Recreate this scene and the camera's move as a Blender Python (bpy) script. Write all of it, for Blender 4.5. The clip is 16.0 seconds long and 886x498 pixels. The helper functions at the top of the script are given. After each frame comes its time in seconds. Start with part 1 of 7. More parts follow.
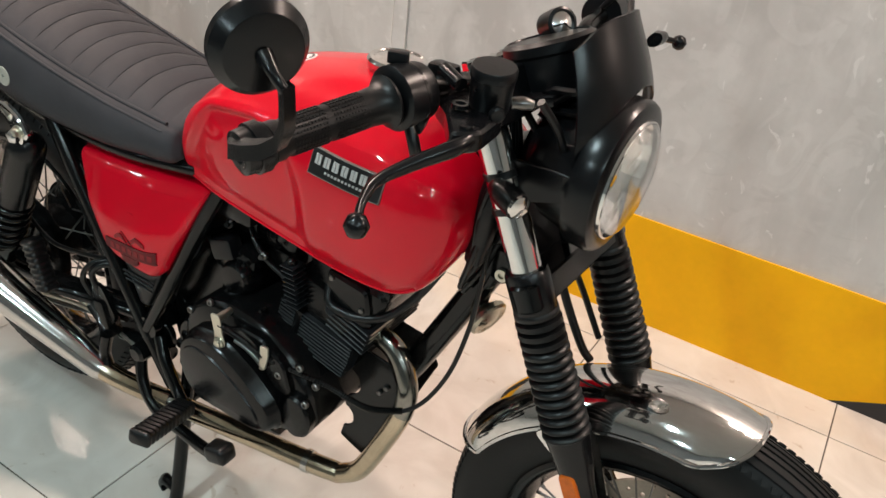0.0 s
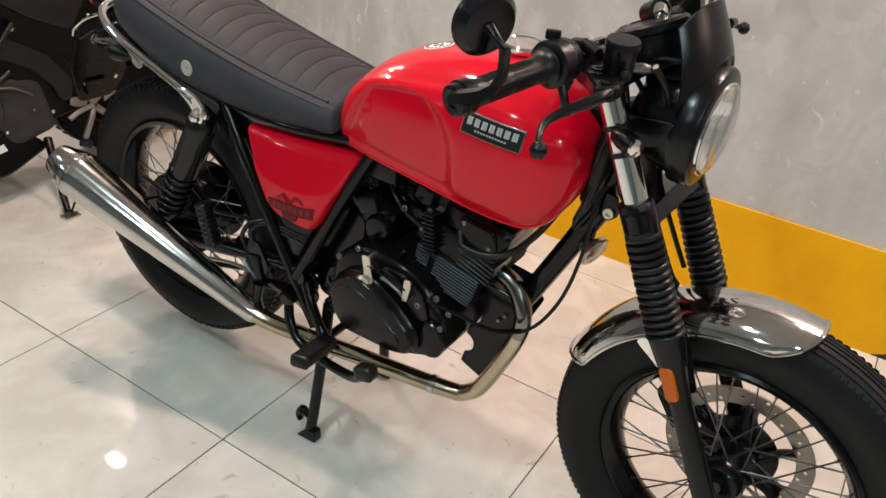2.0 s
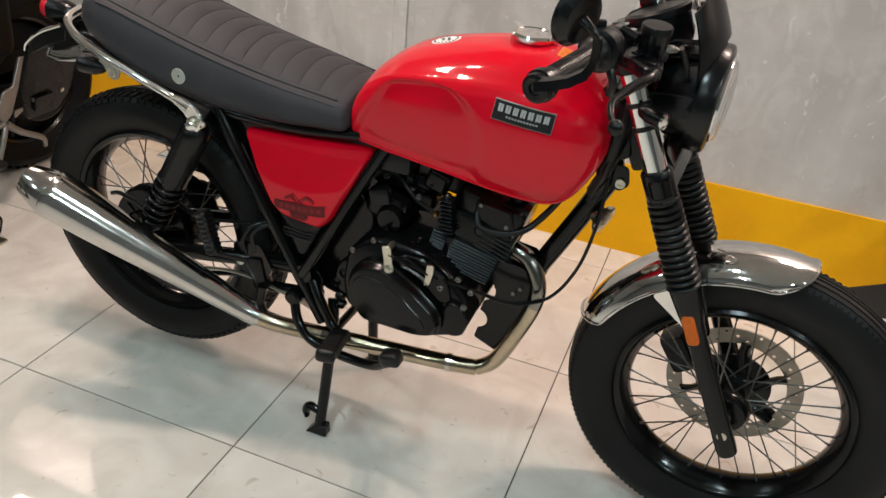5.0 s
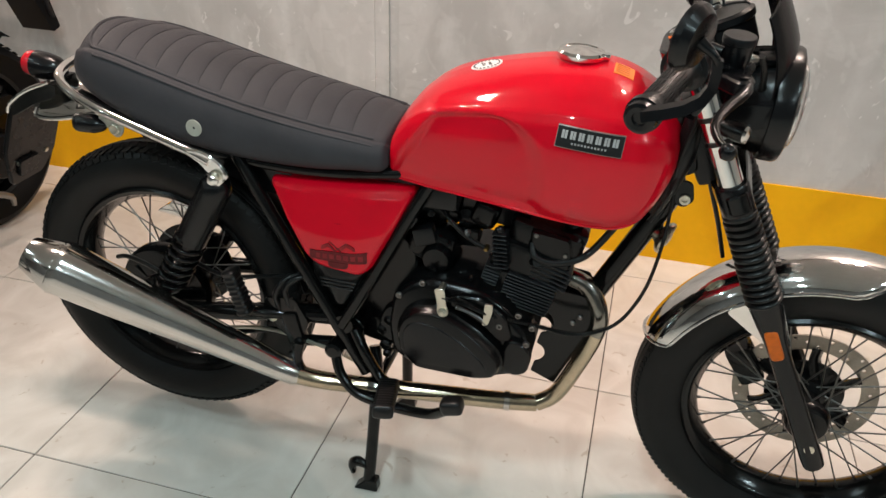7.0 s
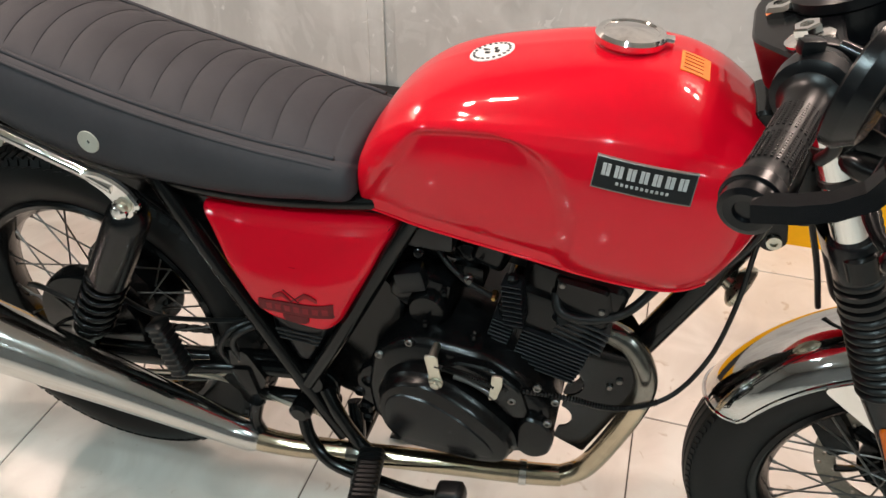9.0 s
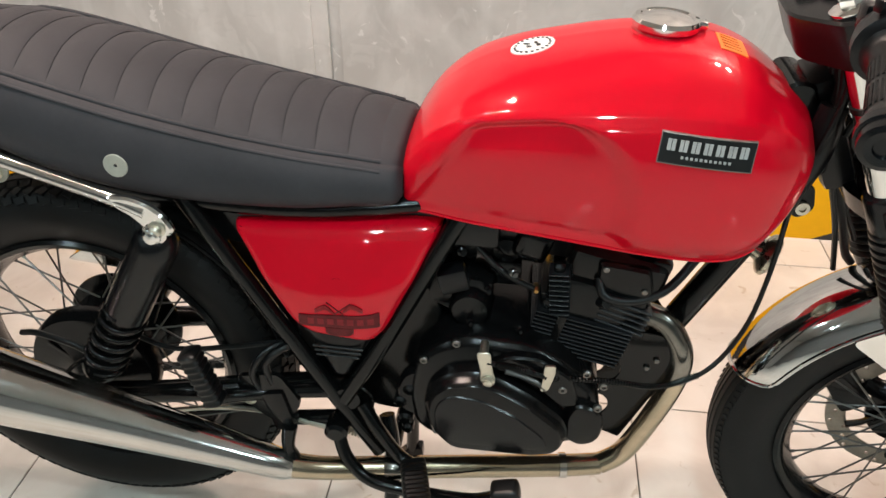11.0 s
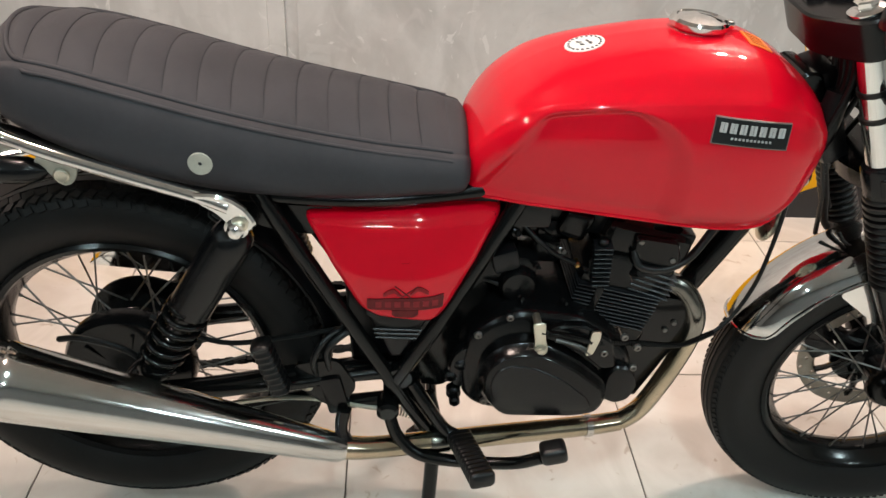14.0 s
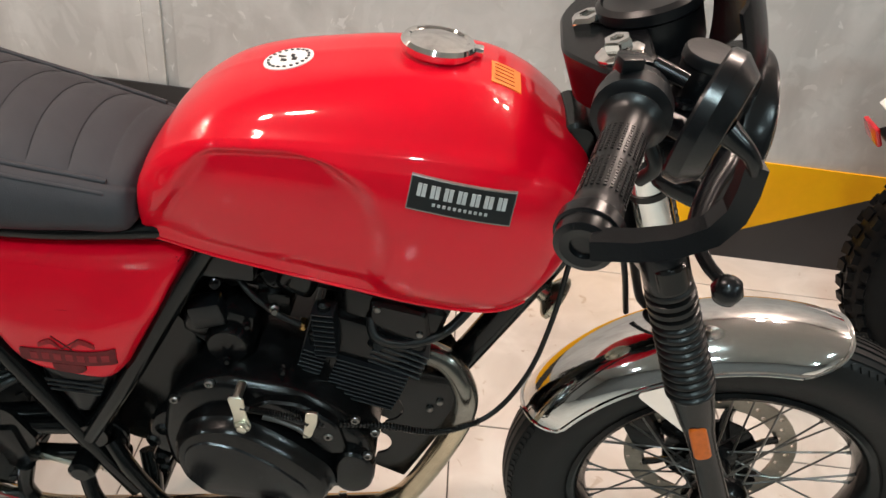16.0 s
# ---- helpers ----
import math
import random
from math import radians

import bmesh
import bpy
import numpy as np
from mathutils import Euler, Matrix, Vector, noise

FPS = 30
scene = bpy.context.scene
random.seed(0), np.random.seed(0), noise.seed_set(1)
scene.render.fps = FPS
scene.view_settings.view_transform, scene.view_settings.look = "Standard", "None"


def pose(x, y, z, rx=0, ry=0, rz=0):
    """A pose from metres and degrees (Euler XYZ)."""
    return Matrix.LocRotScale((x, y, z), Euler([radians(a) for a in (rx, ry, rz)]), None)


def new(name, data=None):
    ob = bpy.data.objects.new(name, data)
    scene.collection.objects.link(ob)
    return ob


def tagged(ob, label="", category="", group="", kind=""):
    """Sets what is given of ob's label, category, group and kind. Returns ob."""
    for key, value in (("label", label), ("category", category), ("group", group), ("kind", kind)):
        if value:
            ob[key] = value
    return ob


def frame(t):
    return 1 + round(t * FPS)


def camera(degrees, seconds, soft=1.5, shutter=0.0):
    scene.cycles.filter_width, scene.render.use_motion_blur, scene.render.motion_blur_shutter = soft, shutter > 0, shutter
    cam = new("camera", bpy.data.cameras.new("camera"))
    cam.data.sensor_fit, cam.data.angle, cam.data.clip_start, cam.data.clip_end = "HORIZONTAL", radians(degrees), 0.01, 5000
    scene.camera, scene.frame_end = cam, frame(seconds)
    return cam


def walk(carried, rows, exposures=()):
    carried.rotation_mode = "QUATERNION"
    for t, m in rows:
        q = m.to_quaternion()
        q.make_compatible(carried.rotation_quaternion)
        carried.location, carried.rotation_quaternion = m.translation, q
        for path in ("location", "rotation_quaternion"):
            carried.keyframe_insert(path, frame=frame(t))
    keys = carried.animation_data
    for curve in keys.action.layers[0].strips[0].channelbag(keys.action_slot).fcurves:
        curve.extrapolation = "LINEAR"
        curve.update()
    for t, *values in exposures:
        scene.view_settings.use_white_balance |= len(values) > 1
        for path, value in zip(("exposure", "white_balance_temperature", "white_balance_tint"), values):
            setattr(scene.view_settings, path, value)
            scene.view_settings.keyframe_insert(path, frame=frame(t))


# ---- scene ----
cam = camera(59.02, 16.0, shutter=0.0)
# seconds, x, y, z, turn about x, y, z: handheld walk along the right side of the motorcycle
PATH = [
    (0.0, 1.3463, -0.8146, 1.2659, 58.77, -6.27, 31.9),
    (0.5, 1.3642, -0.8954, 1.2721, 59.59, -6.83, 33.04),
    (1.0, 1.4173, -1.0365, 1.2717, 59.48, -6.07, 32.45),
    (1.5, 1.4327, -1.1053, 1.2863, 59.15, -4.88, 32.07),
    (2.0, 1.3621, -1.1346, 1.296, 59.42, -4.73, 33.14),
    (2.5, 1.2386, -1.1912, 1.2895, 59.66, -5.5, 33.36),
    (3.0, 1.1407, -1.2413, 1.2809, 59.0, -6.74, 29.93),
    (3.5, 1.114, -1.2818, 1.2792, 58.68, -7.58, 26.92),
    (4.0, 1.1429, -1.3344, 1.298, 59.07, -7.4, 24.87),
    (6.5, 1.0259, -1.3361, 1.2944, 60.36, -1.28, 16.9),
    (7.0, 0.9148, -1.2881, 1.2967, 60.33, -1.76, 15.11),
    (7.5, 0.9127, -1.1889, 1.3009, 59.34, -1.27, 14.33),
    (8.0, 0.9317, -1.0121, 1.3017, 58.66, -1.38, 15.98),
    (8.5, 0.9399, -0.9199, 1.2864, 56.08, -0.89, 16.92),
    (9.0, 0.8436, -0.8629, 1.2743, 53.43, -0.38, 16.17),
    (11.5, 0.6421, -0.9909, 1.2354, 56.28, -1.34, 5.54),
    (12.0, 0.5865, -1.0407, 1.2509, 55.43, -2.72, 5.03),
    (12.5, 0.4266, -1.0389, 1.2535, 54.65, -4.43, 4.28),
    (13.0, 0.3214, -1.0374, 1.2656, 55.56, -3.71, 2.0),
    (13.5, 0.3215, -1.0292, 1.2627, 56.66, -3.4, -2.24),
    (14.0, 0.4003, -1.0259, 1.2584, 56.26, -3.33, -2.75),
    (14.5, 0.5712, -1.0401, 1.2664, 56.39, -3.12, -1.07),
    (15.0, 0.6979, -1.0612, 1.274, 56.53, -2.6, -2.48),
    (15.5, 0.7736, -0.941, 1.2614, 55.5, -5.17, -1.05),
    (16.0, 0.8173, -0.7835, 1.2562, 53.8, -6.75, 2.66),
]
walk(cam, [(t, pose(x, y, z, a, b, c)) for t, x, y, z, a, b, c in PATH],
     exposures=[(0.0, -0.09), (1.0, -0.18), (2.0, -0.15), (3.0, -0.19), (4.0, -0.27), (6.5, -0.21), (7.0, -0.16), (7.5, -0.1), (9.0, -0.04), (12.0, 0.1), (13.0, -0.02), (13.5, -0.06), (14.5, 0.03), (16.0, -0.07)])

# ---- light ----
world = bpy.data.worlds.new("showroom_air")
world.use_nodes = True
scene.world = world
wbg = world.node_tree.nodes["Background"]
wbg.inputs[0].default_value = (0.75, 0.8, 0.9, 1)
wbg.inputs[1].default_value = 0.05
scene.view_settings.exposure = 0.0


def area_lamp(name, m, sx, sy, watts, colour):
    data = bpy.data.lights.new(name, "AREA")
    data.shape, data.size, data.size_y, data.energy, data.color = "RECTANGLE", sx, sy, watts, colour
    ob = new(name, data)
    ob.matrix_basis = m
    return ob


WARM, COOL = (1.0, 0.79, 0.685), (0.73, 0.955, 1.0)
LAMPS = [(x + d, 0.90, 0.10, 0.055, 16.5, WARM) for x in (-1.94, 1.7, 3.6) for d in (-0.13, 0.13)]
LAMPS += [(x + d, 0.02, 0.12, 0.075, 17.5, WARM) for x in (-0.22,) for d in (-0.13, 0.13)]
LAMPS += [(x, y + d, 0.10, 0.09, 7.2 if x < 0 else 12.5, COOL) for x in (-1.9, 0.6, 3.1) for y in (-1.3, -3.0) for d in (-0.09, 0.09)]
CEILING = 2.56
for lx, ly, sx, sy, watts, colour in LAMPS:
    area_lamp("ceiling_lamp", pose(lx, ly, CEILING - 0.035), sx, sy, watts, colour)

# ---- mesh tools ----

def V(*a):
    return Vector(a)


def spline(points, steps=8, closed=False):
    """Catmull-Rom curve through the points."""
    pts = [Vector(p) for p in points]
    n = len(pts)
    out = []
    for i in range(n if closed else n - 1):
        p1, p2 = pts[i], pts[(i + 1) % n]
        p0 = pts[i - 1] if (closed or i) else p1 + (p1 - p2)
        p3 = pts[(i + 2) % n] if (closed or i + 2 < n) else p2 + (p2 - p1)
        for k in range(steps):
            t = k / steps
            out.append(0.5 * (2 * p1 + (p2 - p0) * t + (2 * p0 - 5 * p1 + 4 * p2 - p3) * t * t + (3 * p1 - p0 - 3 * p2 + p3) * t ** 3))
    if not closed:
        out.append(pts[-1].copy())
    return out


def skin(bm, rings, closed=True, caps=True):
    """Faces between rings of equal length."""
    made = [[bm.verts.new(p) for p in ring] for ring in rings]
    n = len(made[0])
    for a, b in zip(made, made[1:]):
        for i in range(n if closed else n - 1):
            j = (i + 1) % n
            bm.faces.new((a[i], a[j], b[j], b[i]))
    if caps and closed:
        bm.faces.new(list(reversed(made[0])))
        bm.faces.new(made[-1])
    return made


def tube(points, radius, n=12, steps=8, bm=None, flat=1.0):
    """A round bar along a smooth curve; radius may be a list, one for each point."""
    bm = bm or bmesh.new()
    pts = spline(points, steps) if steps else [Vector(p) for p in points]
    if isinstance(radius, (list, tuple)):
        m = len(radius) - 1
        rad = []
        for i in range(len(pts)):
            f = i / (len(pts) - 1) * m
            k = min(int(f), m - 1)
            rad.append(radius[k] + (radius[k + 1] - radius[k]) * (f - k))
    else:
        rad = [radius] * len(pts)
    tangent = (pts[1] - pts[0]).normalized()
    side = tangent.orthogonal().normalized()
    rings = []
    for i, p in enumerate(pts):
        d = (pts[min(i + 1, len(pts) - 1)] - pts[max(i - 1, 0)]).normalized()
        side = (side - d * side.dot(d)).normalized()
        other = d.cross(side)
        rings.append([p + rad[i] * (math.cos(a) * side + flat * math.sin(a) * other) for a in (2 * math.pi * k / n for k in range(n))])
    skin(bm, rings)
    return bm


def along(a, b):
    """A frame at a whose z axis points to b."""
    a, b = Vector(a), Vector(b)
    return Matrix.Translation(a) @ (b - a).to_track_quat("Z", "Y").to_matrix().to_4x4()


def lathe(profile, m=None, n=32, bm=None, ends=True):
    """Turns (radius, height) pairs about z, in the frame m."""
    bm = bm or bmesh.new()
    m = m or Matrix()
    rings = [[m @ V(max(r, 1e-5) * math.cos(a), max(r, 1e-5) * math.sin(a), z) for a in (2 * math.pi * k / n for k in range(n))] for r, z in profile]
    skin(bm, rings, caps=ends)
    return bm


def block(sx, sy, sz, m=None, bevel=0.0, bm=None, segments=2):
    tmp = bmesh.new()
    bmesh.ops.create_cube(tmp, size=1, matrix=Matrix.Diagonal((sx, sy, sz, 1)))
    if bevel:
        bmesh.ops.bevel(tmp, geom=tmp.edges[:], offset=bevel, segments=segments, affect="EDGES", profile=0.6)
    if m is not None:
        tmp.transform(m)
    return merge(bm, tmp)


def merge(bm, tmp):
    if bm is None:
        return tmp
    me = bpy.data.meshes.new("tmp")
    tmp.to_mesh(me)
    tmp.free()
    bm.from_mesh(me)
    bpy.data.meshes.remove(me)
    return bm


def rounded(outline, radius, steps=4):
    """A 2D outline with its corners rounded."""
    out = []
    n = len(outline)
    for i in range(n):
        p, a, b = Vector(outline[i]), Vector(outline[i - 1]), Vector(outline[(i + 1) % n])
        r = radius[i] if isinstance(radius, (list, tuple)) else radius
        da, db = (a - p), (b - p)
        r = min(r, da.length * 0.45, db.length * 0.45)
        s, e = p + da.normalized() * r, p + db.normalized() * r
        for k in range(steps + 1):
            t = k / steps
            out.append((1 - t) ** 2 * s + 2 * t * (1 - t) * p + t * t * e)
    return out


def inset(outline, d):
    """Moves a closed 2D outline inwards by about d."""
    n = len(outline)
    area = sum(outline[i - 1].x * outline[i].y - outline[i].x * outline[i - 1].y for i in range(n))
    sign = 1 if area > 0 else -1
    out = []
    for i in range(n):
        t = (outline[(i + 1) % n] - outline[i - 1])
        t = t.normalized() if t.length > 1e-9 else Vector((1, 0))
        out.append(outline[i] + sign * d * Vector((-t.y, t.x)))
    return out


def slab(outline, layers, place, bm=None):
    """Stacks copies of a 2D outline: layers of (inset, height); place maps (u, v, height) to a point."""
    bm = bm or bmesh.new()
    rings = []
    for d, h in layers:
        ring = inset(outline, d) if d else outline
        rings.append([place(p.x, p.y, h) for p in ring])
    skin(bm, rings)
    return bm


def side_plate(y, towards=-1):
    """Maps an outline in x, z to a plate whose outer face looks to -y (towards=-1) or +y."""
    return lambda u, v, h: V(u, y + towards * h, v)


def part(name, bm, material, parent=None, label="", smooth=40, move=None):
    """Links a bmesh as one mesh object under a thing or a part."""
    if move is not None:
        bm.transform(move)
    bmesh.ops.recalc_face_normals(bm, faces=bm.faces)
    if smooth:
        limit = radians(smooth)
        for f in bm.faces:
            f.smooth = True
        for e in bm.edges:
            if len(e.link_faces) == 2 and e.calc_face_angle(0) > limit:
                e.smooth = False
    me = bpy.data.meshes.new(name)
    bm.to_mesh(me)
    bm.free()
    me.materials.append(material)
    ob = new(name, me)
    if parent is not None:
        ob.parent = parent
    if label:
        tagged(ob, label)
    return ob


def twin(ob, dx=0.0, dy=0.0, dz=0.0):
    """A second part on the same mesh, moved."""
    c = ob.copy()
    scene.collection.objects.link(c)
    c.matrix_basis = Matrix.Translation((dx, dy, dz)) @ ob.matrix_basis
    return c


def mirrored(ob):
    """A second part, the mirror image in y."""
    c = ob.copy()
    scene.collection.objects.link(c)
    c.matrix_basis = Matrix.Diagonal((1, -1, 1, 1)) @ ob.matrix_basis
    return c


def thing(name, label, category, group="", at=None):
    ob = new(name)
    if at is not None:
        ob.matrix_basis = at
    return tagged(ob, label, category, group)


# ---- materials ----
def material(name, colour, rough=0.5, metal=0.0, spread=0.06, scale=12.0, bump=0.0, bump_scale=200.0, coat=0.0, rough_spread=0.1, spec=0.5, coat_rough=0.025):
    """A surface with colour and gloss that vary at two scales, and a fine relief."""
    m = bpy.data.materials.new(name)
    m.use_nodes = True
    nt = m.node_tree
    b = nt.nodes["Principled BSDF"]
    b.inputs["Metallic"].default_value = metal
    b.inputs["Specular IOR Level"].default_value = spec
    if coat:
        b.inputs["Coat Weight"].default_value = coat
        b.inputs["Coat Roughness"].default_value = coat_rough
    tc = nt.nodes.new("ShaderNodeTexCoord")
    n1, n2 = nt.nodes.new("ShaderNodeTexNoise"), nt.nodes.new("ShaderNodeTexNoise")
    n1.inputs["Scale"].default_value, n2.inputs["Scale"].default_value = scale, scale * 9
    for n in (n1, n2):
        n.inputs["Detail"].default_value = 5
        nt.links.new(tc.outputs["Object"], n.inputs["Vector"])
    add = nt.nodes.new("ShaderNodeMath")
    add.operation = "MULTIPLY_ADD"
    add.inputs[1].default_value = 0.4
    nt.links.new(n2.outputs["Fac"], add.inputs[0])
    nt.links.new(n1.outputs["Fac"], add.inputs[2])
    ramp = nt.nodes.new("ShaderNodeValToRGB")
    lo = [max(c * (1 - spread), 0) for c in colour]
    hi = [min(c * (1 + spread), 1) for c in colour]
    ramp.color_ramp.elements[0].position, ramp.color_ramp.elements[1].position = 0.45, 0.95
    ramp.color_ramp.elements[0].color, ramp.color_ramp.elements[1].color = (*lo, 1), (*hi, 1)
    nt.links.new(add.outputs[0], ramp.inputs[0])
    nt.links.new(ramp.outputs[0], b.inputs["Base Color"])
    rr = nt.nodes.new("ShaderNodeMapRange")
    rr.inputs[1].default_value, rr.inputs[2].default_value = 0.4, 1.0
    rr.inputs[3].default_value, rr.inputs[4].default_value = max(rough - rough_spread * rough, 0.0), min(rough + rough_spread * rough, 1)
    nt.links.new(add.outputs[0], rr.inputs[0])
    nt.links.new(rr.outputs[0], b.inputs["Roughness"])
    if bump:
        n3 = nt.nodes.new("ShaderNodeTexNoise")
        n3.inputs["Scale"].default_value = bump_scale
        n3.inputs["Detail"].default_value = 3
        nt.links.new(tc.outputs["Object"], n3.inputs["Vector"])
        bp = nt.nodes.new("ShaderNodeBump")
        bp.inputs["Strength"].default_value = bump
        bp.inputs["Distance"].default_value = 0.002
        nt.links.new(n3.outputs["Fac"], bp.inputs["Height"])
        nt.links.new(bp.outputs[0], b.inputs["Normal"])
    return m


RED = material("red_lacquer", (0.60, 0.0017, 0.0145), 0.35, spread=0.04, scale=5, coat=0.72, spec=0.03, coat_rough=0.045)
BLACK = material("black_frame_paint", (0.003, 0.003, 0.003), 0.17, spread=0.3, scale=20, bump=0.03, spec=0.3)
SATIN = material("satin_black", (0.0036, 0.0036, 0.0042), 0.25, spread=0.25, scale=20, bump=0.04, spec=0.32)
ENGINE = material("black_engine_paint", (0.0034, 0.0032, 0.0033), 0.2, spread=0.4, scale=30, bump=0.1, bump_scale=260, spec=0.26)
RUBBER = material("black_rubber", (0.0032, 0.0032, 0.0034), 0.36, spread=0.25, scale=25, bump=0.06, spec=0.36)
TYRE = material("tyre_rubber", (0.0072, 0.0066, 0.0064), 0.5, spread=0.3, scale=18, bump=0.08, spec=0.22)
LEATHER = material("charcoal_leather", (0.0405, 0.0382, 0.0418), 0.56, spread=0.14, scale=14, bump=0.3, bump_scale=900, spec=0.16)
BRUSHED = material("worn_chrome", (0.70, 0.69, 0.675), 0.07, 1.0, spread=0.05, scale=14, rough_spread=0.5, bump=0.05, bump_scale=90)
CHROME = material("chrome", (0.78, 0.77, 0.75), 0.07, 1.0, spread=0.03, scale=8, rough_spread=0.4)
STEEL = material("polished_steel", (0.60, 0.58, 0.555), 0.13, 1.0, spread=0.06, scale=10, rough_spread=0.4)
TINTED = material("straw_tinted_steel", (0.50, 0.415, 0.30), 0.17, 1.0, spread=0.2, scale=10, rough_spread=0.4)
HEATED = material("heat_tinted_steel", (0.20, 0.19, 0.17), 0.2, 1.0, spread=0.45, scale=9)
ZINC = material("zinc_steel", (0.6, 0.57, 0.48), 0.32, 1.0, spread=0.1, scale=30)
SPOKE = material("spoke_steel", (0.17, 0.163, 0.155), 0.3, 1.0, spread=0.1, scale=30)
ORANGE = material("orange_reflector", (0.55, 0.105, 0.004), 0.3, spread=0.15, scale=120, coat=0.25, spec=0.2)
DECAL_ORANGE = material("orange_decal", (0.9, 0.22, 0.03), 0.35, spread=0.05, scale=60)
GREYPRINT = material("grey_print", (0.42, 0.41, 0.40), 0.4, spread=0.1, scale=80)
FADED = material("faded_orange_print", (0.55, 0.11, 0.015), 0.4, spread=0.1, scale=80)
WHITE = material("white_print", (0.75, 0.74, 0.72), 0.4, spread=0.04, scale=60)
BADGE = material("black_badge", (0.01, 0.01, 0.01), 0.3, spread=0.3, scale=60)
RIBBON = material("dull_red_print", (0.22, 0.022, 0.025), 0.45, spread=0.2, scale=90, spec=0.12)
FLAGPRINT = material("red_brown_print", (0.21, 0.012, 0.015), 0.4, spread=0.4, scale=160, spec=0.12)
SMOKE = material("dark_red_emblem", (0.11, 0.014, 0.015), 0.4, spread=0.3, scale=90, spec=0.12)
TAILRED = material("red_lens", (0.5, 0.01, 0.02), 0.15, spread=0.1, scale=50, coat=0.7)
PALEZINC = material("pale_zinc", (0.40, 0.385, 0.33), 0.42, 0.25, spread=0.12, scale=40, spec=0.4)
HORNZINC = material("horn_zinc", (0.52, 0.48, 0.385), 0.3, 1.0, spread=0.2, scale=40, rough_spread=0.4)
BRASS = material("brass", (0.36, 0.22, 0.08), 0.3, 1.0, spread=0.2, scale=60)
PLASTIC = material("black_plastic", (0.0042, 0.0042, 0.0048), 0.3, spread=0.15, scale=25, bump=0.05, spec=0.3)
GREYMETAL = material("cast_aluminium", (0.27, 0.255, 0.24), 0.4, 0.9, spread=0.15, scale=25, bump=0.05)


def glass(name, rough=0.02, tint=(1, 1, 1)):
    m = bpy.data.materials.new(name)
    m.use_nodes = True
    b = m.node_tree.nodes["Principled BSDF"]
    b.inputs["Transmission Weight"].default_value = 1.0
    b.inputs["Roughness"].default_value = rough
    b.inputs["IOR"].default_value = 1.45
    b.inputs["Base Color"].default_value = (*tint, 1)
    return m



# ---- setting ----
def concrete(name, base, dark, light):
    """Troweled bare cement: broad patches, streaks that run down and pale scuffs."""
    m = bpy.data.materials.new(name)
    m.use_nodes = True
    nt = m.node_tree
    b = nt.nodes["Principled BSDF"]
    tc = nt.nodes.new("ShaderNodeTexCoord")

    def noise_node(scale, detail, stretch=(1, 1, 1), dist=0.0):
        mp = nt.nodes.new("ShaderNodeMapping")
        mp.inputs["Scale"].default_value = stretch
        nt.links.new(tc.outputs["Object"], mp.inputs["Vector"])
        n = nt.nodes.new("ShaderNodeTexNoise")
        n.inputs["Scale"].default_value, n.inputs["Detail"].default_value, n.inputs["Distortion"].default_value = scale, detail, dist
        nt.links.new(mp.outputs[0], n.inputs["Vector"])
        return n.outputs["Fac"]

    def ramp(src, a, bb, lo=0.0, hi=1.0):
        r = nt.nodes.new("ShaderNodeMapRange")
        r.inputs[1].default_value, r.inputs[2].default_value, r.inputs[3].default_value, r.inputs[4].default_value = a, bb, lo, hi
        nt.links.new(src, r.inputs[0])
        return r.outputs[0]

    def mix(fac, a, bb):
        x = nt.nodes.new("ShaderNodeMix")
        x.data_type = "RGBA"
        nt.links.new(fac, x.inputs[0])
        for sock, v in ((x.inputs[6], a), (x.inputs[7], bb)):
            if isinstance(v, tuple):
                sock.default_value = (*v, 1)
            else:
                nt.links.new(v, sock)
        return x.outputs[2]

    c = mix(ramp(noise_node(2.6, 6, (1, 1, 0.8), 1.2), 0.41, 0.59), dark, base)
    c = mix(ramp(noise_node(5.0, 4, (1.6, 1, 0.25), 0.5), 0.5, 0.72, 0.0, 0.55), c, light)
    c = mix(ramp(noise_node(40, 4), 0.35, 0.75, 0.0, 0.25), c, dark)
    c = mix(ramp(noise_node(7, 3, (1, 1, 0.6), 2.5), 0.55, 0.62, 0.0, 0.25), c, light)
    c = mix(ramp(noise_node(9, 4, (0.6, 1, 1.3), 3.0), 0.60, 0.68, 0.0, 0.3), c, dark)
    c = mix(ramp(noise_node(16, 3, (1, 1, 0.7), 2.0), 0.67, 0.71, 0.0, 0.8), c, light)
    nt.links.new(c, b.inputs["Base Color"])
    b.inputs["Roughness"].default_value = 0.7
    bp = nt.nodes.new("ShaderNodeBump")
    bp.inputs["Strength"].default_value, bp.inputs["Distance"].default_value = 0.25, 0.004
    nt.links.new(noise_node(14, 8, dist=0.6), bp.inputs["Height"])
    nt.links.new(bp.outputs[0], b.inputs["Normal"])
    return m


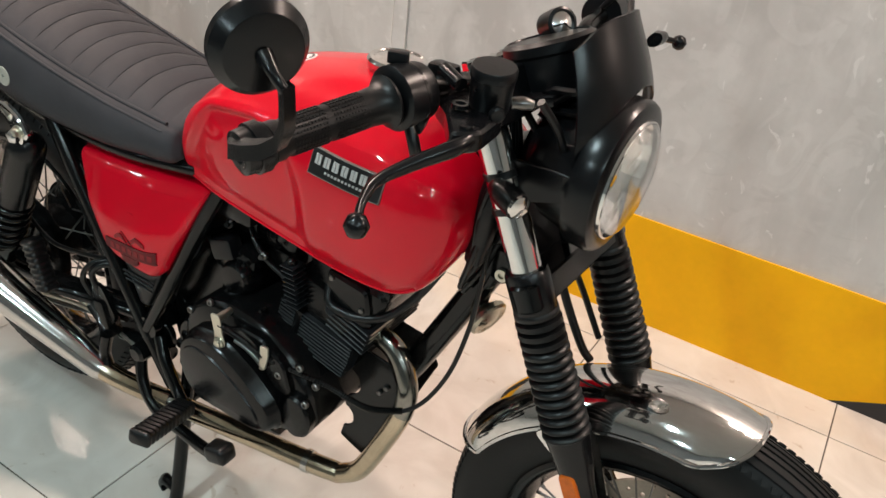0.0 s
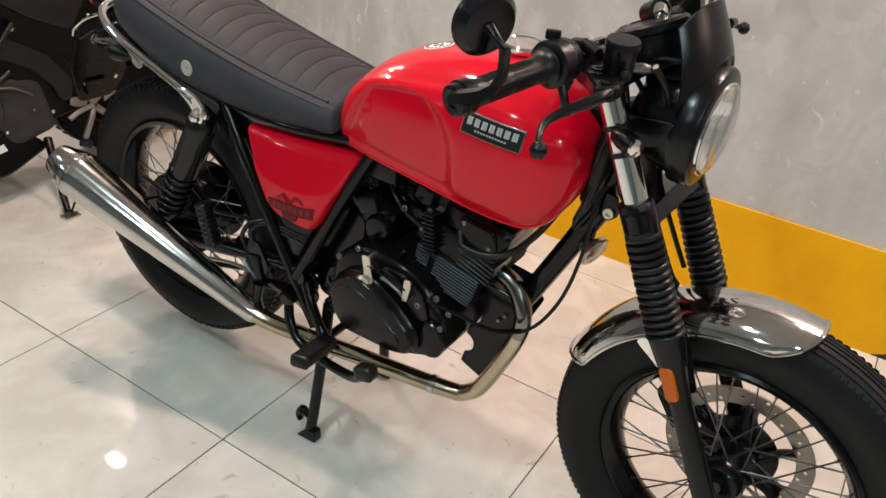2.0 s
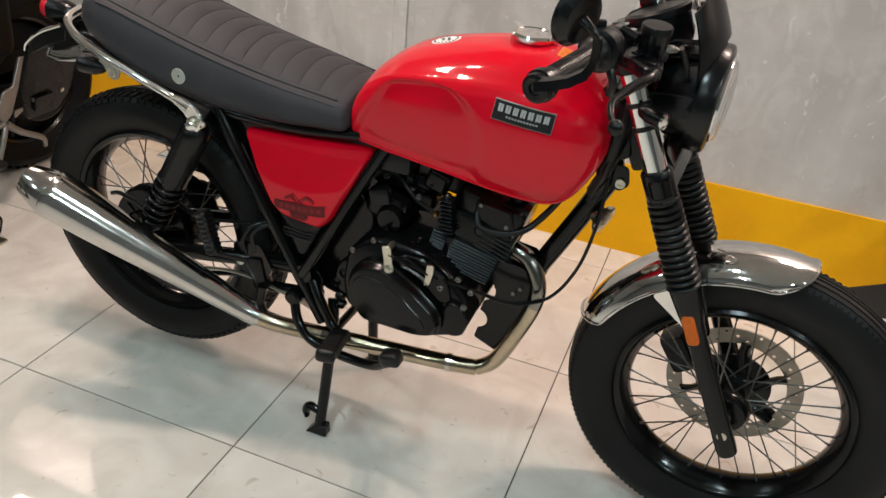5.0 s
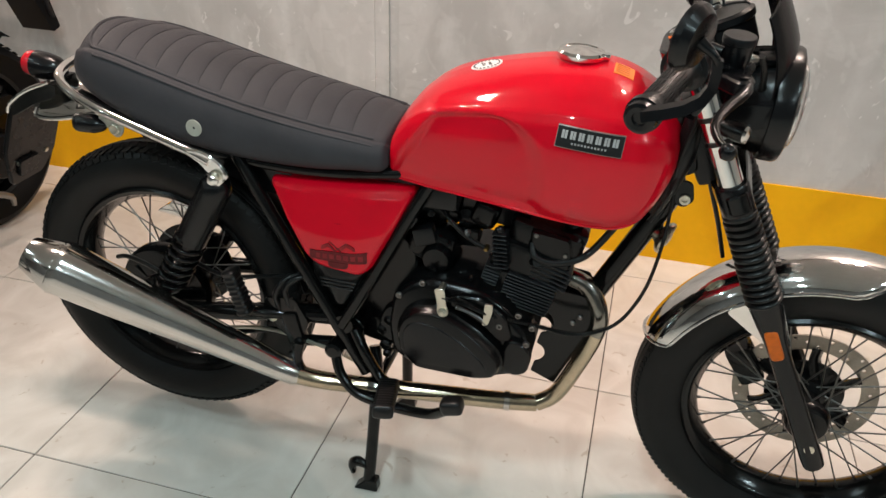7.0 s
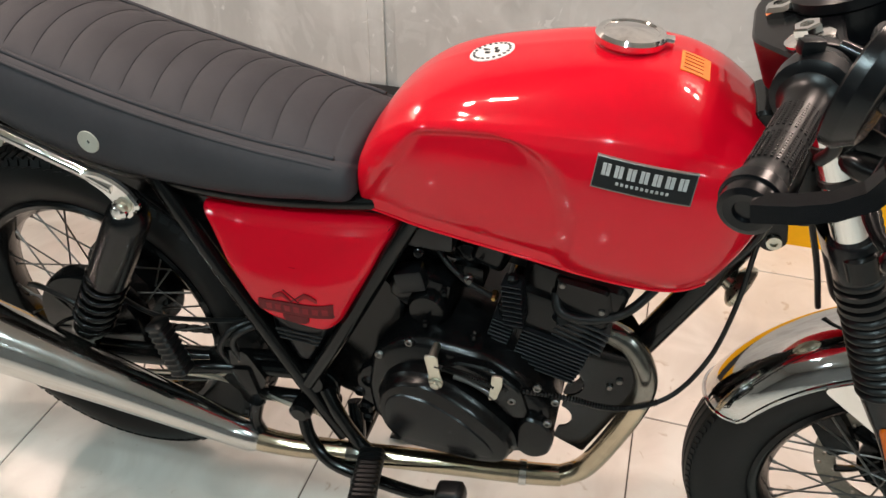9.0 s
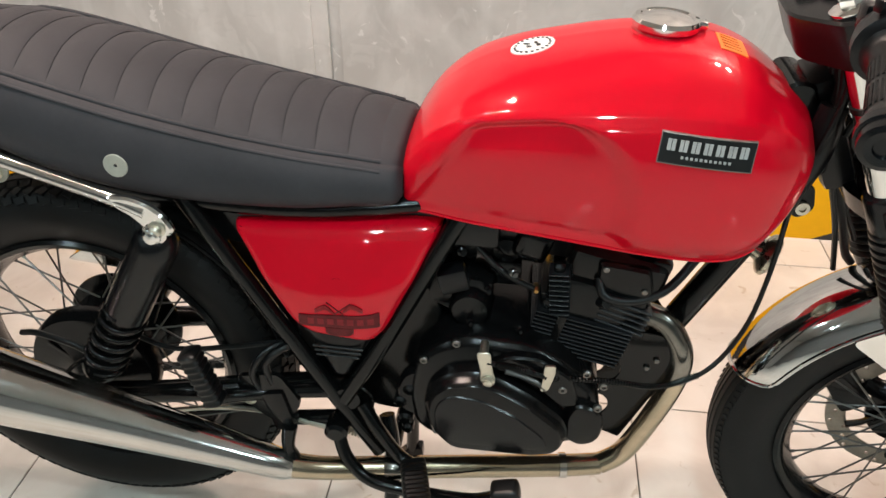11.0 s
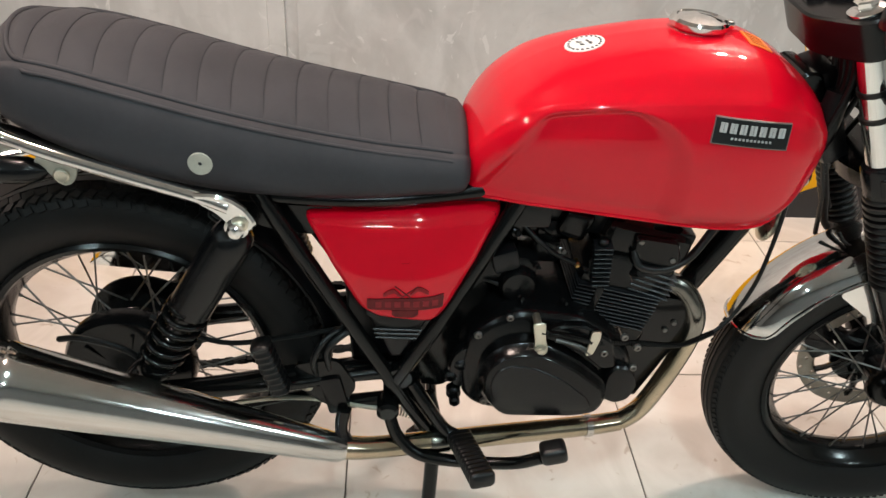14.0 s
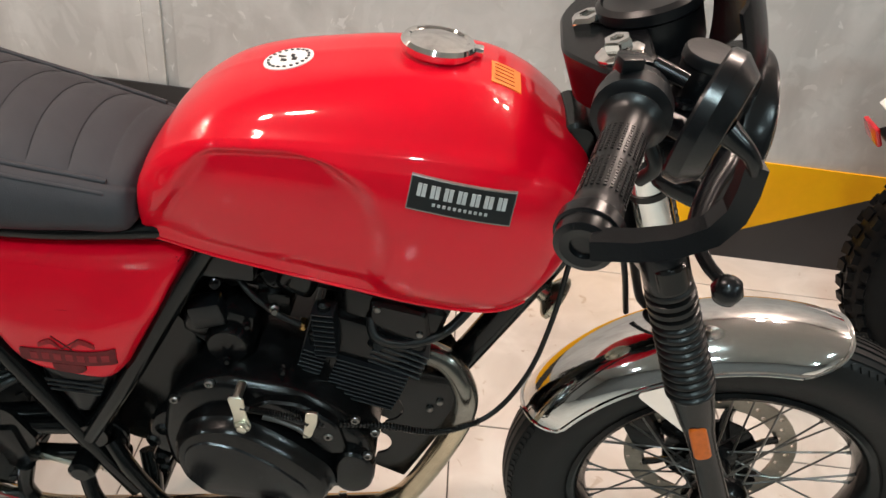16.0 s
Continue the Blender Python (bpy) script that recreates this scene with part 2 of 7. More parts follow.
def tile_material():
    """Glazed cream porcelain: soft beige clouds, small brown specks; each tile takes its own piece of the cloud."""
    m = bpy.data.materials.new("cream_floor_tile")
    m.use_nodes = True
    nt = m.node_tree
    b = nt.nodes["Principled BSDF"]
    tc, info = nt.nodes.new("ShaderNodeTexCoord"), nt.nodes.new("ShaderNodeObjectInfo")
    shift = nt.nodes.new("ShaderNodeVectorMath")
    shift.operation = "SCALE"
    shift.inputs[0].default_value = (31, 17, 9)
    nt.links.new(info.outputs["Random"], shift.inputs["Scale"])
    add = nt.nodes.new("ShaderNodeVectorMath")
    nt.links.new(tc.outputs["Object"], add.inputs[0])
    nt.links.new(shift.outputs[0], add.inputs[1])

    def noise_node(scale, detail, dist=0.0):
        n = nt.nodes.new("ShaderNodeTexNoise")
        n.inputs["Scale"].default_value, n.inputs["Detail"].default_value, n.inputs["Distortion"].default_value = scale, detail, dist
        nt.links.new(add.outputs[0], n.inputs["Vector"])
        return n.outputs["Fac"]

    r1 = nt.nodes.new("ShaderNodeValToRGB")
    r1.color_ramp.elements[0].position, r1.color_ramp.elements[1].position = 0.35, 0.68
    r1.color_ramp.elements[0].color, r1.color_ramp.elements[1].color = (0.58, 0.53, 0.475, 1), (0.68, 0.635, 0.58, 1)
    nt.links.new(noise_node(6, 6, 1.5), r1.inputs[0])
    r2 = nt.nodes.new("ShaderNodeMapRange")
    r2.inputs[1].default_value, r2.inputs[2].default_value, r2.inputs[4].default_value = 0.665, 0.73, 0.6
    nt.links.new(noise_node(26, 4, 0.8), r2.inputs[0])
    x = nt.nodes.new("ShaderNodeMix")
    x.data_type = "RGBA"
    nt.links.new(r2.outputs[0], x.inputs[0])
    nt.links.new(r1.outputs[0], x.inputs[6])
    x.inputs[7].default_value = (0.42, 0.335, 0.25, 1)
    nt.links.new(x.outputs[2], b.inputs["Base Color"])
    r3 = nt.nodes.new("ShaderNodeMapRange")
    r3.inputs[1].default_value, r3.inputs[2].default_value, r3.inputs[3].default_value, r3.inputs[4].default_value = 0.35, 0.7, 0.012, 0.032
    nt.links.new(noise_node(9, 5), r3.inputs[0])
    nt.links.new(r3.outputs[0], b.inputs["Roughness"])
    return m


CONCRETE = concrete("bare_cement_wall", (0.575, 0.555, 0.535), (0.46, 0.443, 0.425), (0.68, 0.66, 0.64))
TILE = tile_material()
GROUT = material("dark_grout", (0.085, 0.07, 0.056), 0.9, spread=0.2, scale=30)
YELLOW = material("yellow_wall_paint", (0.92, 0.455, 0.003), 0.5, spread=0.06, scale=6, bump=0.12, bump_scale=60, spec=0.2)
BLACKPAINT = material("black_wall_paint", (0.02, 0.02, 0.022), 0.5, spread=0.2, scale=6, bump=0.12, bump_scale=60)
CEILPAINT = material("pale_ceiling_paint", (0.42, 0.42, 0.41), 0.8, spread=0.04, scale=3)
# tones of the unseen walls, chosen for the fill and reflections they give
PLASTER = material("unseen_wall_grey", (0.16, 0.16, 0.16), 0.8, spread=0.1, scale=2, bump=0.1, bump_scale=30)

PALE = material("unseen_wall_pale", (0.42, 0.41, 0.39), 0.8, spread=0.1, scale=2, bump=0.1, bump_scale=30)

X0, X1, Y0, Y1 = -5.07, 5.73, -4.463, 1.09
TILE_X, TILE_Y, TILE_W = 0.33, -0.263, 0.6


def room_box(name, lo, hi, mat):
    c = [(a + b) / 2 for a, b in zip(lo, hi)]
    s = [b - a for a, b in zip(lo, hi)]
    return tagged(part(name, block(*s, Matrix.Translation(c)), mat, smooth=0), kind="structure")


floor = room_box("floor", (X0, Y0, -0.2), (X1, Y1, -0.003), GROUT)
tagged(floor, "glossy cream porcelain floor tiles with dark joints")
ceiling = room_box("ceiling", (X0, Y0, CEILING), (X1, Y1 + 0.2, CEILING + 0.15), CEILPAINT)
# the wall has a narrow upright joint between two pours
SEAM0, SEAM1 = 0.067, 0.146
_wall = block(SEAM0 - X0, 0.2, CEILING + 0.2, Matrix.Translation(((SEAM0 + X0) / 2, Y1 + 0.1, CEILING / 2 - 0.1)), 0.003)
block(X1 - SEAM1, 0.2, CEILING + 0.2, Matrix.Translation(((SEAM1 + X1) / 2, Y1 + 0.1, CEILING / 2 - 0.1)), 0.003, _wall)
block(0.046, 0.18, CEILING + 0.2, Matrix.Translation((SEAM0 + 0.0232, Y1 + 0.093, CEILING / 2 - 0.1)), 0.002, _wall)
block(0.0325, 0.18, CEILING + 0.2, Matrix.Translation((SEAM1 - 0.0165, Y1 + 0.104, CEILING / 2 - 0.1)), 0, _wall)
wall_back = tagged(part("wall_back", _wall, CONCRETE, smooth=0), kind="structure")
tagged(wall_back, "bare grey cement wall with streaks and scuffs")
# three unseen walls added to close the room and shape light and reflections
room_box("wall_front_unseen", (X0, Y0 - 0.2, -0.2), (X1, Y0, CEILING), PLASTER)
room_box("wall_left_unseen", (X0 - 0.2, Y0, -0.2), (X0, Y1, CEILING), PALE)
room_box("wall_right_unseen", (X1, Y0, -0.2), (X1 + 0.2, Y1, CEILING), PALE)

# painted safety band along the foot of the wall, with black slanted fields
BAND, SLANT = 0.315, 0.68


def band_field(name, x0, x1, mat, label):
    bm = bmesh.new()
    o = [Vector(p) for p in ((x0[0], 0.0), (x1[0], 0.0), (x1[1], BAND), (x0[1], BAND))]
    skin(bm, [[V(p.x, Y1 - 0.0005, p.y) for p in o], [V(p.x, Y1 - 0.006, p.y) for p in o]])
    return tagged(part(name, bm, mat, smooth=0), label, kind="structure")


b0, b1, b2, b3 = -0.92, -0.1, 1.505, 2.55
band_field("trim_band_a", (X0, X0), (b0, b0 + SLANT), YELLOW, "yellow painted safety band along the wall foot")
band_field("trim_band_b", (b0, b0 + SLANT), (b1, b1 + SLANT), BLACKPAINT, "black slanted field of the safety band")
band_field("trim_band_c", (b1, b1 + SLANT), (b2, b2 + SLANT), YELLOW, "yellow painted safety band along the wall foot")
band_field("trim_band_d", (b2, b2 + SLANT), (b3, b3 + SLANT), BLACKPAINT, "black slanted field of the safety band")
band_field("trim_band_e", (b3, b3 + SLANT), (X1, X1), YELLOW, "yellow painted safety band along the wall foot")

LAMPGLOW = bpy.data.materials.new("lamp_diffuser")
LAMPGLOW.use_nodes = True
_b = LAMPGLOW.node_tree.nodes["Principled BSDF"]
_b.inputs["Emission Color"].default_value, _b.inputs["Emission Strength"].default_value = (1, 0.9, 0.8, 1), 6.0
for lx, ly, sx, sy, watts, colour in LAMPS:
    lamp = thing("ceiling_light", "white rectangular ceiling light panel, switched on", "ceiling light", "showroom ceiling lights", pose(lx, ly, CEILING))
    part("lamp_frame", block(sx + 0.05, sy + 0.05, 0.02, pose(0, 0, -0.01), 0.004), CEILPAINT, lamp)
    part("diffuser", block(sx, sy, 0.008, pose(0, 0, -0.025), 0.002), LAMPGLOW, lamp)

# ---- red motorcycle ----
bike = thing("motorcycle", "red and black cafe-style motorcycle parked on its centre stand", "motorcycle")
REAR, FRONT = V(-0.010, 0, 0.363), V(1.309, 0, 0.323)
FORK_UP, FORK_FWD = V(-0.4245, 0, 0.9054), V(0.9054, 0, 0.4245)
STEER = -3.6
# turning of the whole front end about the steering head
_head = FRONT + 0.6 * FORK_UP - 0.05 * FORK_FWD
TURNED = Matrix.Translation(_head) @ Matrix.Rotation(radians(STEER), 4, FORK_UP) @ Matrix.Translation(-_head)


def fk(s, d, y):
    """A point s up the fork from the axle, d ahead of it, y to the left."""
    return FRONT + s * FORK_UP + d * FORK_FWD + V(0, y, 0)


def tyre(centre, radius, width, bead, move, name_label, grooves):
    """Tyre with rounded shoulders, rib grooves and tread blocks."""
    w = width / 2
    h = radius - bead
    prof = [(bead - 0.004, -w * 0.50), (bead + 0.004, -w * 0.62), (bead + h * 0.18, -w * 0.80), (bead + h * 0.4, -w * 0.97), (bead + h * 0.55, -w),
            (bead + h * 0.72, -w * 0.93), (bead + h * 0.82, -w * 0.82), (bead + h * 0.835, -w * 0.81), (bead + h * 0.9, -w * 0.68)]
    tread = []
    depth = 0.0024 if len(grooves) > 5 else 0.0036
    for g in grooves:
        crown = lambda y: radius - 0.55 * w * (abs(y) / w) ** 2.2
        a, b = g * w - 0.0022, g * w + 0.0022
        tread += [(crown(a), a), (crown(a) - depth, a + 0.0006), (crown(b) - depth, b - 0.0006), (crown(b), b)]
    prof = prof + tread + [(r, -y) for r, y in reversed(prof)]
    m = Matrix.Translation(centre) @ Matrix.Rotation(radians(90), 4, "X")
    bm = lathe([(r, -y) for r, y in prof], m, 96, ends=False)
    return part("tyre", bm, TYRE, None, name_label, 32, move)


def interp(x, table):
    if x <= table[0][0]:
        return table[0][1:]
    for a, b in zip(table, table[1:]):
        if x <= b[0]:
            t = (x - a[0]) / (b[0] - a[0])
            return tuple(p + (q - p) * t for p, q in zip(a[1:], b[1:]))
    return table[-1][1:]


def tread_blocks(centre, radius, width, bead, move, parent, rows, count):
    """Shoulder blocks round a tyre, in one mesh."""
    bm = bmesh.new()
    w = width / 2
    h = radius - bead
    flank = [(0.0, radius), (0.3, radius - 0.002), (0.5, radius - 0.55 * w * 0.5 ** 2.2), (0.68, bead + h * 0.9), (0.81, bead + h * 0.835), (0.93, bead + h * 0.72), (1.0, bead + h * 0.55)]
    for frac, size, twist in rows:
        f = abs(frac)
        r = interp(f, flank)[0]
        slope = math.atan2(interp(f - 0.06, flank)[0] - interp(f + 0.06, flank)[0], 0.12 * w)
        for k in range(count):
            a = 2 * math.pi * (k + (0.5 if twist < 0 else 0)) / count
            m = Matrix.Translation(centre) @ Matrix.Rotation(-a, 4, "Y") @ Matrix.Translation((r, frac * w, 0)) @ Matrix.Rotation(math.copysign(slope, frac), 4, "Z") @ Matrix.Rotation(twist, 4, "X")
            block(0.0046, size[0], size[1], m, 0, bm)
    return tagged(part("tread", bm, TYRE, parent, "", 0, move), kind="stuff")


def wheel(name, centre, radius, width, rim_r, hub, move, grooves, blocks):
    w = new(name)
    w.parent = bike
    m = Matrix.Translation(centre) @ Matrix.Rotation(radians(90), 4, "X")
    t = tyre(centre, radius, width, rim_r + 0.018, move, "black road tyre with a fine block tread", grooves)
    t.parent = w
    tread_blocks(centre, radius, width, rim_r + 0.018, move, w, *blocks)
    rw = width * 0.33
    prof = [(rim_r + 0.022, -rw), (rim_r + 0.016, -rw - 0.004), (rim_r + 0.008, -rw), (rim_r + 0.004, -rw * 0.75), (rim_r - 0.006, -rw * 0.45), (rim_r - 0.009, 0)]
    prof = prof + [(r, -y) for r, y in reversed(prof[:-1])] + [(rim_r + 0.012, rw * 0.5), (rim_r + 0.012, -rw * 0.5), prof[0]]
    part("rim", lathe(prof, m, 96, ends=False), BLACK, w, "gloss black wheel rim", 40, move)
    # 36 crossed spokes
    flange_r, flange_y = hub
    for k in range(36):
        side = 1 if k % 2 else -1
        cross = 1 if (k // 2) % 2 else -1
        a = 2 * math.pi * k / 36
        ah = a + cross * radians(38 if flange_r < 0.06 else 28)
        p = centre + V(flange_r * math.cos(ah), side * flange_y, flange_r * math.sin(ah))
        q = centre + V((rim_r - 0.002) * math.cos(a), side * 0.006, (rim_r - 0.002) * math.sin(a))
        bm = tube([p, p.lerp(q, 0.93)], 0.0016, 6, 0)
        tube([p.lerp(q, 0.93), q], 0.0027, 6, 0, bm)
        part("spoke", bm, SPOKE, w, "", 40, move)
    return w


front_wheel = wheel("front_wheel", FRONT, 0.323, 0.102, 0.203, (0.036, 0.028), TURNED, (-0.62, -0.42, -0.2, 0.0, 0.2, 0.42, 0.62), ([(-0.74, (0.008, 0.007), 0.4), (0.74, (0.008, 0.007), 0.4)], 150))
rear_wheel = wheel("rear_wheel", REAR, 0.322, 0.112, 0.209, (0.075, 0.03), None, (-0.5, -0.17, 0.17, 0.5), ([(-0.83, (0.010, 0.0135), 0.25), (-0.62, (0.014, 0.0125), -0.35), (-0.36, (0.013, 0.0125), 0.3), (0.83, (0.010, 0.0135), 0.25), (0.62, (0.014, 0.0125), -0.35)], 96))

# front hub, disc, caliper
mf = Matrix.Translation(FRONT) @ Matrix.Rotation(radians(90), 4, "X")
part("hub", lathe([(0.012, -0.06), (0.03, -0.058), (0.042, -0.046), (0.042, -0.03), (0.027, -0.022), (0.025, 0.015), (0.042, 0.026), (0.042, 0.04), (0.034, 0.052), (0.012, 0.056)], mf, 36), ENGINE, front_wheel, "black cast hub", 40, TURNED)


def brake_disc():
    """Ring with thirty-six drilled holes in three rows, on the left side."""
    bm = bmesh.new()
    y0, y1, mid, half, n = 0.052, 0.0565, 0.1155, 0.0155, 16
    for k in range(36):
        a0 = 2 * math.pi * k / 36
        rh = (0.1065, 0.1155, 0.1245)[k % 3]
        rim, hole = [], []
        for j in range(n):
            c, q = math.cos(2 * math.pi * j / n), math.sin(2 * math.pi * j / n)
            g = 1 / max(abs(c), abs(q))
            a, r = a0 + c * g * math.pi / 36, mid + q * g * half
            rim.append((r * math.cos(a), r * math.sin(a)))
            hr, ht = rh + 0.0036 * q, 0.0036 * c
            hole.append((hr * math.cos(a0) - ht * math.sin(a0), hr * math.sin(a0) + ht * math.cos(a0)))
        skin(bm, [[V(x, y, z) for x, z in loop] for loop, y in ((rim, y1), (hole, y1), (hole, y0), (rim, y0))], caps=False)
    for r in (mid - half, mid + half):
        edge = [(r * math.cos(a), r * math.sin(a)) for a in (2 * math.pi * (k + 0.5) / 36 for k in range(36))]
        skin(bm, [[V(x, y, z) for x, z in edge] for y in (y0, y1)], caps=False)
    bmesh.ops.remove_doubles(bm, verts=bm.verts, dist=1e-5)
    return bm


DISC = material("worn_disc_steel", (0.33, 0.295, 0.25), 0.38, 0.9, spread=0.2, scale=30)
disc = part("brake_disc", brake_disc(), DISC, front_wheel, "drilled steel brake disc", 0, Matrix.Translation(TURNED @ FRONT) @ TURNED.to_3x3().to_4x4())
for k in range(6):
    a = 2 * math.pi * k / 6
    u = V(math.cos(a), 0, math.sin(a))
    v = V(math.cos(a + 0.5), 0, math.sin(a + 0.5))
    part("disc_arm", tube([FRONT + 0.035 * u + V(0, 0.05, 0), FRONT + 0.075 * v + V(0, 0.052, 0), FRONT + 0.103 * v + V(0, 0.054, 0)], [0.020, 0.016, 0.018], 8, 5, None, 0.35), ENGINE, front_wheel, "", 40, TURNED)
part("disc_carrier", lathe([(0.040, -0.046), (0.066, -0.049), (0.072, -0.051), (0.072, -0.056), (0.066, -0.058), (0.040, -0.058)], mf, 40, None, False), ENGINE, front_wheel, "black disc carrier", 35, TURNED)
part("caliper", block(0.05, 0.06, 0.085, Matrix.Translation(fk(0.085, -0.09, 0.062)) @ Matrix.Rotation(radians(-35), 4, "Y"), 0.012), ENGINE, bike, "black brake caliper", 40, TURNED)
part("front_axle", lathe([(0.009, -0.118), (0.009, 0.115)], mf, 16), ZINC, front_wheel, "", 40, TURNED)

# fork legs
for side in (-1, 1):
    y = 0.096 * side
    leg = part("fork_lower_leg", tube([fk(-0.045, -0.002, y), fk(-0.03, -0.002, y), fk(0.2, -0.006, y), fk(0.262, -0.006, y), fk(0.31, -0.006, y)], [0.015, 0.020, 0.0178, 0.0235, 0.0285], 24, 4), SATIN, bike, "satin black fork leg", 45, TURNED)
    prof = [(0.025, 0.0), (0.0275, 0.004)]
    zz = 0.004
    for k in range(13):
        pitch = 0.0125
        prof += [(0.0222, zz + 0.0008), (0.0285, zz + 0.0034), (0.0308 - 0.0002 * k, zz + 0.0058), (0.0308 - 0.0002 * k, zz + 0.0074), (0.0285, zz + 0.0098), (0.0222, zz + 0.0120)]
        zz += pitch
    prof += [(0.0272, zz + 0.003), (0.0272, zz + 0.010), (0.024, zz + 0.012)]
    part("gaiter", lathe(prof, along(fk(0.302, -0.006, y), fk(0.6, -0.006, y)), 28), RUBBER, bike, "ribbed black rubber fork gaiter", 60, TURNED)
    part("fork_tube", lathe([(0.0195, 0.0), (0.0195, 0.30)], along(fk(0.44, -0.006, y), fk(0.9, -0.006, y)), 32), CHROME, bike, "polished fork tube", 40, TURNED)
    part("fork_sleeve", lathe([(0.0245, 0.0), (0.0265, 0.004), (0.0265, 0.05), (0.0245, 0.054)], along(fk(0.475, -0.006, y), fk(0.9, -0.006, y)), 28), SATIN, bike, "", 40, TURNED)
    for s in (0.64, 0.60):
        part("fork_band", lathe([(0.0195, 0), (0.0212, 0.001), (0.0212, 0.008), (0.0195, 0.009)], along(fk(s, -0.006, y), fk(0.9, -0.006, y)), 28), RUBBER, bike, "", 40, TURNED)
    cap_m = along(fk(0.753, -0.006, y), fk(0.9, -0.006, y))
    top_cap = part("fork_cap", lathe([(0.0215, 0), (0.0225, 0.002), (0.0225, 0.0045), (0.0175, 0.0075), (0.001, 0.008)], cap_m, 32), CHROME, bike, "chrome flanged fork cap bolt", 30, TURNED)
    part("cap_hex", lathe([(0.0138, 0.0065), (0.0138, 0.0155), (0.0122, 0.0175), (0.007, 0.0176), (0.0065, 0.015), (0.001, 0.015)], cap_m, 6), CHROME, top_cap, "", 20, TURNED)
    # reflector on the leg
    o = rounded([Vector((-0.011, -0.03)), Vector((0.011, -0.03)), Vector((0.011, 0.03)), Vector((-0.011, 0.03))], 0.009)
    c = fk(0.232, -0.008, y + side * 0.019)
    part("reflector", slab(o, [(0, 0), (0, 0.004), (0.002, 0.006)], lambda u, v, h: c + u * FORK_FWD + v * FORK_UP + V(0, side * h, 0)), ORANGE, bike, "amber side reflector", 30, TURNED)
part("lower_fork_clamp", slab(rounded([Vector((-0.125, -0.03)), Vector((0.125, -0.03)), Vector((0.13, 0.012)), Vector((0.05, 0.05)), Vector((-0.05, 0.05)), Vector((-0.13, 0.012))], 0.02), [(0.003, 0), (0, 0.003), (0, 0.03), (0.003, 0.033)], lambda u, v, h: fk(0.485 + h, -0.006 - 0.75 * v, u)), BLACK, bike, "black lower fork clamp", 35, TURNED)
part("upper_fork_clamp", slab(rounded([Vector((-0.125, -0.03)), Vector((0.125, -0.03)), Vector((0.13, 0.012)), Vector((0.05, 0.055)), Vector((-0.05, 0.055)), Vector((-0.13, 0.012))], 0.02), [(0.003, 0), (0, 0.003), (0, 0.053), (0.003, 0.056)], lambda u, v, h: fk(0.697 + h, -0.006 - v, u)), SATIN, bike, "black upper fork clamp", 35, TURNED)

# chrome front mudguard
def mudguard(centre, radius, half, a0, a1, drop=0.055, n=40, trim=0.0):
    bm = bmesh.new()
    rings = []
    for k in range(n + 1):
        end = min(k, n - k) / n
        wv = half * (1 - 0.10 * max(0, 1 - end / 0.06) ** 2)
        ang = lambda f: radians(a0 + trim * abs(f) ** 3 + (a1 - a0 - 1.5 * trim * abs(f) ** 3) * k / n)
        ring = []
        for j in range(17):
            f = j / 16 * 2 - 1
            y = wv * math.sin(f * 1.35) / math.sin(1.35)
            r = radius - drop * (1 - math.cos(f * 1.35)) / (1 - math.cos(1.35))
            ring.append(centre + V(r * math.cos(ang(f)), y, r * math.sin(ang(f))))
        for j in range(16, -1, -1):
            f = j / 16 * 2 - 1
            y = (wv - 0.0015) * math.sin(f * 1.35) / math.sin(1.35)
            r = radius - 0.002 - drop * (1 - math.cos(f * 1.35)) / (1 - math.cos(1.35))
            ring.append(centre + V(r * math.cos(ang(f)), y, r * math.sin(ang(f))))
        rings.append(ring)
    skin(bm, rings)
    for r in (rings[0][:17], rings[-1][:17], [q[0] for q in rings], [q[16] for q in rings]):
        tube(r, 0.0032, 8, 2, bm)
    return bm


fender = part("front_mudguard", mudguard(FRONT + V(0.002, 0, 0.0), 0.340, 0.068, 79.5, 160, 0.043, 44, 8.0), BRUSHED, bike, "chrome front mudguard", 40, TURNED)
for side in (-1, 1):
    part("mudguard_stay", slab(rounded([Vector((-0.075, 0.285)), Vector((0.02, 0.30)), Vector((0.012, 0.19)), Vector((-0.02, 0.19))], 0.012), [(0, 0), (0, 0.003)], lambda u, v, h: fk(v, u, side * (0.069 + h))), CHROME, fender, "", 30, TURNED)

# ---- tank, seat, side panels ----
def smooth(a, b, x):
    t = min(max((x - a) / (b - a), 0), 1)
    return t * t * (3 - 2 * t)


# x: top, shoulder height, bottom, half width
TANK = [
    (0.5057, 0.776, 0.770, 0.708, 0.060), (0.5126, 0.804, 0.790, 0.709, 0.090), (0.5286, 0.834, 0.816, 0.711, 0.1066), (0.5528, 0.864, 0.842, 0.712, 0.119),
    (0.592, 0.8925, 0.865, 0.711, 0.1337), (0.6416, 0.9125, 0.877, 0.709, 0.144), (0.701, 0.927, 0.884, 0.704, 0.1506), (0.761, 0.938, 0.889, 0.698, 0.155),
    (0.8206, 0.942, 0.892, 0.692, 0.1574), (0.8705, 0.9395, 0.890, 0.689, 0.1563), (0.9105, 0.926, 0.882, 0.691, 0.1515), (0.9405, 0.908, 0.872, 0.705, 0.143),
    (0.9636, 0.890, 0.860, 0.735, 0.129), (0.9808, 0.874, 0.847, 0.770, 0.110), (0.989, 0.862, 0.838, 0.797, 0.088),
]
_tank_curve = spline([Vector((a[0], a[1], a[3])) for a in TANK], 12)
_tank_more = spline([Vector((a[0], a[2], a[4])) for a in TANK], 12)


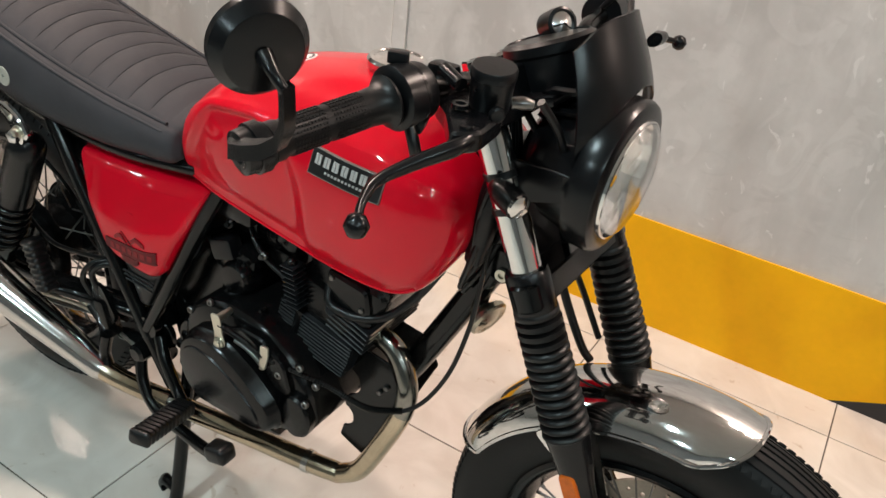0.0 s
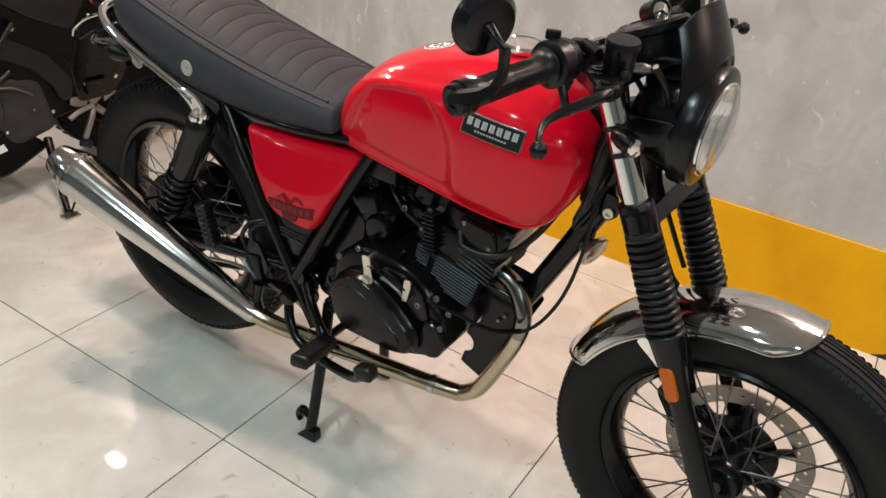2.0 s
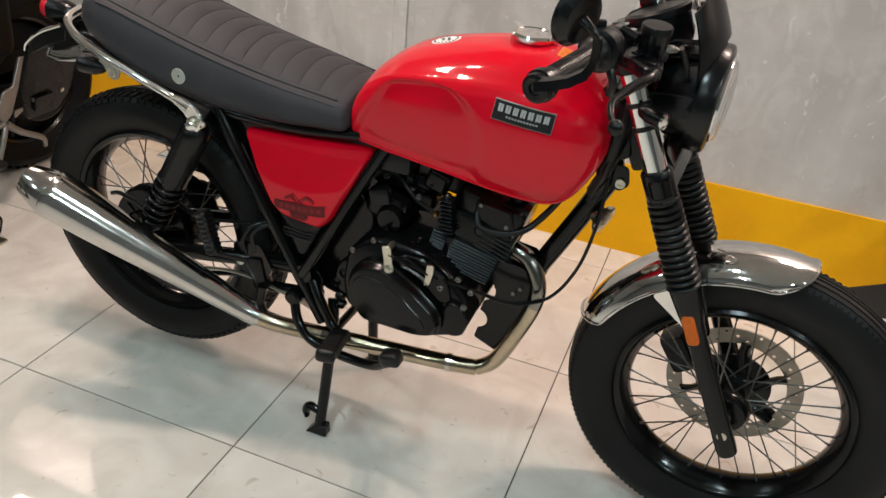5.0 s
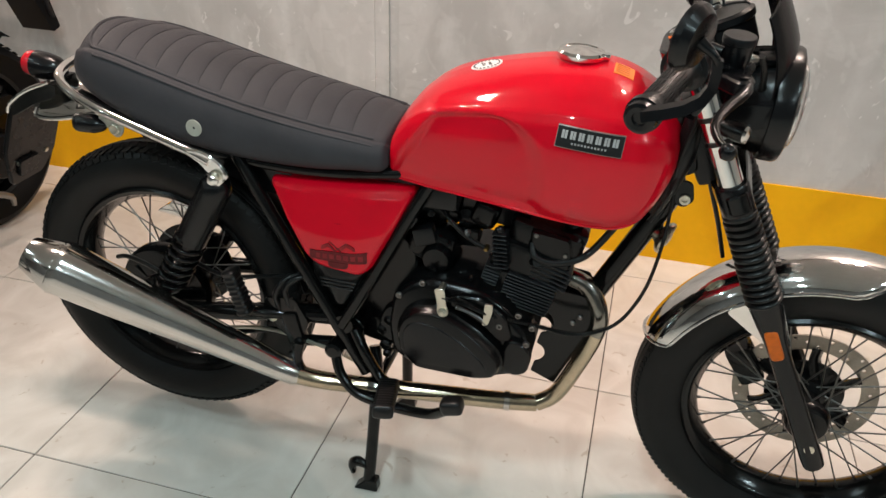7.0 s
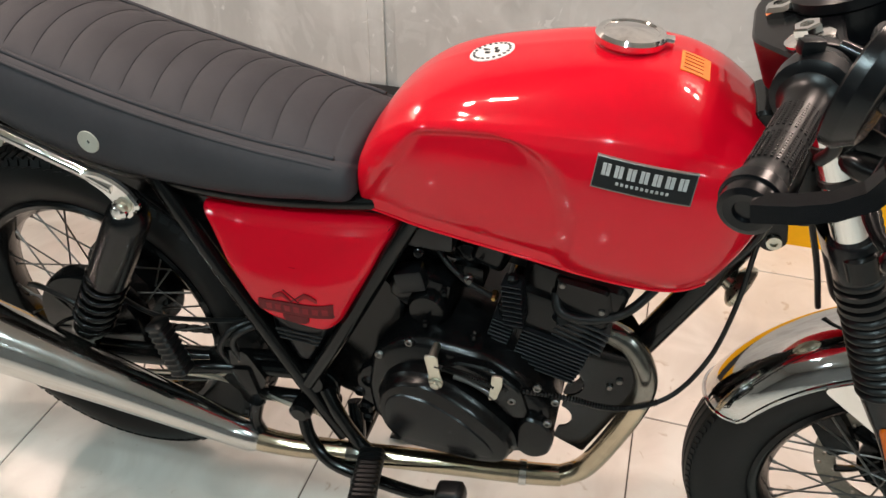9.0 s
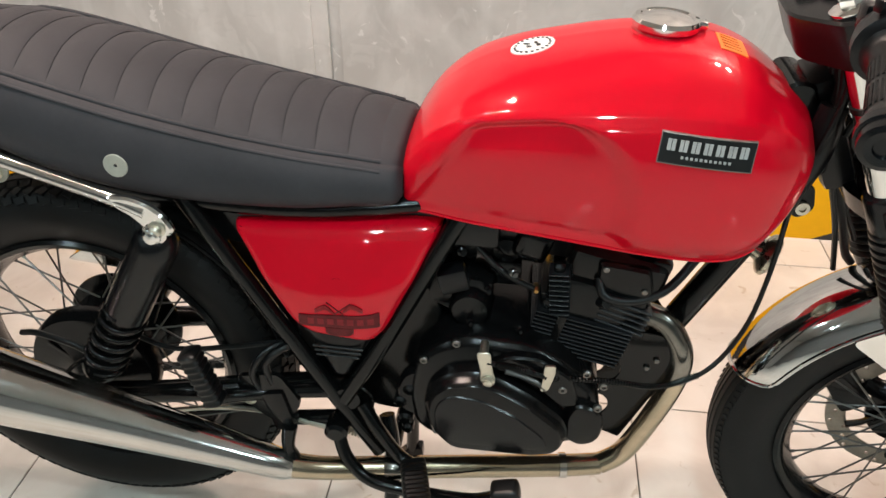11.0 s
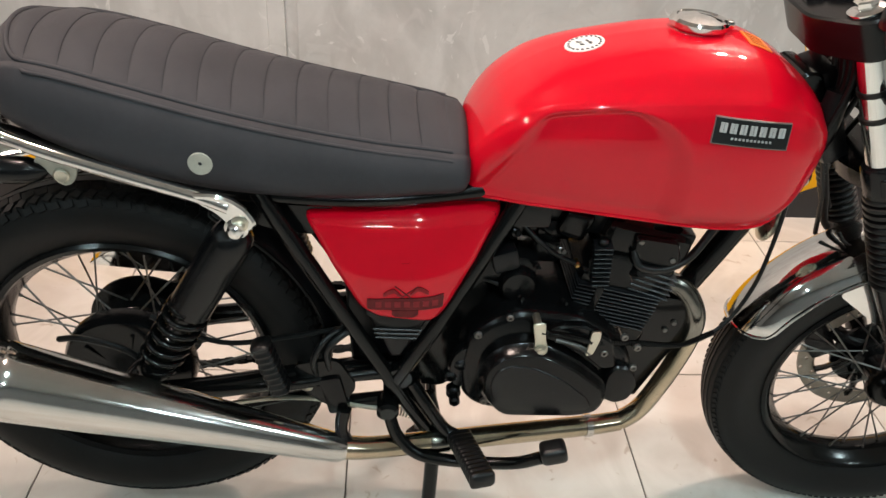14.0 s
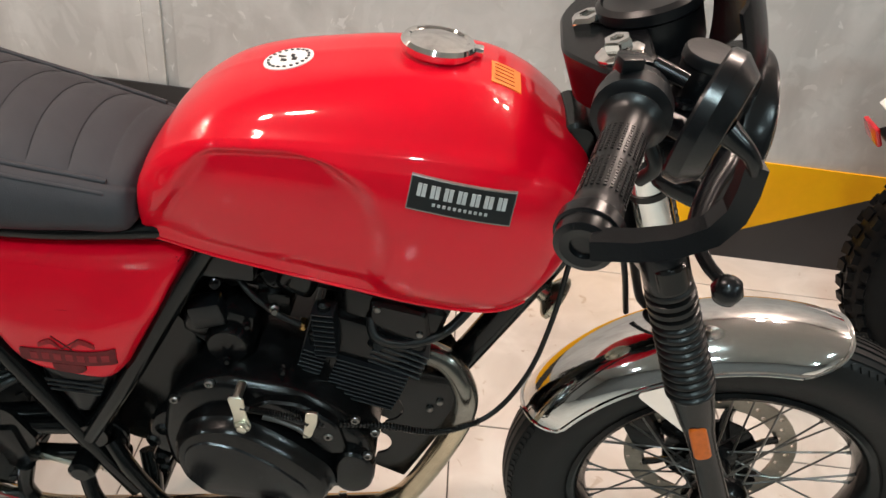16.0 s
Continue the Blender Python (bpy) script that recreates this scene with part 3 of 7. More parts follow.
def tank_section(x, zt, zs, zb, w):
    d, h = zt - zs, zs - zb
    ctrl = [V(0, zt, 0), V(0.34 * w, zt - 0.10 * d, 0), V(0.62 * w, zt - 0.42 * d, 0), V(0.80 * w, zs + 0.17 * d, 0), V(0.862 * w, zs + 0.02 * d, 0), V(0.905 * w, zs - 0.035 * h, 0), V(0.965 * w, zs - 0.13 * h, 0), V(1.0 * w, zs - 0.36 * h, 0),
            V(0.935 * w, zb + 0.25 * h, 0), V(0.82 * w, zb + 0.08 * h, 0), V(0.75 * w, zb + 0.005, 0), V(0.57 * w, zb + 0.004, 0), V(0, zb + 0.012, 0)]
    half = spline(ctrl, 9)
    out = []
    for p in half:
        y, z = p.x, p.y
        # knee recess: a fold at the rear, a broad soft step behind the badge
        edge = 0.705 + math.sqrt(max(0.0, 0.085 ** 2 - max(0.0, z - 0.790) ** 2))
        fold = x - 0.519 - 0.62 * (z - 0.74)
        f = (1 - smooth(edge - 0.030, edge + 0.006, x)) * smooth(zb + 0.008, zb + 0.03, z) * (1 - smooth(zs - 0.016, zs - 0.004, z)) * smooth(-0.006, 0.016, fold)
        out.append(V(x, y - 0.0115 * f, z))
    return out


def tank_mesh():
    bm = bmesh.new()
    rings = []
    for a, b in zip(_tank_curve, _tank_more):
        half = tank_section(a.x, a.y, b.y, a.z, b.z)
        ring = [V(p.x, -p.y, p.z) for p in half] + [p for p in reversed(half[1:-1])]
        rings.append(ring)
    skin(bm, rings)
    return bm


tank = part("fuel_tank", tank_mesh(), RED, bike, "glossy red fuel tank", 55)


def tank_y(x, z):
    """How far out the right flank of the tank lies at x, z."""
    for a, b in zip(zip(_tank_curve, _tank_more), zip(_tank_curve[1:], _tank_more[1:])):
        if a[0].x <= x <= b[0].x:
            t = (x - a[0].x) / (b[0].x - a[0].x)
            u, v = a[0].lerp(b[0], t), a[1].lerp(b[1], t)
            half = tank_section(x, u.y, v.y, u.z, v.z)
            best = 0.0
            for p, q in zip(half, half[1:]):
                if min(p.z, q.z) <= z <= max(p.z, q.z) and abs(p.z - q.z) > 1e-9:
                    s = (z - p.z) / (q.z - p.z)
                    best = max(best, p.y + (q.y - p.y) * s)
            return best
    return 0.0


_seam = []
for a, b in list(zip(_tank_curve, _tank_more))[12:-36:6]:
    z = a.z + 0.012
    _seam.append(V(a.x, -tank_y(a.x + 1e-5, z) - 0.0002, z))
part("tank_seam", tube(_seam, 0.0022, 8, 3), RED, tank, "", 50)


def tank_top(x, y):
    u, v = interp(x, [(a.x, a.y) for a in _tank_curve])[0], interp(x, [(b.x, b.y, b.z) for b in _tank_more])
    half = tank_section(x, u, v[0], 0.71, v[1])
    for p, q in zip(half, half[1:]):
        if p.y <= abs(y) <= q.y:
            return p.z + (q.z - p.z) * (abs(y) - p.y) / max(q.y - p.y, 1e-9)
    return u


# badge on the flank: black plate, pale edge, pale plain shapes in place of its wording
def on_flank(cx, cz, u, v, h, tilt):
    x = cx + u * math.cos(tilt) - v * math.sin(tilt)
    z = cz + u * math.sin(tilt) + v * math.cos(tilt)
    return V(x, -tank_y(x, z) - h, z)


BX, BZ, BT = 0.853, 0.858, radians(-5)


def rail(u0, v0, u1, v1, n=9):
    """Outline of an upright rectangle with extra points along it."""
    low = [Vector((u0 + (u1 - u0) * k / n, v0)) for k in range(n + 1)]
    return low + [Vector((p.x, v1)) for p in reversed(low)]


def strip_on_flank(bm, u0, v0, u1, v1, h0, h1, n=8):
    rings = []
    for k in range(n + 1):
        u = u0 + (u1 - u0) * k / n
        rings.append([on_flank(BX, BZ, u, v0, h0, BT), on_flank(BX, BZ, u, v0, h1, BT), on_flank(BX, BZ, u, v1, h1, BT), on_flank(BX, BZ, u, v1, h0, BT)])
    skin(bm, rings)
    return bm


badge = part("badge", strip_on_flank(bmesh.new(), -0.0505, -0.0155, 0.0505, 0.0155, -0.004, 0.003), BADGE, tank, "black maker's badge with a pale border", 30)
bm = bmesh.new()
for r in ((-0.0505, -0.0165, 0.0505, -0.0155), (-0.0505, 0.0155, 0.0505, 0.0165)):
    strip_on_flank(bm, *r, -0.002, 0.0036)
for r in ((-0.0513, -0.0165, -0.0503, 0.0165), (0.0503, -0.0165, 0.0513, 0.0165)):
    strip_on_flank(bm, *r, -0.002, 0.0036, 1)
part("badge_border", bm, GREYMETAL, badge, "", 0)
def badge_shape(*r):
    part("badge_shape", strip_on_flank(bmesh.new(), *r), GREYPRINT, badge, "", 0)


# plain upright bars in place of the wording, and a row of small ones
for k in range(14):
    c = -0.0425 + k * 0.0065 + (-0.0009 if k % 2 else 0.0009)
    badge_shape(c - 0.0019, -0.0016, c + 0.0019, 0.0102, 0.002, 0.0036, 1)
for k in range(11):
    u = -0.0255 + 0.0051 * k
    badge_shape(u - 0.0014, -0.0093, u + 0.0014, -0.0066, 0.002, 0.0034, 1)

# round white sticker, orange label, filler cap on the crown of the tank
def crown_patch(cx, cy, ru, rv, n=28, square=False, h=0.0012):
    bm = bmesh.new()
    rings = []
    for f in (1.0, 0.8, 0.6, 0.4, 0.2, 0.02):
        ring = []
        for k in range(n):
            a = 2 * math.pi * k / n
            c, s = math.cos(a), math.sin(a)
            if square:
                g = 1 / max(abs(c), abs(s))
                c, s = c * g, s * g
            x, y = cx + f * ru * c, cy + f * rv * s
            ring.append(V(x, y, tank_top(x, y) + h))
        rings.append(ring)
    low = [p - V(0, 0, 0.004) for p in rings[0]]
    skin(bm, [low] + rings)
    return bm


sticker = part("sticker", crown_patch(0.659, -0.012, 0.026, 0.026), WHITE, tank, "round white sticker with dark print", 60)
ring_bm = bmesh.new()
for k in range(20):
    a = 2 * math.pi * k / 20
    x, y = 0.659 + 0.021 * math.cos(a), -0.012 + 0.021 * math.sin(a)
    block(0.003, 0.0035, 0.0008, Matrix.Translation((x, y, tank_top(x, y) + 0.0016)) @ Matrix.Rotation(a, 4, "Z"), 0, ring_bm)
for u, v, a, b in ((-0.006, 0.004, 0.010, 0.003), (0.004, 0.004, 0.004, 0.006), (-0.004, -0.005, 0.006, 0.005), (0.007, -0.004, 0.005, 0.007)):
    block(a, b, 0.0008, Matrix.Translation((0.659 + u, -0.012 + v, tank_top(0.659 + u, -0.012 + v) + 0.0016)), 0, ring_bm)
part("sticker_print", ring_bm, BADGE, sticker, "", 0)
decal = part("warning_label", crown_patch(0.886, -0.025, 0.016, 0.022, 24, True), DECAL_ORANGE, tank, "orange warning label", 60)
bm = bmesh.new()
for k in range(5):
    y = -0.041 + k * 0.008
    x = 0.884
    block(0.022, 0.0016, 0.0006, Matrix.Translation((x, y, tank_top(x, y) + 0.0015)) @ Matrix.Rotation(radians(18), 4, "Y"), 0, bm)
part("label_print", bm, FADED, decal, "", 0)
cm = Matrix.Translation((0.812, 0, 0.9245)) @ Matrix.Rotation(radians(2), 4, "Y") @ Matrix.Diagonal((0.88, 0.88, 1.1, 1))
part("cap_seat", lathe([(0.052, -0.006), (0.047, 0.009), (0.044, 0.0125), (0.04, 0.013)], cm, 40), RED, tank, "", 40)
cap = part("filler_cap", lathe([(0.036, 0.0), (0.0395, 0.008), (0.0395, 0.014), (0.045, 0.018), (0.0455, 0.024), (0.042, 0.028), (0.036, 0.029), (0.034, 0.0275), (0.015, 0.031), (0.001, 0.0315)], cm, 48), CHROME, tank, "chrome hinged filler cap", 35)
part("cap_latch", block(0.014, 0.016, 0.01, cm @ Matrix.Translation((0.047, 0, 0.022)), 0.003), CHROME, cap)

# seat: pleated top between two stitched seams
SEAT = [(-0.115, 0.855, 0.843, 0.03), (-0.107, 0.870, 0.836, 0.075), (-0.087, 0.886, 0.828, 0.103), (-0.05, 0.896, 0.812, 0.122), (0.0, 0.891, 0.792, 0.131), (0.08, 0.872, 0.764, 0.137), (0.18, 0.846, 0.743, 0.138),
        (0.28, 0.824, 0.734, 0.136), (0.38, 0.806, 0.732, 0.131), (0.45, 0.795, 0.735, 0.122), (0.485, 0.789, 0.735, 0.117), (0.503, 0.785, 0.737, 0.111), (0.511, 0.777, 0.743, 0.098)]
_seat_a = spline([Vector((a[0], a[1], a[2])) for a in SEAT], 48)
_seat_b = spline([Vector((a[0], a[3], 0)) for a in SEAT], 48)
PLEAT = 0.0405


def seat_mesh():
    bm = bmesh.new()
    rings = []
    for a, b in zip(_seat_a, _seat_b):
        x, zs, zb, w = a.x, a.y, a.z, b.y
        inside = smooth(-0.075, -0.06, x) * (1 - smooth(0.47, 0.49, x))
        dome = (0.022 + 0.009 * smooth(-0.04, 0.12, x) * (1 - smooth(0.36, 0.49, x))) * min(1, w / 0.12) + 0.012 * smooth(-0.04, -0.09, x) * min(1, w / 0.09)
        half = []
        for k in range(11):
            f = k / 10
            y = f * 0.80 * w
            bow = x + 0.007 * (1 - f * f)
            wave = abs(math.sin(math.pi * bow / PLEAT)) ** 0.6
            rim = 1 - smooth(0.86, 1.0, f)
            half.append(V(x, y, zs + dome * (1 - f ** 2.2) + inside * rim * 0.0036 * (wave - 0.6)))
        ys, hs = 0.80 * w, zs - zb
        half += [V(x, ys + 0.002, zs - 0.0025), V(x, ys + 0.006, zs + 0.001), V(x, 0.90 * w, zs - 0.08 * hs), V(x, 0.97 * w, zs - 0.25 * hs), V(x, w, zs - 0.48 * hs), V(x, w, zs - 0.72 * hs), V(x, 0.97 * w, zs - 0.9 * hs), V(x, 0.92 * w, zb), V(x, 0.6 * w, zb + 0.004), V(x, 0, zb + 0.004)]
        rings.append([V(p.x, -p.y, p.z) for p in half] + [p.copy() for p in reversed(half[1:-1])])
    skin(bm, rings)
    return bm


seat = part("seat", seat_mesh(), LEATHER, bike, "charcoal leather seat with a pleated top and stitched seams", 180)
def seat_crown(x, f):
    """Height of the seat's top at x, a share f of the way to its seam."""
    z, w = interp(x, [(a.x, a.y) for a in _seat_a])[0], interp(x, [(b.x, b.y) for b in _seat_b])[0]
    return V(x, f * 0.80 * w, z + ((0.022 + 0.009 * smooth(-0.04, 0.12, x) * (1 - smooth(0.36, 0.49, x))) * min(1, w / 0.12) + 0.012 * smooth(-0.04, -0.09, x) * min(1, w / 0.09)) * (1 - abs(f) ** 2.2))


# thin cords in the pleat folds, darker than the leather to paint crease shade
CREASE_SHADE = material("seat_crease_shade", (0.033, 0.032, 0.035), 0.7, spread=0.2, scale=60, spec=0.1)
for k in range(-1, 12):
    pts = []
    for j in range(13):
        f = -0.93 + 1.86 * j / 12
        p = seat_crown(k * PLEAT - 0.007 * (1 - f * f), f)
        pts.append(p + V(0, 0, -0.0011 - 0.0006 * smooth(0.8, 0.95, abs(f))))
    part("pleat_shade_cord", tube(pts, 0.0006, 5, 2), CREASE_SHADE, seat, "", 60)
# the corded seam runs along both sides and closes in an arc across the tail
_side = [seat_crown(0.485 - 0.02 * k, 1.0) for k in range(27)]
_arc = [seat_crown(-0.035 - 0.045 * math.cos(a) ** 0.8, math.sin(a)) for a in (radians(86 - 8 * k) for k in range(11))]
for lift, r in ((0.0015, 0.0034), (-0.0075, 0.0028)):
    half = [p + V(0, 0.0125 if lift < 0 else 0.002, lift) for p in _side] + [p + V(-0.005 if lift < 0 else 0, 0, lift * 0.6) for p in _arc]
    cord = half + [V(p.x, -p.y, p.z) for p in reversed(half)]
    part("seam", tube(cord, r, 8, 2), LEATHER, seat, "", 60)
for side in (-1, 1):
    m = along((0.165, side * 0.128, 0.785), (0.165, side * 0.2, 0.788))
    stud = part("seat_stud", lathe([(0.014, 0.0), (0.0155, 0.009), (0.0155, 0.011), (0.0145, 0.0118), (0.0026, 0.0114), (0.0022, 0.009), (0.001, 0.009)], m, 28), PALEZINC, seat, "round steel side stud", 30)

# side panels
def panel(outline, yfun, thick, bulge, mat, name, parent, label, rad=0.018):
    corners = rounded([Vector(p) for p in outline], rad, 5)
    o = []
    for a, b in zip(corners, corners[1:] + corners[:1]):
        n = max(1, int((b - a).length / 0.008))
        o += [a.lerp(b, k / n) for k in range(n)]
    bm = bmesh.new()
    c = sum(o, Vector((0, 0))) / len(o)
    rings = []
    for d, h in ((0, -thick), (0, -0.012), (0.002, -0.006), (0.007, -0.001), (0.012, 0.0)):
        rings.append([V(p.x, yfun(p.x, p.y) - h, p.y) for p in (inset(o, d) if d else o)])
    base = inset(o, 0.012)
    for f in (0.96, 0.92, 0.88, 0.84, 0.8, 0.75, 0.7, 0.62, 0.55, 0.48, 0.4, 0.32, 0.25, 0.15, 0.05):
        rings.append([V(q.x, yfun(q.x, q.y) - bulge * (1 - f * f), q.y) for q in (c + (p - c) * f for p in base)])
    skin(bm, rings)
    return part(name, bm, mat, parent, label, 50)


PANEL = [(0.283, 0.698), (0.566, 0.706), (0.488, 0.548), (0.470, 0.531), (0.388, 0.541), (0.364, 0.558)]


def panel_y(x, z):
    turn = 0.598 + 2.2 * (x - 0.425) ** 2
    lean = max(0.0, z - turn)
    return -0.140 + 0.030 * smooth(0.44, 0.58, x) + min(lean * lean * 6.0, 0.0012) + 0.30 * max(0.0, lean - 0.012) + 0.42 * max(0.0, z - 0.683) + 0.014 * smooth(0.37, 0.28, x)


cover = panel(PANEL, panel_y, 0.05, 0.0, RED, "side_panel", bike, "glossy red triangular side panel with a dark emblem")
mirrored(cover)
low_cover = panel([(0.366, 0.545), (0.474, 0.536), (0.428, 0.445), (0.408, 0.445)], lambda x, z: -0.118, 0.04, 0.002, PLASTIC, "lower_side_panel", bike, "ribbed black lower side panel", 0.008)
for k in range(3):
    part("rib", tube([(0.383 + 0.002 * k, -0.1215, 0.508 - 0.008 * k), (0.455 - 0.003 * k, -0.1215, 0.506 - 0.008 * k)], 0.0018, 6, 0), PLASTIC, low_cover)
# emblem: a ribbon with two small flags above it, as plain shapes
def emblem(name, pts):
    """pts: (x, low z, high z) along the shape."""
    bm = bmesh.new()
    fine = spline([Vector(q) for q in pts], 3)
    skin(bm, [[V(q.x, panel_y(q.x, z) - h, z) for z, h in ((q.y, -0.002), (q.y, 0.0022), ((q.y + q.z) / 2, 0.0022), (q.z, 0.0022), (q.z, -0.002))] for q in fine])
    return part(name, bm, FLAGPRINT if name == "emblem_flag" else SMOKE, cover, "dark printed emblem", 0)


ribbon = emblem("emblem_ribbon", [(0.3745, 0.569, 0.573), (0.3755, 0.5615, 0.5785), (0.388, 0.5605, 0.5785), (0.408, 0.560, 0.580), (0.429, 0.560, 0.581), (0.450, 0.5605, 0.5815), (0.470, 0.5615, 0.583), (0.4835, 0.5635, 0.5855), (0.4785, 0.573, 0.577)])
emblem("emblem_foot", [(0.410, 0.5515, 0.559), (0.418, 0.547, 0.5592), (0.440, 0.5472, 0.5596), (0.448, 0.5525, 0.560)])
for way in (-1, 1):
    emblem("emblem_flag", [(0.4295 + way * d, lo + 0.002 * way, hi + 0.002 * way) for d, lo, hi in ((0.006, 0.5835, 0.5865), (0.011, 0.5875, 0.5925), (0.017, 0.592, 0.5985), (0.024, 0.5895, 0.5965), (0.032, 0.585, 0.5905))][::way])
    part("flag_staff", tube([(0.4295 + way * 0.016, panel_y(0.4295, 0.6) - 0.0006, 0.601), (0.4295 - way * 0.006, panel_y(0.4295, 0.58) - 0.0006, 0.582)], 0.0009, 5, 1), SMOKE, cover)
# the ribbon's wording, left as plain bars
for k in range(7):
    x = 0.3865 + 0.0135 * k
    bm = bmesh.new()
    zc = 0.5695 + 0.0025 * k / 6
    skin(bm, [[V(x + d, panel_y(x + d, z) - h, z) for z, h in ((zc - 0.0055, 0.001), (zc - 0.005, 0.0027), (zc + 0.005, 0.0027), (zc + 0.0055, 0.001))] for d in (0.0, 0.0085)])
    part("ribbon_mark", bm, RIBBON, ribbon, "", 0)

# ---- frame, engine, exhaust, rear end ----
def bar(name, pts, r, mat=BLACK, parent=None, label="", both=False, n=12, steps=6):
    ob = part(name, tube(pts, r, n, steps), mat, parent or bike, label)
    if both:
        mirrored(ob)
    return ob


bar("frame_rear_tube", [(0.225, -0.108, 0.735), (0.30, -0.112, 0.60), (0.415, -0.113, 0.392), (0.47, -0.112, 0.295)], 0.0125, both=True, label="black frame tube")
bar("frame_front_tube", [(0.60, -0.085, 0.745), (0.555, -0.098, 0.66), (0.485, -0.110, 0.52), (0.420, -0.113, 0.40)], 0.0125, both=True, label="black frame tube")
bar("seat_rail", [(-0.10, -0.088, 0.800), (0.0, -0.095, 0.772), (0.10, -0.10, 0.742), (0.22, -0.10, 0.722), (0.40, -0.098, 0.718), (0.62, -0.07, 0.735)], 0.0115, both=True)
bar("backbone", [(0.55, 0, 0.74), (0.75, 0, 0.80), (0.95, 0, 0.83)], 0.02)
bar("head_tube", [(0.995, 0, 0.72), (0.958, 0, 0.87)], 0.026)
bar("down_tube", [(1.0, 0, 0.735), (0.955, 0, 0.635), (0.893, 0, 0.505), (0.862, 0, 0.44)], [0.021, 0.02, 0.02, 0.016], label="black frame down tube")
part("tail_plate", slab(rounded([Vector((0.02, 0.765)), Vector((0.22, 0.735)), Vector((0.33, 0.70)), Vector((0.30, 0.655)), Vector((0.235, 0.665)), Vector((0.15, 0.705)), Vector((0.02, 0.735))], 0.012), [(0, 0), (0, 0.19)], side_plate(0.095)), BLACK, bike, "black inner mudguard under the seat", 30)
part("under_seat_tray", slab(rounded([Vector((0.24, 0.725)), Vector((0.57, 0.73)), Vector((0.50, 0.56)), Vector((0.42, 0.47)), Vector((0.38, 0.50))], 0.02), [(0.004, 0), (0, 0.004), (0, 0.146), (0.004, 0.15)], side_plate(0.075)), PLASTIC, bike, "black airbox behind the side panels", 30)
def bite(cx, cz, r):
    return [(cx + r * math.cos(a), cz + r * math.sin(a)) for a in (radians(-80 + 20 * k) for k in range(9))]


PLATE = [(0.80, 0.525), (0.875, 0.515), (0.905, 0.47), (0.838, 0.305), (0.79, 0.325)] + bite(0.792, 0.372, 0.022) + bite(0.798, 0.445, 0.026) + [(0.785, 0.50)]
plate = part("mount_plate", slab(rounded([Vector(p) for p in PLATE], 0.004), [(0.001, 0), (0, 0.001), (0, 0.003), (0.001, 0.004)], side_plate(-0.044)), BLACK, bike, "black engine mounting plate with round cut-outs", 25)
mirrored(plate)
for x, z in ((0.872, 0.47), (0.86, 0.455)):
    part("bolt", lathe([(0.005, 0), (0.005, 0.004), (0.003, 0.005)], along((x, -0.048, z), (x, -0.1, z)), 6), SPOKE, plate, "", 20)

# engine
engine = new("engine")
engine.parent = bike
CASE = [(0.525, 0.372), (0.517, 0.43), (0.527, 0.495), (0.56, 0.528), (0.60, 0.545), (0.69, 0.537), (0.735, 0.512), (0.785, 0.46), (0.797, 0.40), (0.778, 0.368), (0.71, 0.342), (0.60, 0.338), (0.55, 0.350)]
part("crankcase", slab(rounded([Vector(p) for p in CASE], 0.018), [(0.008, 0), (0, 0.008), (0, 0.232), (0.004, 0.24), (0.012, 0.245)], side_plate(0.12)), ENGINE, engine, "black painted crankcase", 35)
CLUTCH = [(0.556, 0.402), (0.549, 0.44), (0.556, 0.470), (0.578, 0.492), (0.615, 0.500), (0.645, 0.492), (0.690, 0.466), (0.735, 0.428), (0.744, 0.402), (0.735, 0.378), (0.70, 0.368), (0.585, 0.369)]
clutch = part("clutch_cover", slab(rounded([Vector(p) for p in CLUTCH], 0.014), [(-0.006, 0), (-0.006, 0.02), (-0.001, 0.026), (0, 0.034), (0.004, 0.039), (0.010, 0.0405)], side_plate(-0.124)), ENGINE, engine, "smooth black clutch cover", 35)
part("cover_face", slab(rounded([Vector(p) for p in ((0.566, 0.404), (0.560, 0.44), (0.566, 0.464), (0.585, 0.478), (0.625, 0.474), (0.672, 0.45), (0.712, 0.415), (0.722, 0.396), (0.715, 0.386), (0.59, 0.385))], 0.012), [(0, 0), (0.002, 0.003), (0.004, 0.0035)], side_plate(-0.1640)), SATIN, clutch, "", 35)
part("ignition_cover", slab(rounded([Vector(p) for p in ((0.747, 0.385), (0.745, 0.43), (0.757, 0.455), (0.785, 0.448), (0.799, 0.42), (0.792, 0.385), (0.768, 0.374))], 0.012), [(0, 0), (0, 0.014), (0.003, 0.018), (0.008, 0.019)], side_plate(-0.122)), ENGINE, engine, "", 35)
part("sprocket_cover", slab(rounded([Vector(p) for p in ((0.505, 0.39), (0.498, 0.43), (0.51, 0.465), (0.545, 0.48), (0.56, 0.43), (0.54, 0.38))], 0.02), [(0, 0), (0, 0.012), (0.004, 0.018), (0.01, 0.019)], side_plate(-0.10)), ENGINE, engine, "", 35)
part("starter_housing", lathe([(0.02, 0), (0.03, 0.002), (0.03, 0.10), (0.024, 0.11), (0.001, 0.112)], along((0.60, 0.02, 0.565), (0.60, -0.1, 0.565)), 24), ENGINE, engine, "", 35)
part("case_web", slab(rounded([Vector(p) for p in ((0.62, 0.505), (0.66, 0.53), (0.70, 0.53), (0.745, 0.50), (0.76, 0.45), (0.735, 0.445), (0.70, 0.478), (0.655, 0.50))], 0.01), [(0, 0), (0, 0.012), (0.003, 0.015)], side_plate(-0.122)), ENGINE, engine, "", 35)
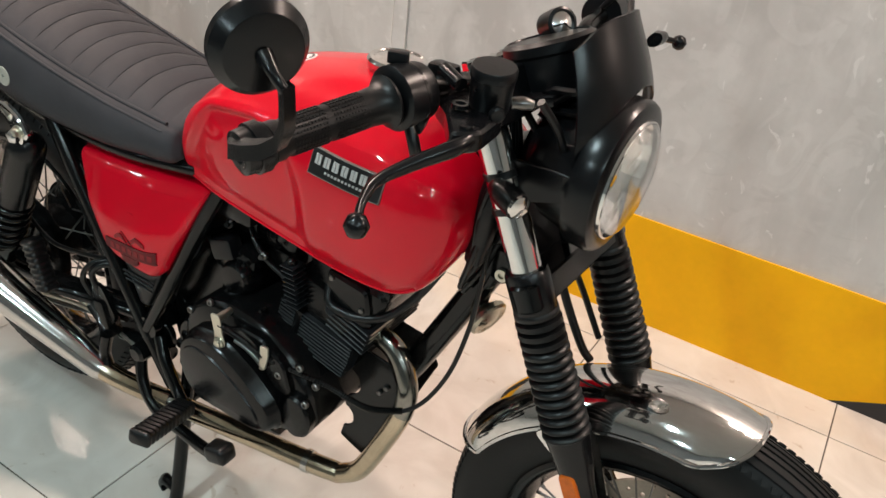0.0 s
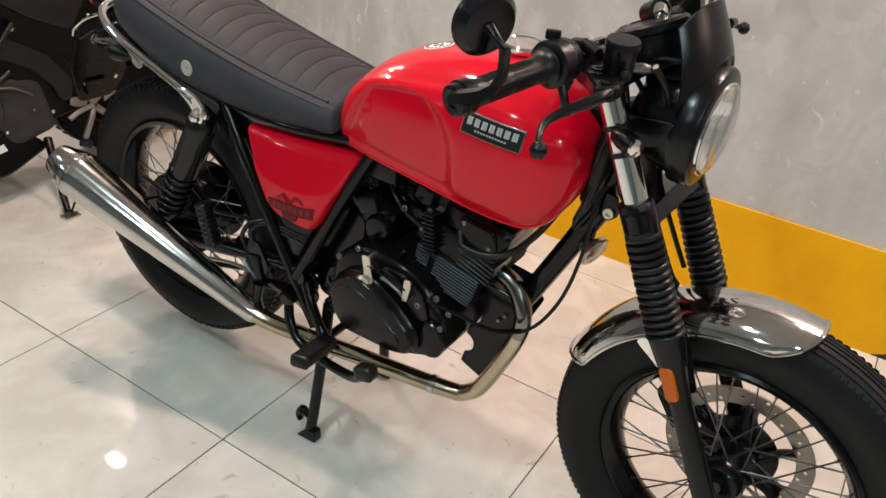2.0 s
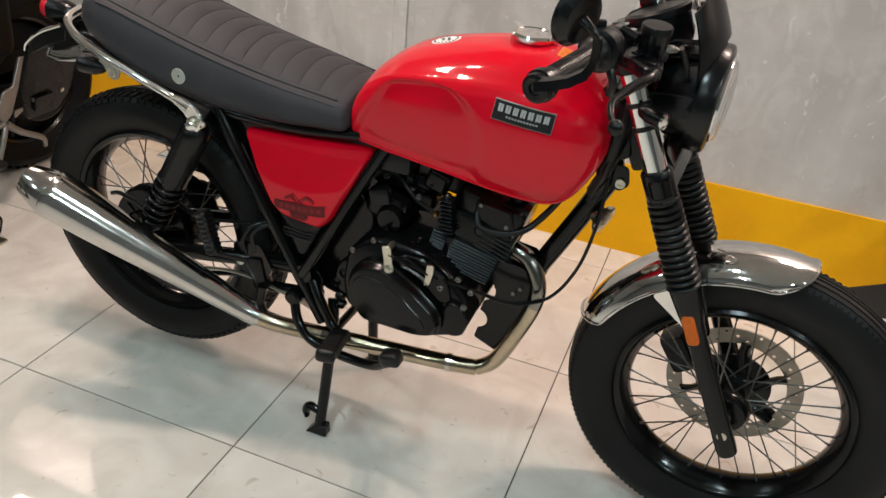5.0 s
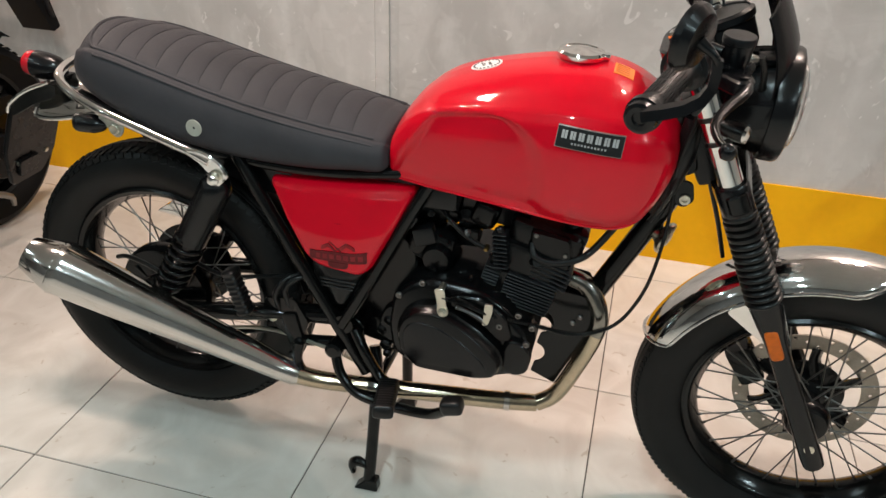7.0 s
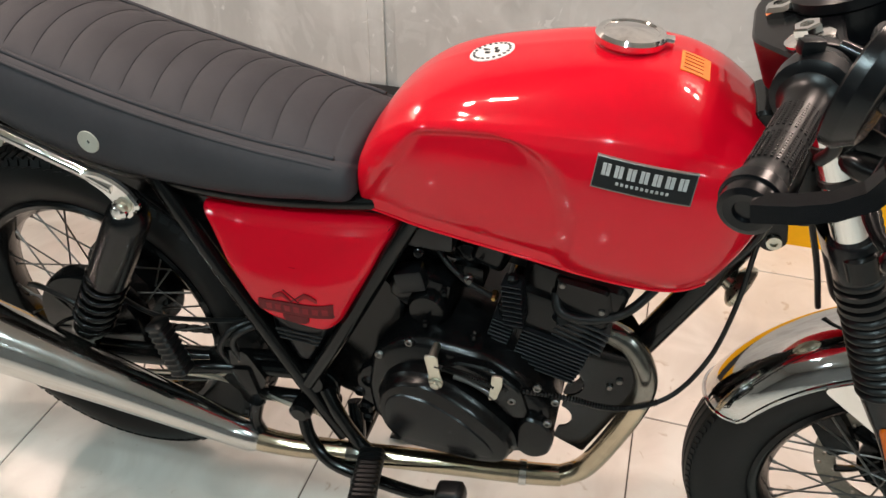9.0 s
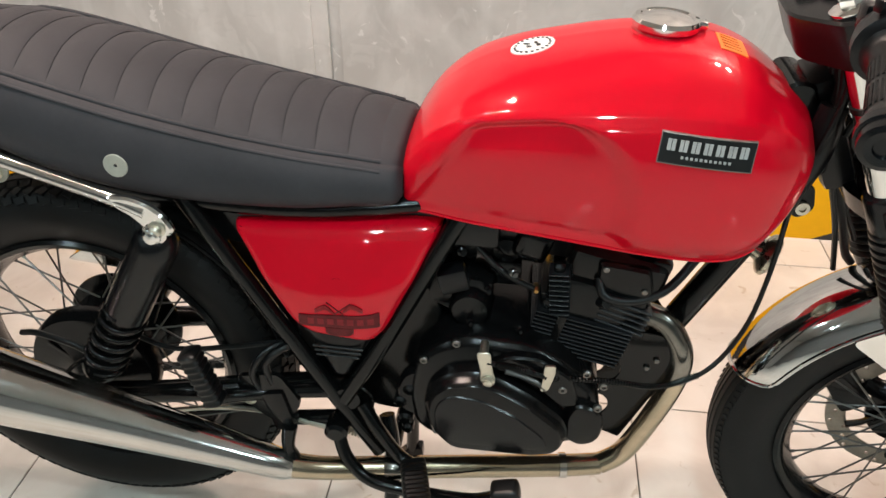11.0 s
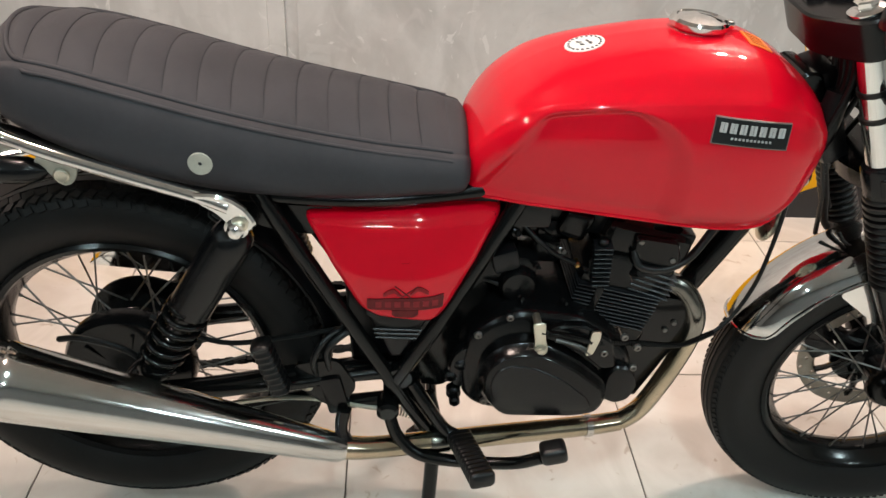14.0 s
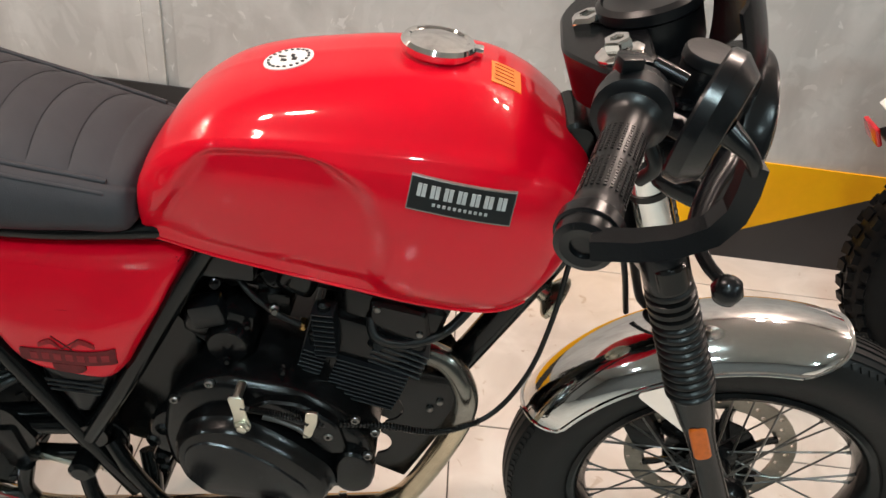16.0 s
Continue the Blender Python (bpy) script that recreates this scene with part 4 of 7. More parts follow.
for x, z, y in ((0.541, 0.50, -0.125), (0.586, 0.535, -0.125), (0.735, 0.478, -0.137), (0.786, 0.448, -0.136), (0.56, 0.368, -0.13), (0.792, 0.475, -0.12), (0.766, 0.50, -0.125)):
    part("case_bolt", lathe([(0.0062, 0), (0.0062, 0.004), (0.0052, 0.0055), (0.003, 0.0055), (0.0028, 0.003), (0.0005, 0.003)], along((x, y + 0.004, z), (x, y - 0.1, z)), 12), SPOKE, engine, "", 30)
part("drain_plug", lathe([(0.012, 0), (0.012, 0.02), (0.006, 0.024)], along((0.66, -0.02, 0.362), (0.66, -0.02, 0.30)), 6), ZINC, engine, "", 20)

# the engine's black, lifted in colour to stand for glints on fin edges
FINS = material("black_paint_fin_glint", (0.009, 0.009, 0.010), 0.3, spread=0.4, scale=30, bump=0.1, bump_scale=260, spec=0.3)
# finned cylinder and head, tilted forward
CYL = Matrix.Translation((0.742, 0, 0.50)) @ Matrix.Rotation(radians(13), 4, "Y")
part("barrel", block(0.122, 0.145, 0.13, CYL @ Matrix.Translation((0, 0, 0.05)), 0.012), ENGINE, engine, "", 35)
for k in range(10):
    z = -0.006 + k * 0.0068
    w = 0.132 + 0.0015 * min(k, 4)
    part("cooling_fin", block(w, 0.164, 0.0024, CYL @ Matrix.Translation((0.004, 0, z)), 0.0009, None, 1), FINS, engine, "", 35)
# stud boss
part("stud_boss", block(0.014, 0.014, 0.065, CYL @ Matrix.Translation((-0.028, -0.076, 0.026)), 0.004), ENGINE, engine, "", 35)
part("cylinder_head", block(0.132, 0.142, 0.052, CYL @ Matrix.Translation((0.016, 0, 0.088)), 0.016, None, 3), ENGINE, engine, "smooth black cylinder head", 35)
for k in range(5):
    part("head_fin", block(0.072, 0.150, 0.003, CYL @ Matrix.Translation((0.052, 0, 0.058 + k * 0.0095)) @ Matrix.Rotation(radians(6), 4, "Y"), 0.0011, None, 1), FINS, engine, "", 35)
part("rocker_cover", block(0.140, 0.128, 0.062, CYL @ Matrix.Translation((0.022, 0, 0.132)), 0.020, None, 3), ENGINE, engine, "black rocker cover", 35)
for x in (-0.045, 0.055):
    part("tappet_cap", lathe([(0.022, 0), (0.022, 0.01), (0.015, 0.016), (0.013, 0.024), (0.001, 0.025)], CYL @ along((x, -0.02, 0.17), (x * 1.6, -0.05, 0.22)), 20), ENGINE, engine, "", 35)
part("spark_plug_cap", tube([(0.765, -0.05, 0.575), (0.785, -0.080, 0.592)], 0.009, 12, 0), RUBBER, engine, "", 40)
# carburettor, boots and clutter behind the cylinder
part("carburettor", lathe([(0.02, 0), (0.026, 0.004), (0.026, 0.03), (0.021, 0.034), (0.021, 0.055), (0.028, 0.06), (0.028, 0.075), (0.02, 0.08)], along((0.685, -0.01, 0.632), (0.60, -0.01, 0.642)), 24), ENGINE, bike, "black carburettor", 35)
part("float_bowl", block(0.045, 0.05, 0.04, pose(0.645, -0.012, 0.595), 0.008), ENGINE, bike, "", 35)
part("intake_boot", lathe([(0.03, 0), (0.034, 0.01), (0.03, 0.02), (0.034, 0.03), (0.03, 0.04), (0.036, 0.06)], along((0.605, -0.01, 0.64), (0.53, -0.01, 0.645)), 24), RUBBER, bike, "", 45)
part("coil_housing", block(0.07, 0.05, 0.045, pose(0.60, -0.06, 0.69), 0.008), PLASTIC, bike, "", 35)
part("brass_jet", lathe([(0.0055, 0), (0.0055, 0.012), (0.003, 0.016)], along((0.688, -0.055, 0.593), (0.690, -0.09, 0.594)), 6), BRASS, bike, "", 25)
bar("hose", [(0.545, -0.06, 0.563), (0.585, -0.075, 0.557), (0.625, -0.08, 0.562)], [0.004, 0.004, 0.0055], RUBBER)
bar("hose", [(0.60, -0.05, 0.655), (0.625, -0.065, 0.635), (0.655, -0.068, 0.612), (0.685, -0.066, 0.596)], 0.0042, RUBBER)
bar("breather_hose", [(0.770, -0.066, 0.622), (0.781, -0.078, 0.600), (0.822, -0.072, 0.592), (0.865, -0.055, 0.604), (0.90, -0.035, 0.645), (0.93, -0.03, 0.70)], 0.0065, RUBBER, label="black rubber hose")
# clutch release arm and cable holder
arm = part("clutch_arm", slab(rounded([Vector(p) for p in ((0.615, 0.546), (0.634, 0.548), (0.638, 0.515), (0.6435, 0.498), (0.638, 0.487), (0.627, 0.487), (0.621, 0.498), (0.622, 0.512))], 0.006), [(0.001, 0), (0, 0.001), (0, 0.0025), (0.001, 0.0035)], side_plate(-0.149)), ZINC, bike, "zinc clutch release arm", 30)
part("arm_bolt", lathe([(0.0095, 0), (0.0095, 0.004), (0.0062, 0.0055), (0.0062, 0.008), (0.003, 0.009)], along((0.6325, -0.151, 0.498), (0.6325, -0.2, 0.498)), 16), ZINC, arm, "", 30)
part("arm_pivot", lathe([(0.006, -0.02), (0.006, 0.012)], along((0.625, -0.14, 0.537), (0.625, -0.2, 0.537)), 12), ZINC, arm, "", 30)
holder = part("cable_bracket", slab(rounded([Vector(p) for p in ((0.707, 0.526), (0.722, 0.527), (0.722, 0.510), (0.715, 0.482), (0.704, 0.479), (0.706, 0.500))], 0.004), [(0.0005, 0), (0, 0.001), (0, 0.003), (0.0005, 0.004)], side_plate(-0.1405)), ZINC, bike, "zinc cable bracket", 40)
part("bracket_arm", tube([(0.712, -0.142, 0.483), (0.695, -0.142, 0.495), (0.675, -0.142, 0.503), (0.655, -0.142, 0.509)], [0.004, 0.0034, 0.003, 0.0045], 8, 4, None, 0.6), SPOKE, holder, "", 40)
bar("clutch_cable", [(0.630, -0.150, 0.529), (0.67, -0.146, 0.520), (0.715, -0.14, 0.503), (0.80, -0.102, 0.470), (0.87, -0.095, 0.462), (0.935, -0.08, 0.487), (0.975, -0.065, 0.555), (0.992, -0.05, 0.64), (0.996, -0.042, 0.72), (1.0, -0.04, 0.80)], 0.0034, RUBBER, label="black clutch cable with a coiled guard", n=8)
for guard in (spline([(0.715, -0.14, 0.503), (0.80, -0.102, 0.470), (0.87, -0.095, 0.462), (0.925, -0.084, 0.480)], 18), spline([(0.640, -0.149, 0.527), (0.67, -0.146, 0.520), (0.712, -0.1405, 0.504)], 12)):
    bm = bmesh.new()
    for a, b in zip(guard, guard[1:]):
        lathe([(0.0034, 0.0), (0.0052, 0.0006), (0.0052, 0.0016), (0.0034, 0.0024)], along(a, b), 8, bm, False)
    tagged(part("cable_guard", bm, BLACK, bike, "", 60), kind="stuff")

# exhaust
HEADER = [(0.838, -0.03, 0.545), (0.876, -0.036, 0.532), (0.904, -0.045, 0.49), (0.904, -0.05, 0.44), (0.878, -0.06, 0.365), (0.846, -0.066, 0.295), (0.812, -0.072, 0.267), (0.75, -0.083, 0.266), (0.62, -0.103, 0.268), (0.47, -0.128, 0.272), (0.38, -0.145, 0.278), (0.325, -0.155, 0.291)]
exhaust = new("exhaust")
exhaust.parent = bike
_head = spline(HEADER[:7], 8)
part("header_pipe", tube(_head[:25], 0.0168, 20, 0), HEATED, exhaust, "dark heat-tinted exhaust header pipe", 40)
part("header_bend", tube(_head[24:], 0.0168, 20, 0), TINTED, exhaust, "straw-tinted exhaust bend", 40)
part("link_pipe", tube(HEADER[6:], [0.0172, 0.0178, 0.018, 0.018, 0.0185, 0.0205], 20, 8), TINTED, exhaust, "polished exhaust link pipe", 40)
part("pipe_collar", lathe([(0.0178, 0), (0.0202, 0.001), (0.0202, 0.012), (0.0178, 0.013)], along((0.760, -0.081, 0.266), (0.70, -0.09, 0.266)), 24), STEEL, exhaust, "", 30)
part("heat_band", lathe([(0.0186, 0), (0.0194, 0.002), (0.0194, 0.03), (0.0186, 0.032)], along((0.51, -0.1215, 0.2708), (0.44, -0.133, 0.273)), 24), HEATED, exhaust, "", 30)
part("header_flange", block(0.012, 0.066, 0.04, Matrix.Translation((0.835, -0.03, 0.547)) @ Matrix.Rotation(radians(20), 4, "Y"), 0.005), ZINC, exhaust, "zinc exhaust flange", 30)
MUF_A, MUF_B = V(0.332, -0.154, 0.288), V(-0.166, -0.236, 0.525)
ml = (MUF_B - MUF_A).length
muf = along(MUF_A, MUF_B)
part("muffler", lathe([(0.019, -0.01), (0.0235, 0.0), (0.026, 0.04), (0.032, 0.14), (0.0405, 0.27), (0.048, 0.38), (0.0535, ml - 0.075), (0.0545, ml - 0.062), (0.0525, ml - 0.058)], muf, 48), STEEL, exhaust, "polished megaphone muffler", 40)
part("muffler_cap", lathe([(0.052, ml - 0.06), (0.0522, ml - 0.054), (0.0345, ml - 0.003), (0.0325, ml), (0.0295, ml), (0.0285, ml - 0.03), (0.001, ml - 0.031)], muf, 48), STEEL, exhaust, "chrome cone end cap", 30)
part("muffler_strap", tube([(0.03, -0.19, 0.46), (0.045, -0.16, 0.47), (0.07, -0.12, 0.46)], 0.008, 8, 4, None, 0.4), BLACK, exhaust, "", 40)

# swingarm, shocks, rear hub
bar("swingarm", [(0.425, -0.085, 0.405), (0.30, -0.09, 0.39), (0.12, -0.095, 0.36), (0.0, -0.098, 0.347), (-0.035, -0.098, 0.345)], [0.022, 0.019, 0.018, 0.018, 0.014], both=True, label="black swingarm tube")
part("swingarm_pivot", lathe([(0.02, -0.12), (0.02, 0.12)], along((0.425, 0, 0.405), (0.425, 0.2, 0.405)), 20), BLACK, bike, "", 30)
hub_m = Matrix.Translation(REAR) @ Matrix.Rotation(radians(90), 4, "X")
part("drum_hub", lathe([(0.03, -0.06), (0.075, -0.055), (0.08, -0.04), (0.06, -0.03), (0.05, 0.0), (0.075, 0.02), (0.098, 0.026), (0.104, 0.03), (0.104, 0.048), (0.098, 0.062), (0.06, 0.066), (0.03, 0.07), (0.012, 0.085), (0.001, 0.086)], hub_m, 48), ENGINE, rear_wheel, "black drum brake hub", 35)
for k in range(6):
    a = 2 * math.pi * k / 6 + 0.3
    part("hub_rib", block(0.05, 0.006, 0.006, Matrix.Translation(REAR + V(0.055 * math.cos(a), -0.066, 0.055 * math.sin(a))) @ Matrix.Rotation(-a, 4, "Y"), 0.002), ENGINE, rear_wheel, "", 35)
part("rear_sprocket", lathe([(0.085, 0), (0.098, 0.001), (0.098, 0.005), (0.085, 0.006)], Matrix.Translation(REAR + V(0, 0.062, 0)) @ Matrix.Rotation(radians(-90), 4, "X"), 42), ENGINE, rear_wheel, "", 30)
bar("brake_arm", [(0.035, -0.078, 0.395), (0.075, -0.085, 0.455)], 0.006)
bar("brake_rod", [(0.07, -0.088, 0.30), (0.25, -0.10, 0.345), (0.40, -0.115, 0.335)], 0.004, ZINC, n=8)
bar("torque_arm", [(-0.02, -0.085, 0.285), (0.12, -0.088, 0.30), (0.33, -0.09, 0.36)], 0.006, n=8)
bar("hub_cable", [(-0.10, -0.075, 0.44), (-0.06, -0.09, 0.455), (0.0, -0.095, 0.44), (0.04, -0.09, 0.40)], 0.005, RUBBER, n=8)
part("axle_nut", lathe([(0.016, 0), (0.016, 0.012), (0.009, 0.013), (0.009, 0.024)], along((-0.006, -0.112, 0.347), (-0.006, -0.2, 0.347)), 6), ZINC, bike, "", 25)
# chain: upper and lower runs of links on the far side
for z0, z1 in ((0.443, 0.452), (0.252, 0.335)):
    bm = bmesh.new()
    a, b = V(0.0, 0.065, z0), V(0.50, 0.065, z1)
    n = 40
    d = (b - a) / n
    for k in range(n):
        m = along(a + d * k, a + d * (k + 1)) @ Matrix.Translation((0, 0, d.length / 2))
        block(0.010 if k % 2 else 0.012, 0.012 if k % 2 else 0.007, d.length * 1.15, m, 0, bm)
    tagged(part("chain_run", bm, ENGINE, bike, "black drive chain", 0), kind="stuff")
part("chain_guard", slab(rounded([Vector(p) for p in ((-0.10, 0.475), (-0.06, 0.503), (0.02, 0.497), (0.24, 0.475), (0.24, 0.45), (0.02, 0.462))], 0.01), [(0.001, 0), (0, 0.001), (0, 0.022), (0.001, 0.023)], side_plate(0.10)), CHROME, bike, "chrome chain guard", 25)


def coil(a, b, radius, wire, turns, n=14):
    m = along(a, b)
    h = (Vector(b) - Vector(a)).length
    pts = [m @ V(radius * math.cos(2 * math.pi * k / n), radius * math.sin(2 * math.pi * k / n), h * k / (turns * n)) for k in range(turns * n + 1)]
    return tube(pts, wire, 7, 0)


for side in (-1, 1):
    top, low = V(0.206, side * 0.138, 0.695), V(0.028, side * 0.128, 0.385)
    d = (low - top).normalized()
    shock = new("rear_shock")
    shock.parent = bike
    tagged(shock, "black rear shock absorber with a covered spring")
    part("shock_cover", lathe([(0.014, 0.0), (0.024, 0.008), (0.030, 0.022), (0.0305, 0.03), (0.0305, 0.165), (0.027, 0.169)], along(top, low), 30), SATIN, shock, "", 35)
    part("spring", coil(top + d * 0.16, top + d * 0.285, 0.0285, 0.0052, 6), BLACK, shock, "", 60)
    part("damper", lathe([(0.018, 0.15), (0.018, 0.27), (0.029, 0.275), (0.031, 0.285), (0.029, 0.297), (0.02, 0.30), (0.018, 0.345), (0.012, 0.36)], along(top, low), 24), BLACK, shock, "", 35)
    part("shock_bolt", lathe([(0.016, -0.01), (0.016, 0.008), (0.0115, 0.010), (0.0115, 0.018), (0.008, 0.022), (0.001, 0.024)], along(top + V(0, side * 0.012, 0.008), top + V(0, side, 0.008)), 12), CHROME, shock, "chrome dome nut", 25)
    part("lower_eye", lathe([(0.017, -0.018), (0.017, 0.018)], along(low, low + V(0, side, 0)), 20), BLACK, shock, "", 30)

# grab rail: chrome tube with flattened ends
RAIL = [(0.198, -0.154, 0.731), (0.160, -0.150, 0.744), (0.08, -0.143, 0.765), (-0.02, -0.138, 0.795), (-0.09, -0.125, 0.817), (-0.132, -0.098, 0.833), (-0.148, -0.05, 0.842), (-0.150, 0.0, 0.844)]
rail_pts = RAIL + [(x, -y, z) for x, y, z in reversed(RAIL[:-1])]
rail_ob = part("grab_rail", tube(rail_pts, 0.0088, 14, 6), CHROME, bike, "chrome grab rail round the seat", 40)
LOBE = [(0.150, 0.752), (0.182, 0.752), (0.203, 0.744), (0.220, 0.731), (0.233, 0.708), (0.222, 0.696), (0.203, 0.695), (0.194, 0.708), (0.180, 0.724), (0.160, 0.736)]
TAB = [(-0.052, 0.763), (-0.040, 0.786), (0.006, 0.772), (-0.001, 0.746), (-0.008, 0.737), (-0.018, 0.734), (-0.027, 0.740), (-0.034, 0.754)]
for side in (-1, 1):
    lobe = part("rail_end", slab(rounded([Vector(p) for p in LOBE], 0.007), [(0.002, 0), (0, 0.002), (0, 0.007), (0.003, 0.010)], side_plate(side * 0.1485, side)), CHROME, rail_ob, "flattened chrome rail end", 40)
    part("rail_bolt", lathe([(0.0115, 0), (0.0115, 0.003), (0.0075, 0.004), (0.0075, 0.010), (0.005, 0.012), (0.001, 0.012)], along((0.211, side * 0.1575, 0.710), (0.211, side * 0.3, 0.710)), 12), ZINC, lobe, "", 25)
    tab = part("rail_bracket", slab(rounded([Vector(p) for p in TAB], 0.005), [(0.001, 0), (0, 0.001), (0, 0.003), (0.001, 0.004)], side_plate(side * 0.111, side)), PALEZINC, rail_ob, "pale zinc bracket", 25)
    part("bracket_bolt", lathe([(0.0105, 0), (0.0105, 0.003), (0.008, 0.0045), (0.004, 0.0035), (0.001, 0.0035)], along((-0.018, side * 0.115, 0.751), (-0.018, side * 0.3, 0.751)), 20), ZINC, tab, "", 30)

# tail: chrome mudguard stub, bullet lamp, small bullet indicators, plate carrier
def tail_guard():
    """Arched chrome stub whose flanks flare out to a rolled, wavy rim."""
    bm = bmesh.new()
    rings = []
    for k in range(29):
        t = k / 28
        x = -0.01 - 0.225 * t
        zc = 0.806 - 0.004 * t - 0.016 * t ** 3
        w = 0.068 - 0.012 * t ** 2.5
        deep = 0.034 + 0.058 * t - 0.03 * t ** 6
        ring = []
        for j in range(25):
            f = -1.4 + 2.8 * j / 24
            g = abs(f) / 1.4
            flare = 0.010 * smooth(0.70, 1.0, g) - 0.007 * math.sin(math.pi * smooth(0.45, 1.0, g)) * math.sin(math.pi * min(1, t * 1.25))
            ring.append(V(x, w * math.sin(f) + math.copysign(flare, f), zc - deep * (1 - math.cos(f))))
        ring += [p + V(0, 0, -0.002) for p in reversed(ring)]
        rings.append(ring)
    skin(bm, rings)
    for r in ([q[0] for q in rings], [q[24] for q in rings], rings[-1][:25]):
        tube(r, 0.0046, 8, 1, bm)
    return bm


tail = part("rear_mudguard", tail_guard(), CHROME, bike, "short chrome rear mudguard", 40)
lamp = part("tail_lamp", lathe([(0.006, 0), (0.016, 0.006), (0.024, 0.022), (0.0275, 0.045), (0.0275, 0.066)], along((-0.186, -0.012, 0.815), (-0.262, -0.012, 0.822)), 32), SATIN, bike, "black bullet tail lamp with a red lens", 40)
part("lens", lathe([(0.0245, 0.064), (0.0255, 0.068), (0.025, 0.082), (0.022, 0.086), (0.001, 0.088)], along((-0.186, -0.012, 0.815), (-0.262, -0.012, 0.822)), 32), TAILRED, lamp, "red lamp lens", 35)
part("lamp_stem", block(0.03, 0.03, 0.03, pose(-0.19, -0.012, 0.795), 0.006), BLACK, lamp, "", 35)
for side in (-1, 1):
    a, b = V(-0.035, side * 0.112, 0.755), V(-0.10, side * 0.112, 0.755)
    ind = part("indicator", lathe([(0.004, 0), (0.012, 0.008), (0.0175, 0.025), (0.0185, 0.045), (0.0185, 0.055)], along(a, b), 24), SATIN, bike, "small black bullet indicator", 40)
    part("lens", lathe([(0.0185, 0.055), (0.0175, 0.062), (0.001, 0.064)], along(a, b), 24), PLASTIC, ind, "", 40)
CARRIER = material("black_carrier_plastic", (0.003, 0.003, 0.0035), 0.28, spread=0.2, scale=20, spec=0.14)
CT, CD, CN = V(-0.289, 0, 0.748), V(-0.393, 0, -0.9195), V(0.9195, 0, -0.393)


def on_carrier(u, v, h):
    """A point on the plate board: u to the left, v down it, h towards the wheel."""
    return CT + V(0, u, 0) + v * CD + h * CN


BOARD = [(-0.067, 0.0), (0.090, 0.0), (0.092, 0.170), (0.062, 0.222), (-0.030, 0.222), (-0.067, 0.120)]
carrier = part("plate_carrier", slab(rounded([Vector(p) for p in BOARD], 0.014), [(0.003, -0.006), (0, -0.003), (0, 0.003), (0.003, 0.006)], on_carrier), CARRIER, bike, "glossy black number plate carrier", 30)
part("carrier_arm", slab(rounded([Vector(p) for p in ((-0.175, 0.806), (-0.235, 0.789), (-0.297, 0.750), (-0.305, 0.728), (-0.285, 0.726), (-0.225, 0.760), (-0.180, 0.775))], 0.008), [(0.002, 0), (0, 0.002), (0, 0.034), (0.002, 0.036)], side_plate(-0.030)), BLACK, carrier, "", 30)
part("carrier_edge", tube([(-0.19, -0.062, 0.806), (-0.245, -0.066, 0.783), (-0.285, -0.069, 0.755), (-0.296, -0.069, 0.735)], 0.0042, 8, 5), CHROME, carrier, "", 40)
part("carrier_edge", tube([(-0.292, -0.068, 0.750), (-0.291, 0.0, 0.752), (-0.290, 0.088, 0.750)], 0.0036, 8, 3), SATIN, carrier, "", 40)
part("carrier_boss", slab(rounded([Vector(p) for p in ((-0.030, 0.150), (0.030, 0.150), (0.030, 0.195), (-0.020, 0.200))], 0.008), [(0, 0.004), (0.002, 0.014)], on_carrier), CARRIER, carrier, "", 30)
for u in (-0.025, 0.06):
    part("carrier_bolt", lathe([(0.006, 0), (0.006, 0.004), (0.004, 0.005)], along(on_carrier(u, 0.16, 0.005), on_carrier(u, 0.16, 0.1)), 12), ZINC, carrier, "", 30)

# stand, pegs, brake pedal
stand = new("centre_stand")
stand.parent = bike
for side in (-1, 1):
    part("stand_leg", tube([(0.475, side * 0.075, 0.335), (0.487, side * 0.10, 0.27), (0.482, side * 0.13, 0.08), (0.479, side * 0.14, 0.022)], 0.0125, 12, 4), BLACK, stand, "", 40)
    part("stand_foot", slab(rounded([Vector(p) for p in ((0.448, 0.001), (0.502, 0.003), (0.500, 0.034), (0.474, 0.030))], 0.005), [(0.002, 0), (0, 0.002), (0, 0.022), (0.002, 0.024)], side_plate(side * 0.128, side)), BLACK, stand, "", 30)
part("stand_tang", tube([(0.478, -0.14, 0.062), (0.455, -0.135, 0.066), (0.438, -0.13, 0.05), (0.440, -0.128, 0.030)], [0.007, 0.011, 0.014, 0.012], 10, 4, None, 0.6), BLACK, stand, "", 40)
part("stand_cross", tube([(0.486, -0.10, 0.26), (0.486, 0.10, 0.26)], 0.010, 10, 0), BLACK, stand)
part("stand_spring", coil((0.47, -0.10, 0.30), (0.36, -0.09, 0.335), 0.007, 0.0017, 22, 8), ZINC, bike, "zinc stand spring", 60)

part("peg_bracket", slab(rounded([Vector(p) for p in ((0.40, 0.405), (0.44, 0.415), (0.462, 0.395), (0.458, 0.355), (0.43, 0.325), (0.40, 0.33))], 0.014), [(0.002, 0), (0, 0.002), (0, 0.01), (0.002, 0.012)], side_plate(-0.088)), BLACK, bike, "", 30)
foot = part("footpeg", tube([(0.445, -0.112, 0.392), (0.470, -0.124, 0.355), (0.500, -0.128, 0.306), (0.528, -0.14, 0.297)], 0.011, 12, 4), BLACK, bike, "black footpeg with a ribbed rubber")
mirrored(foot)


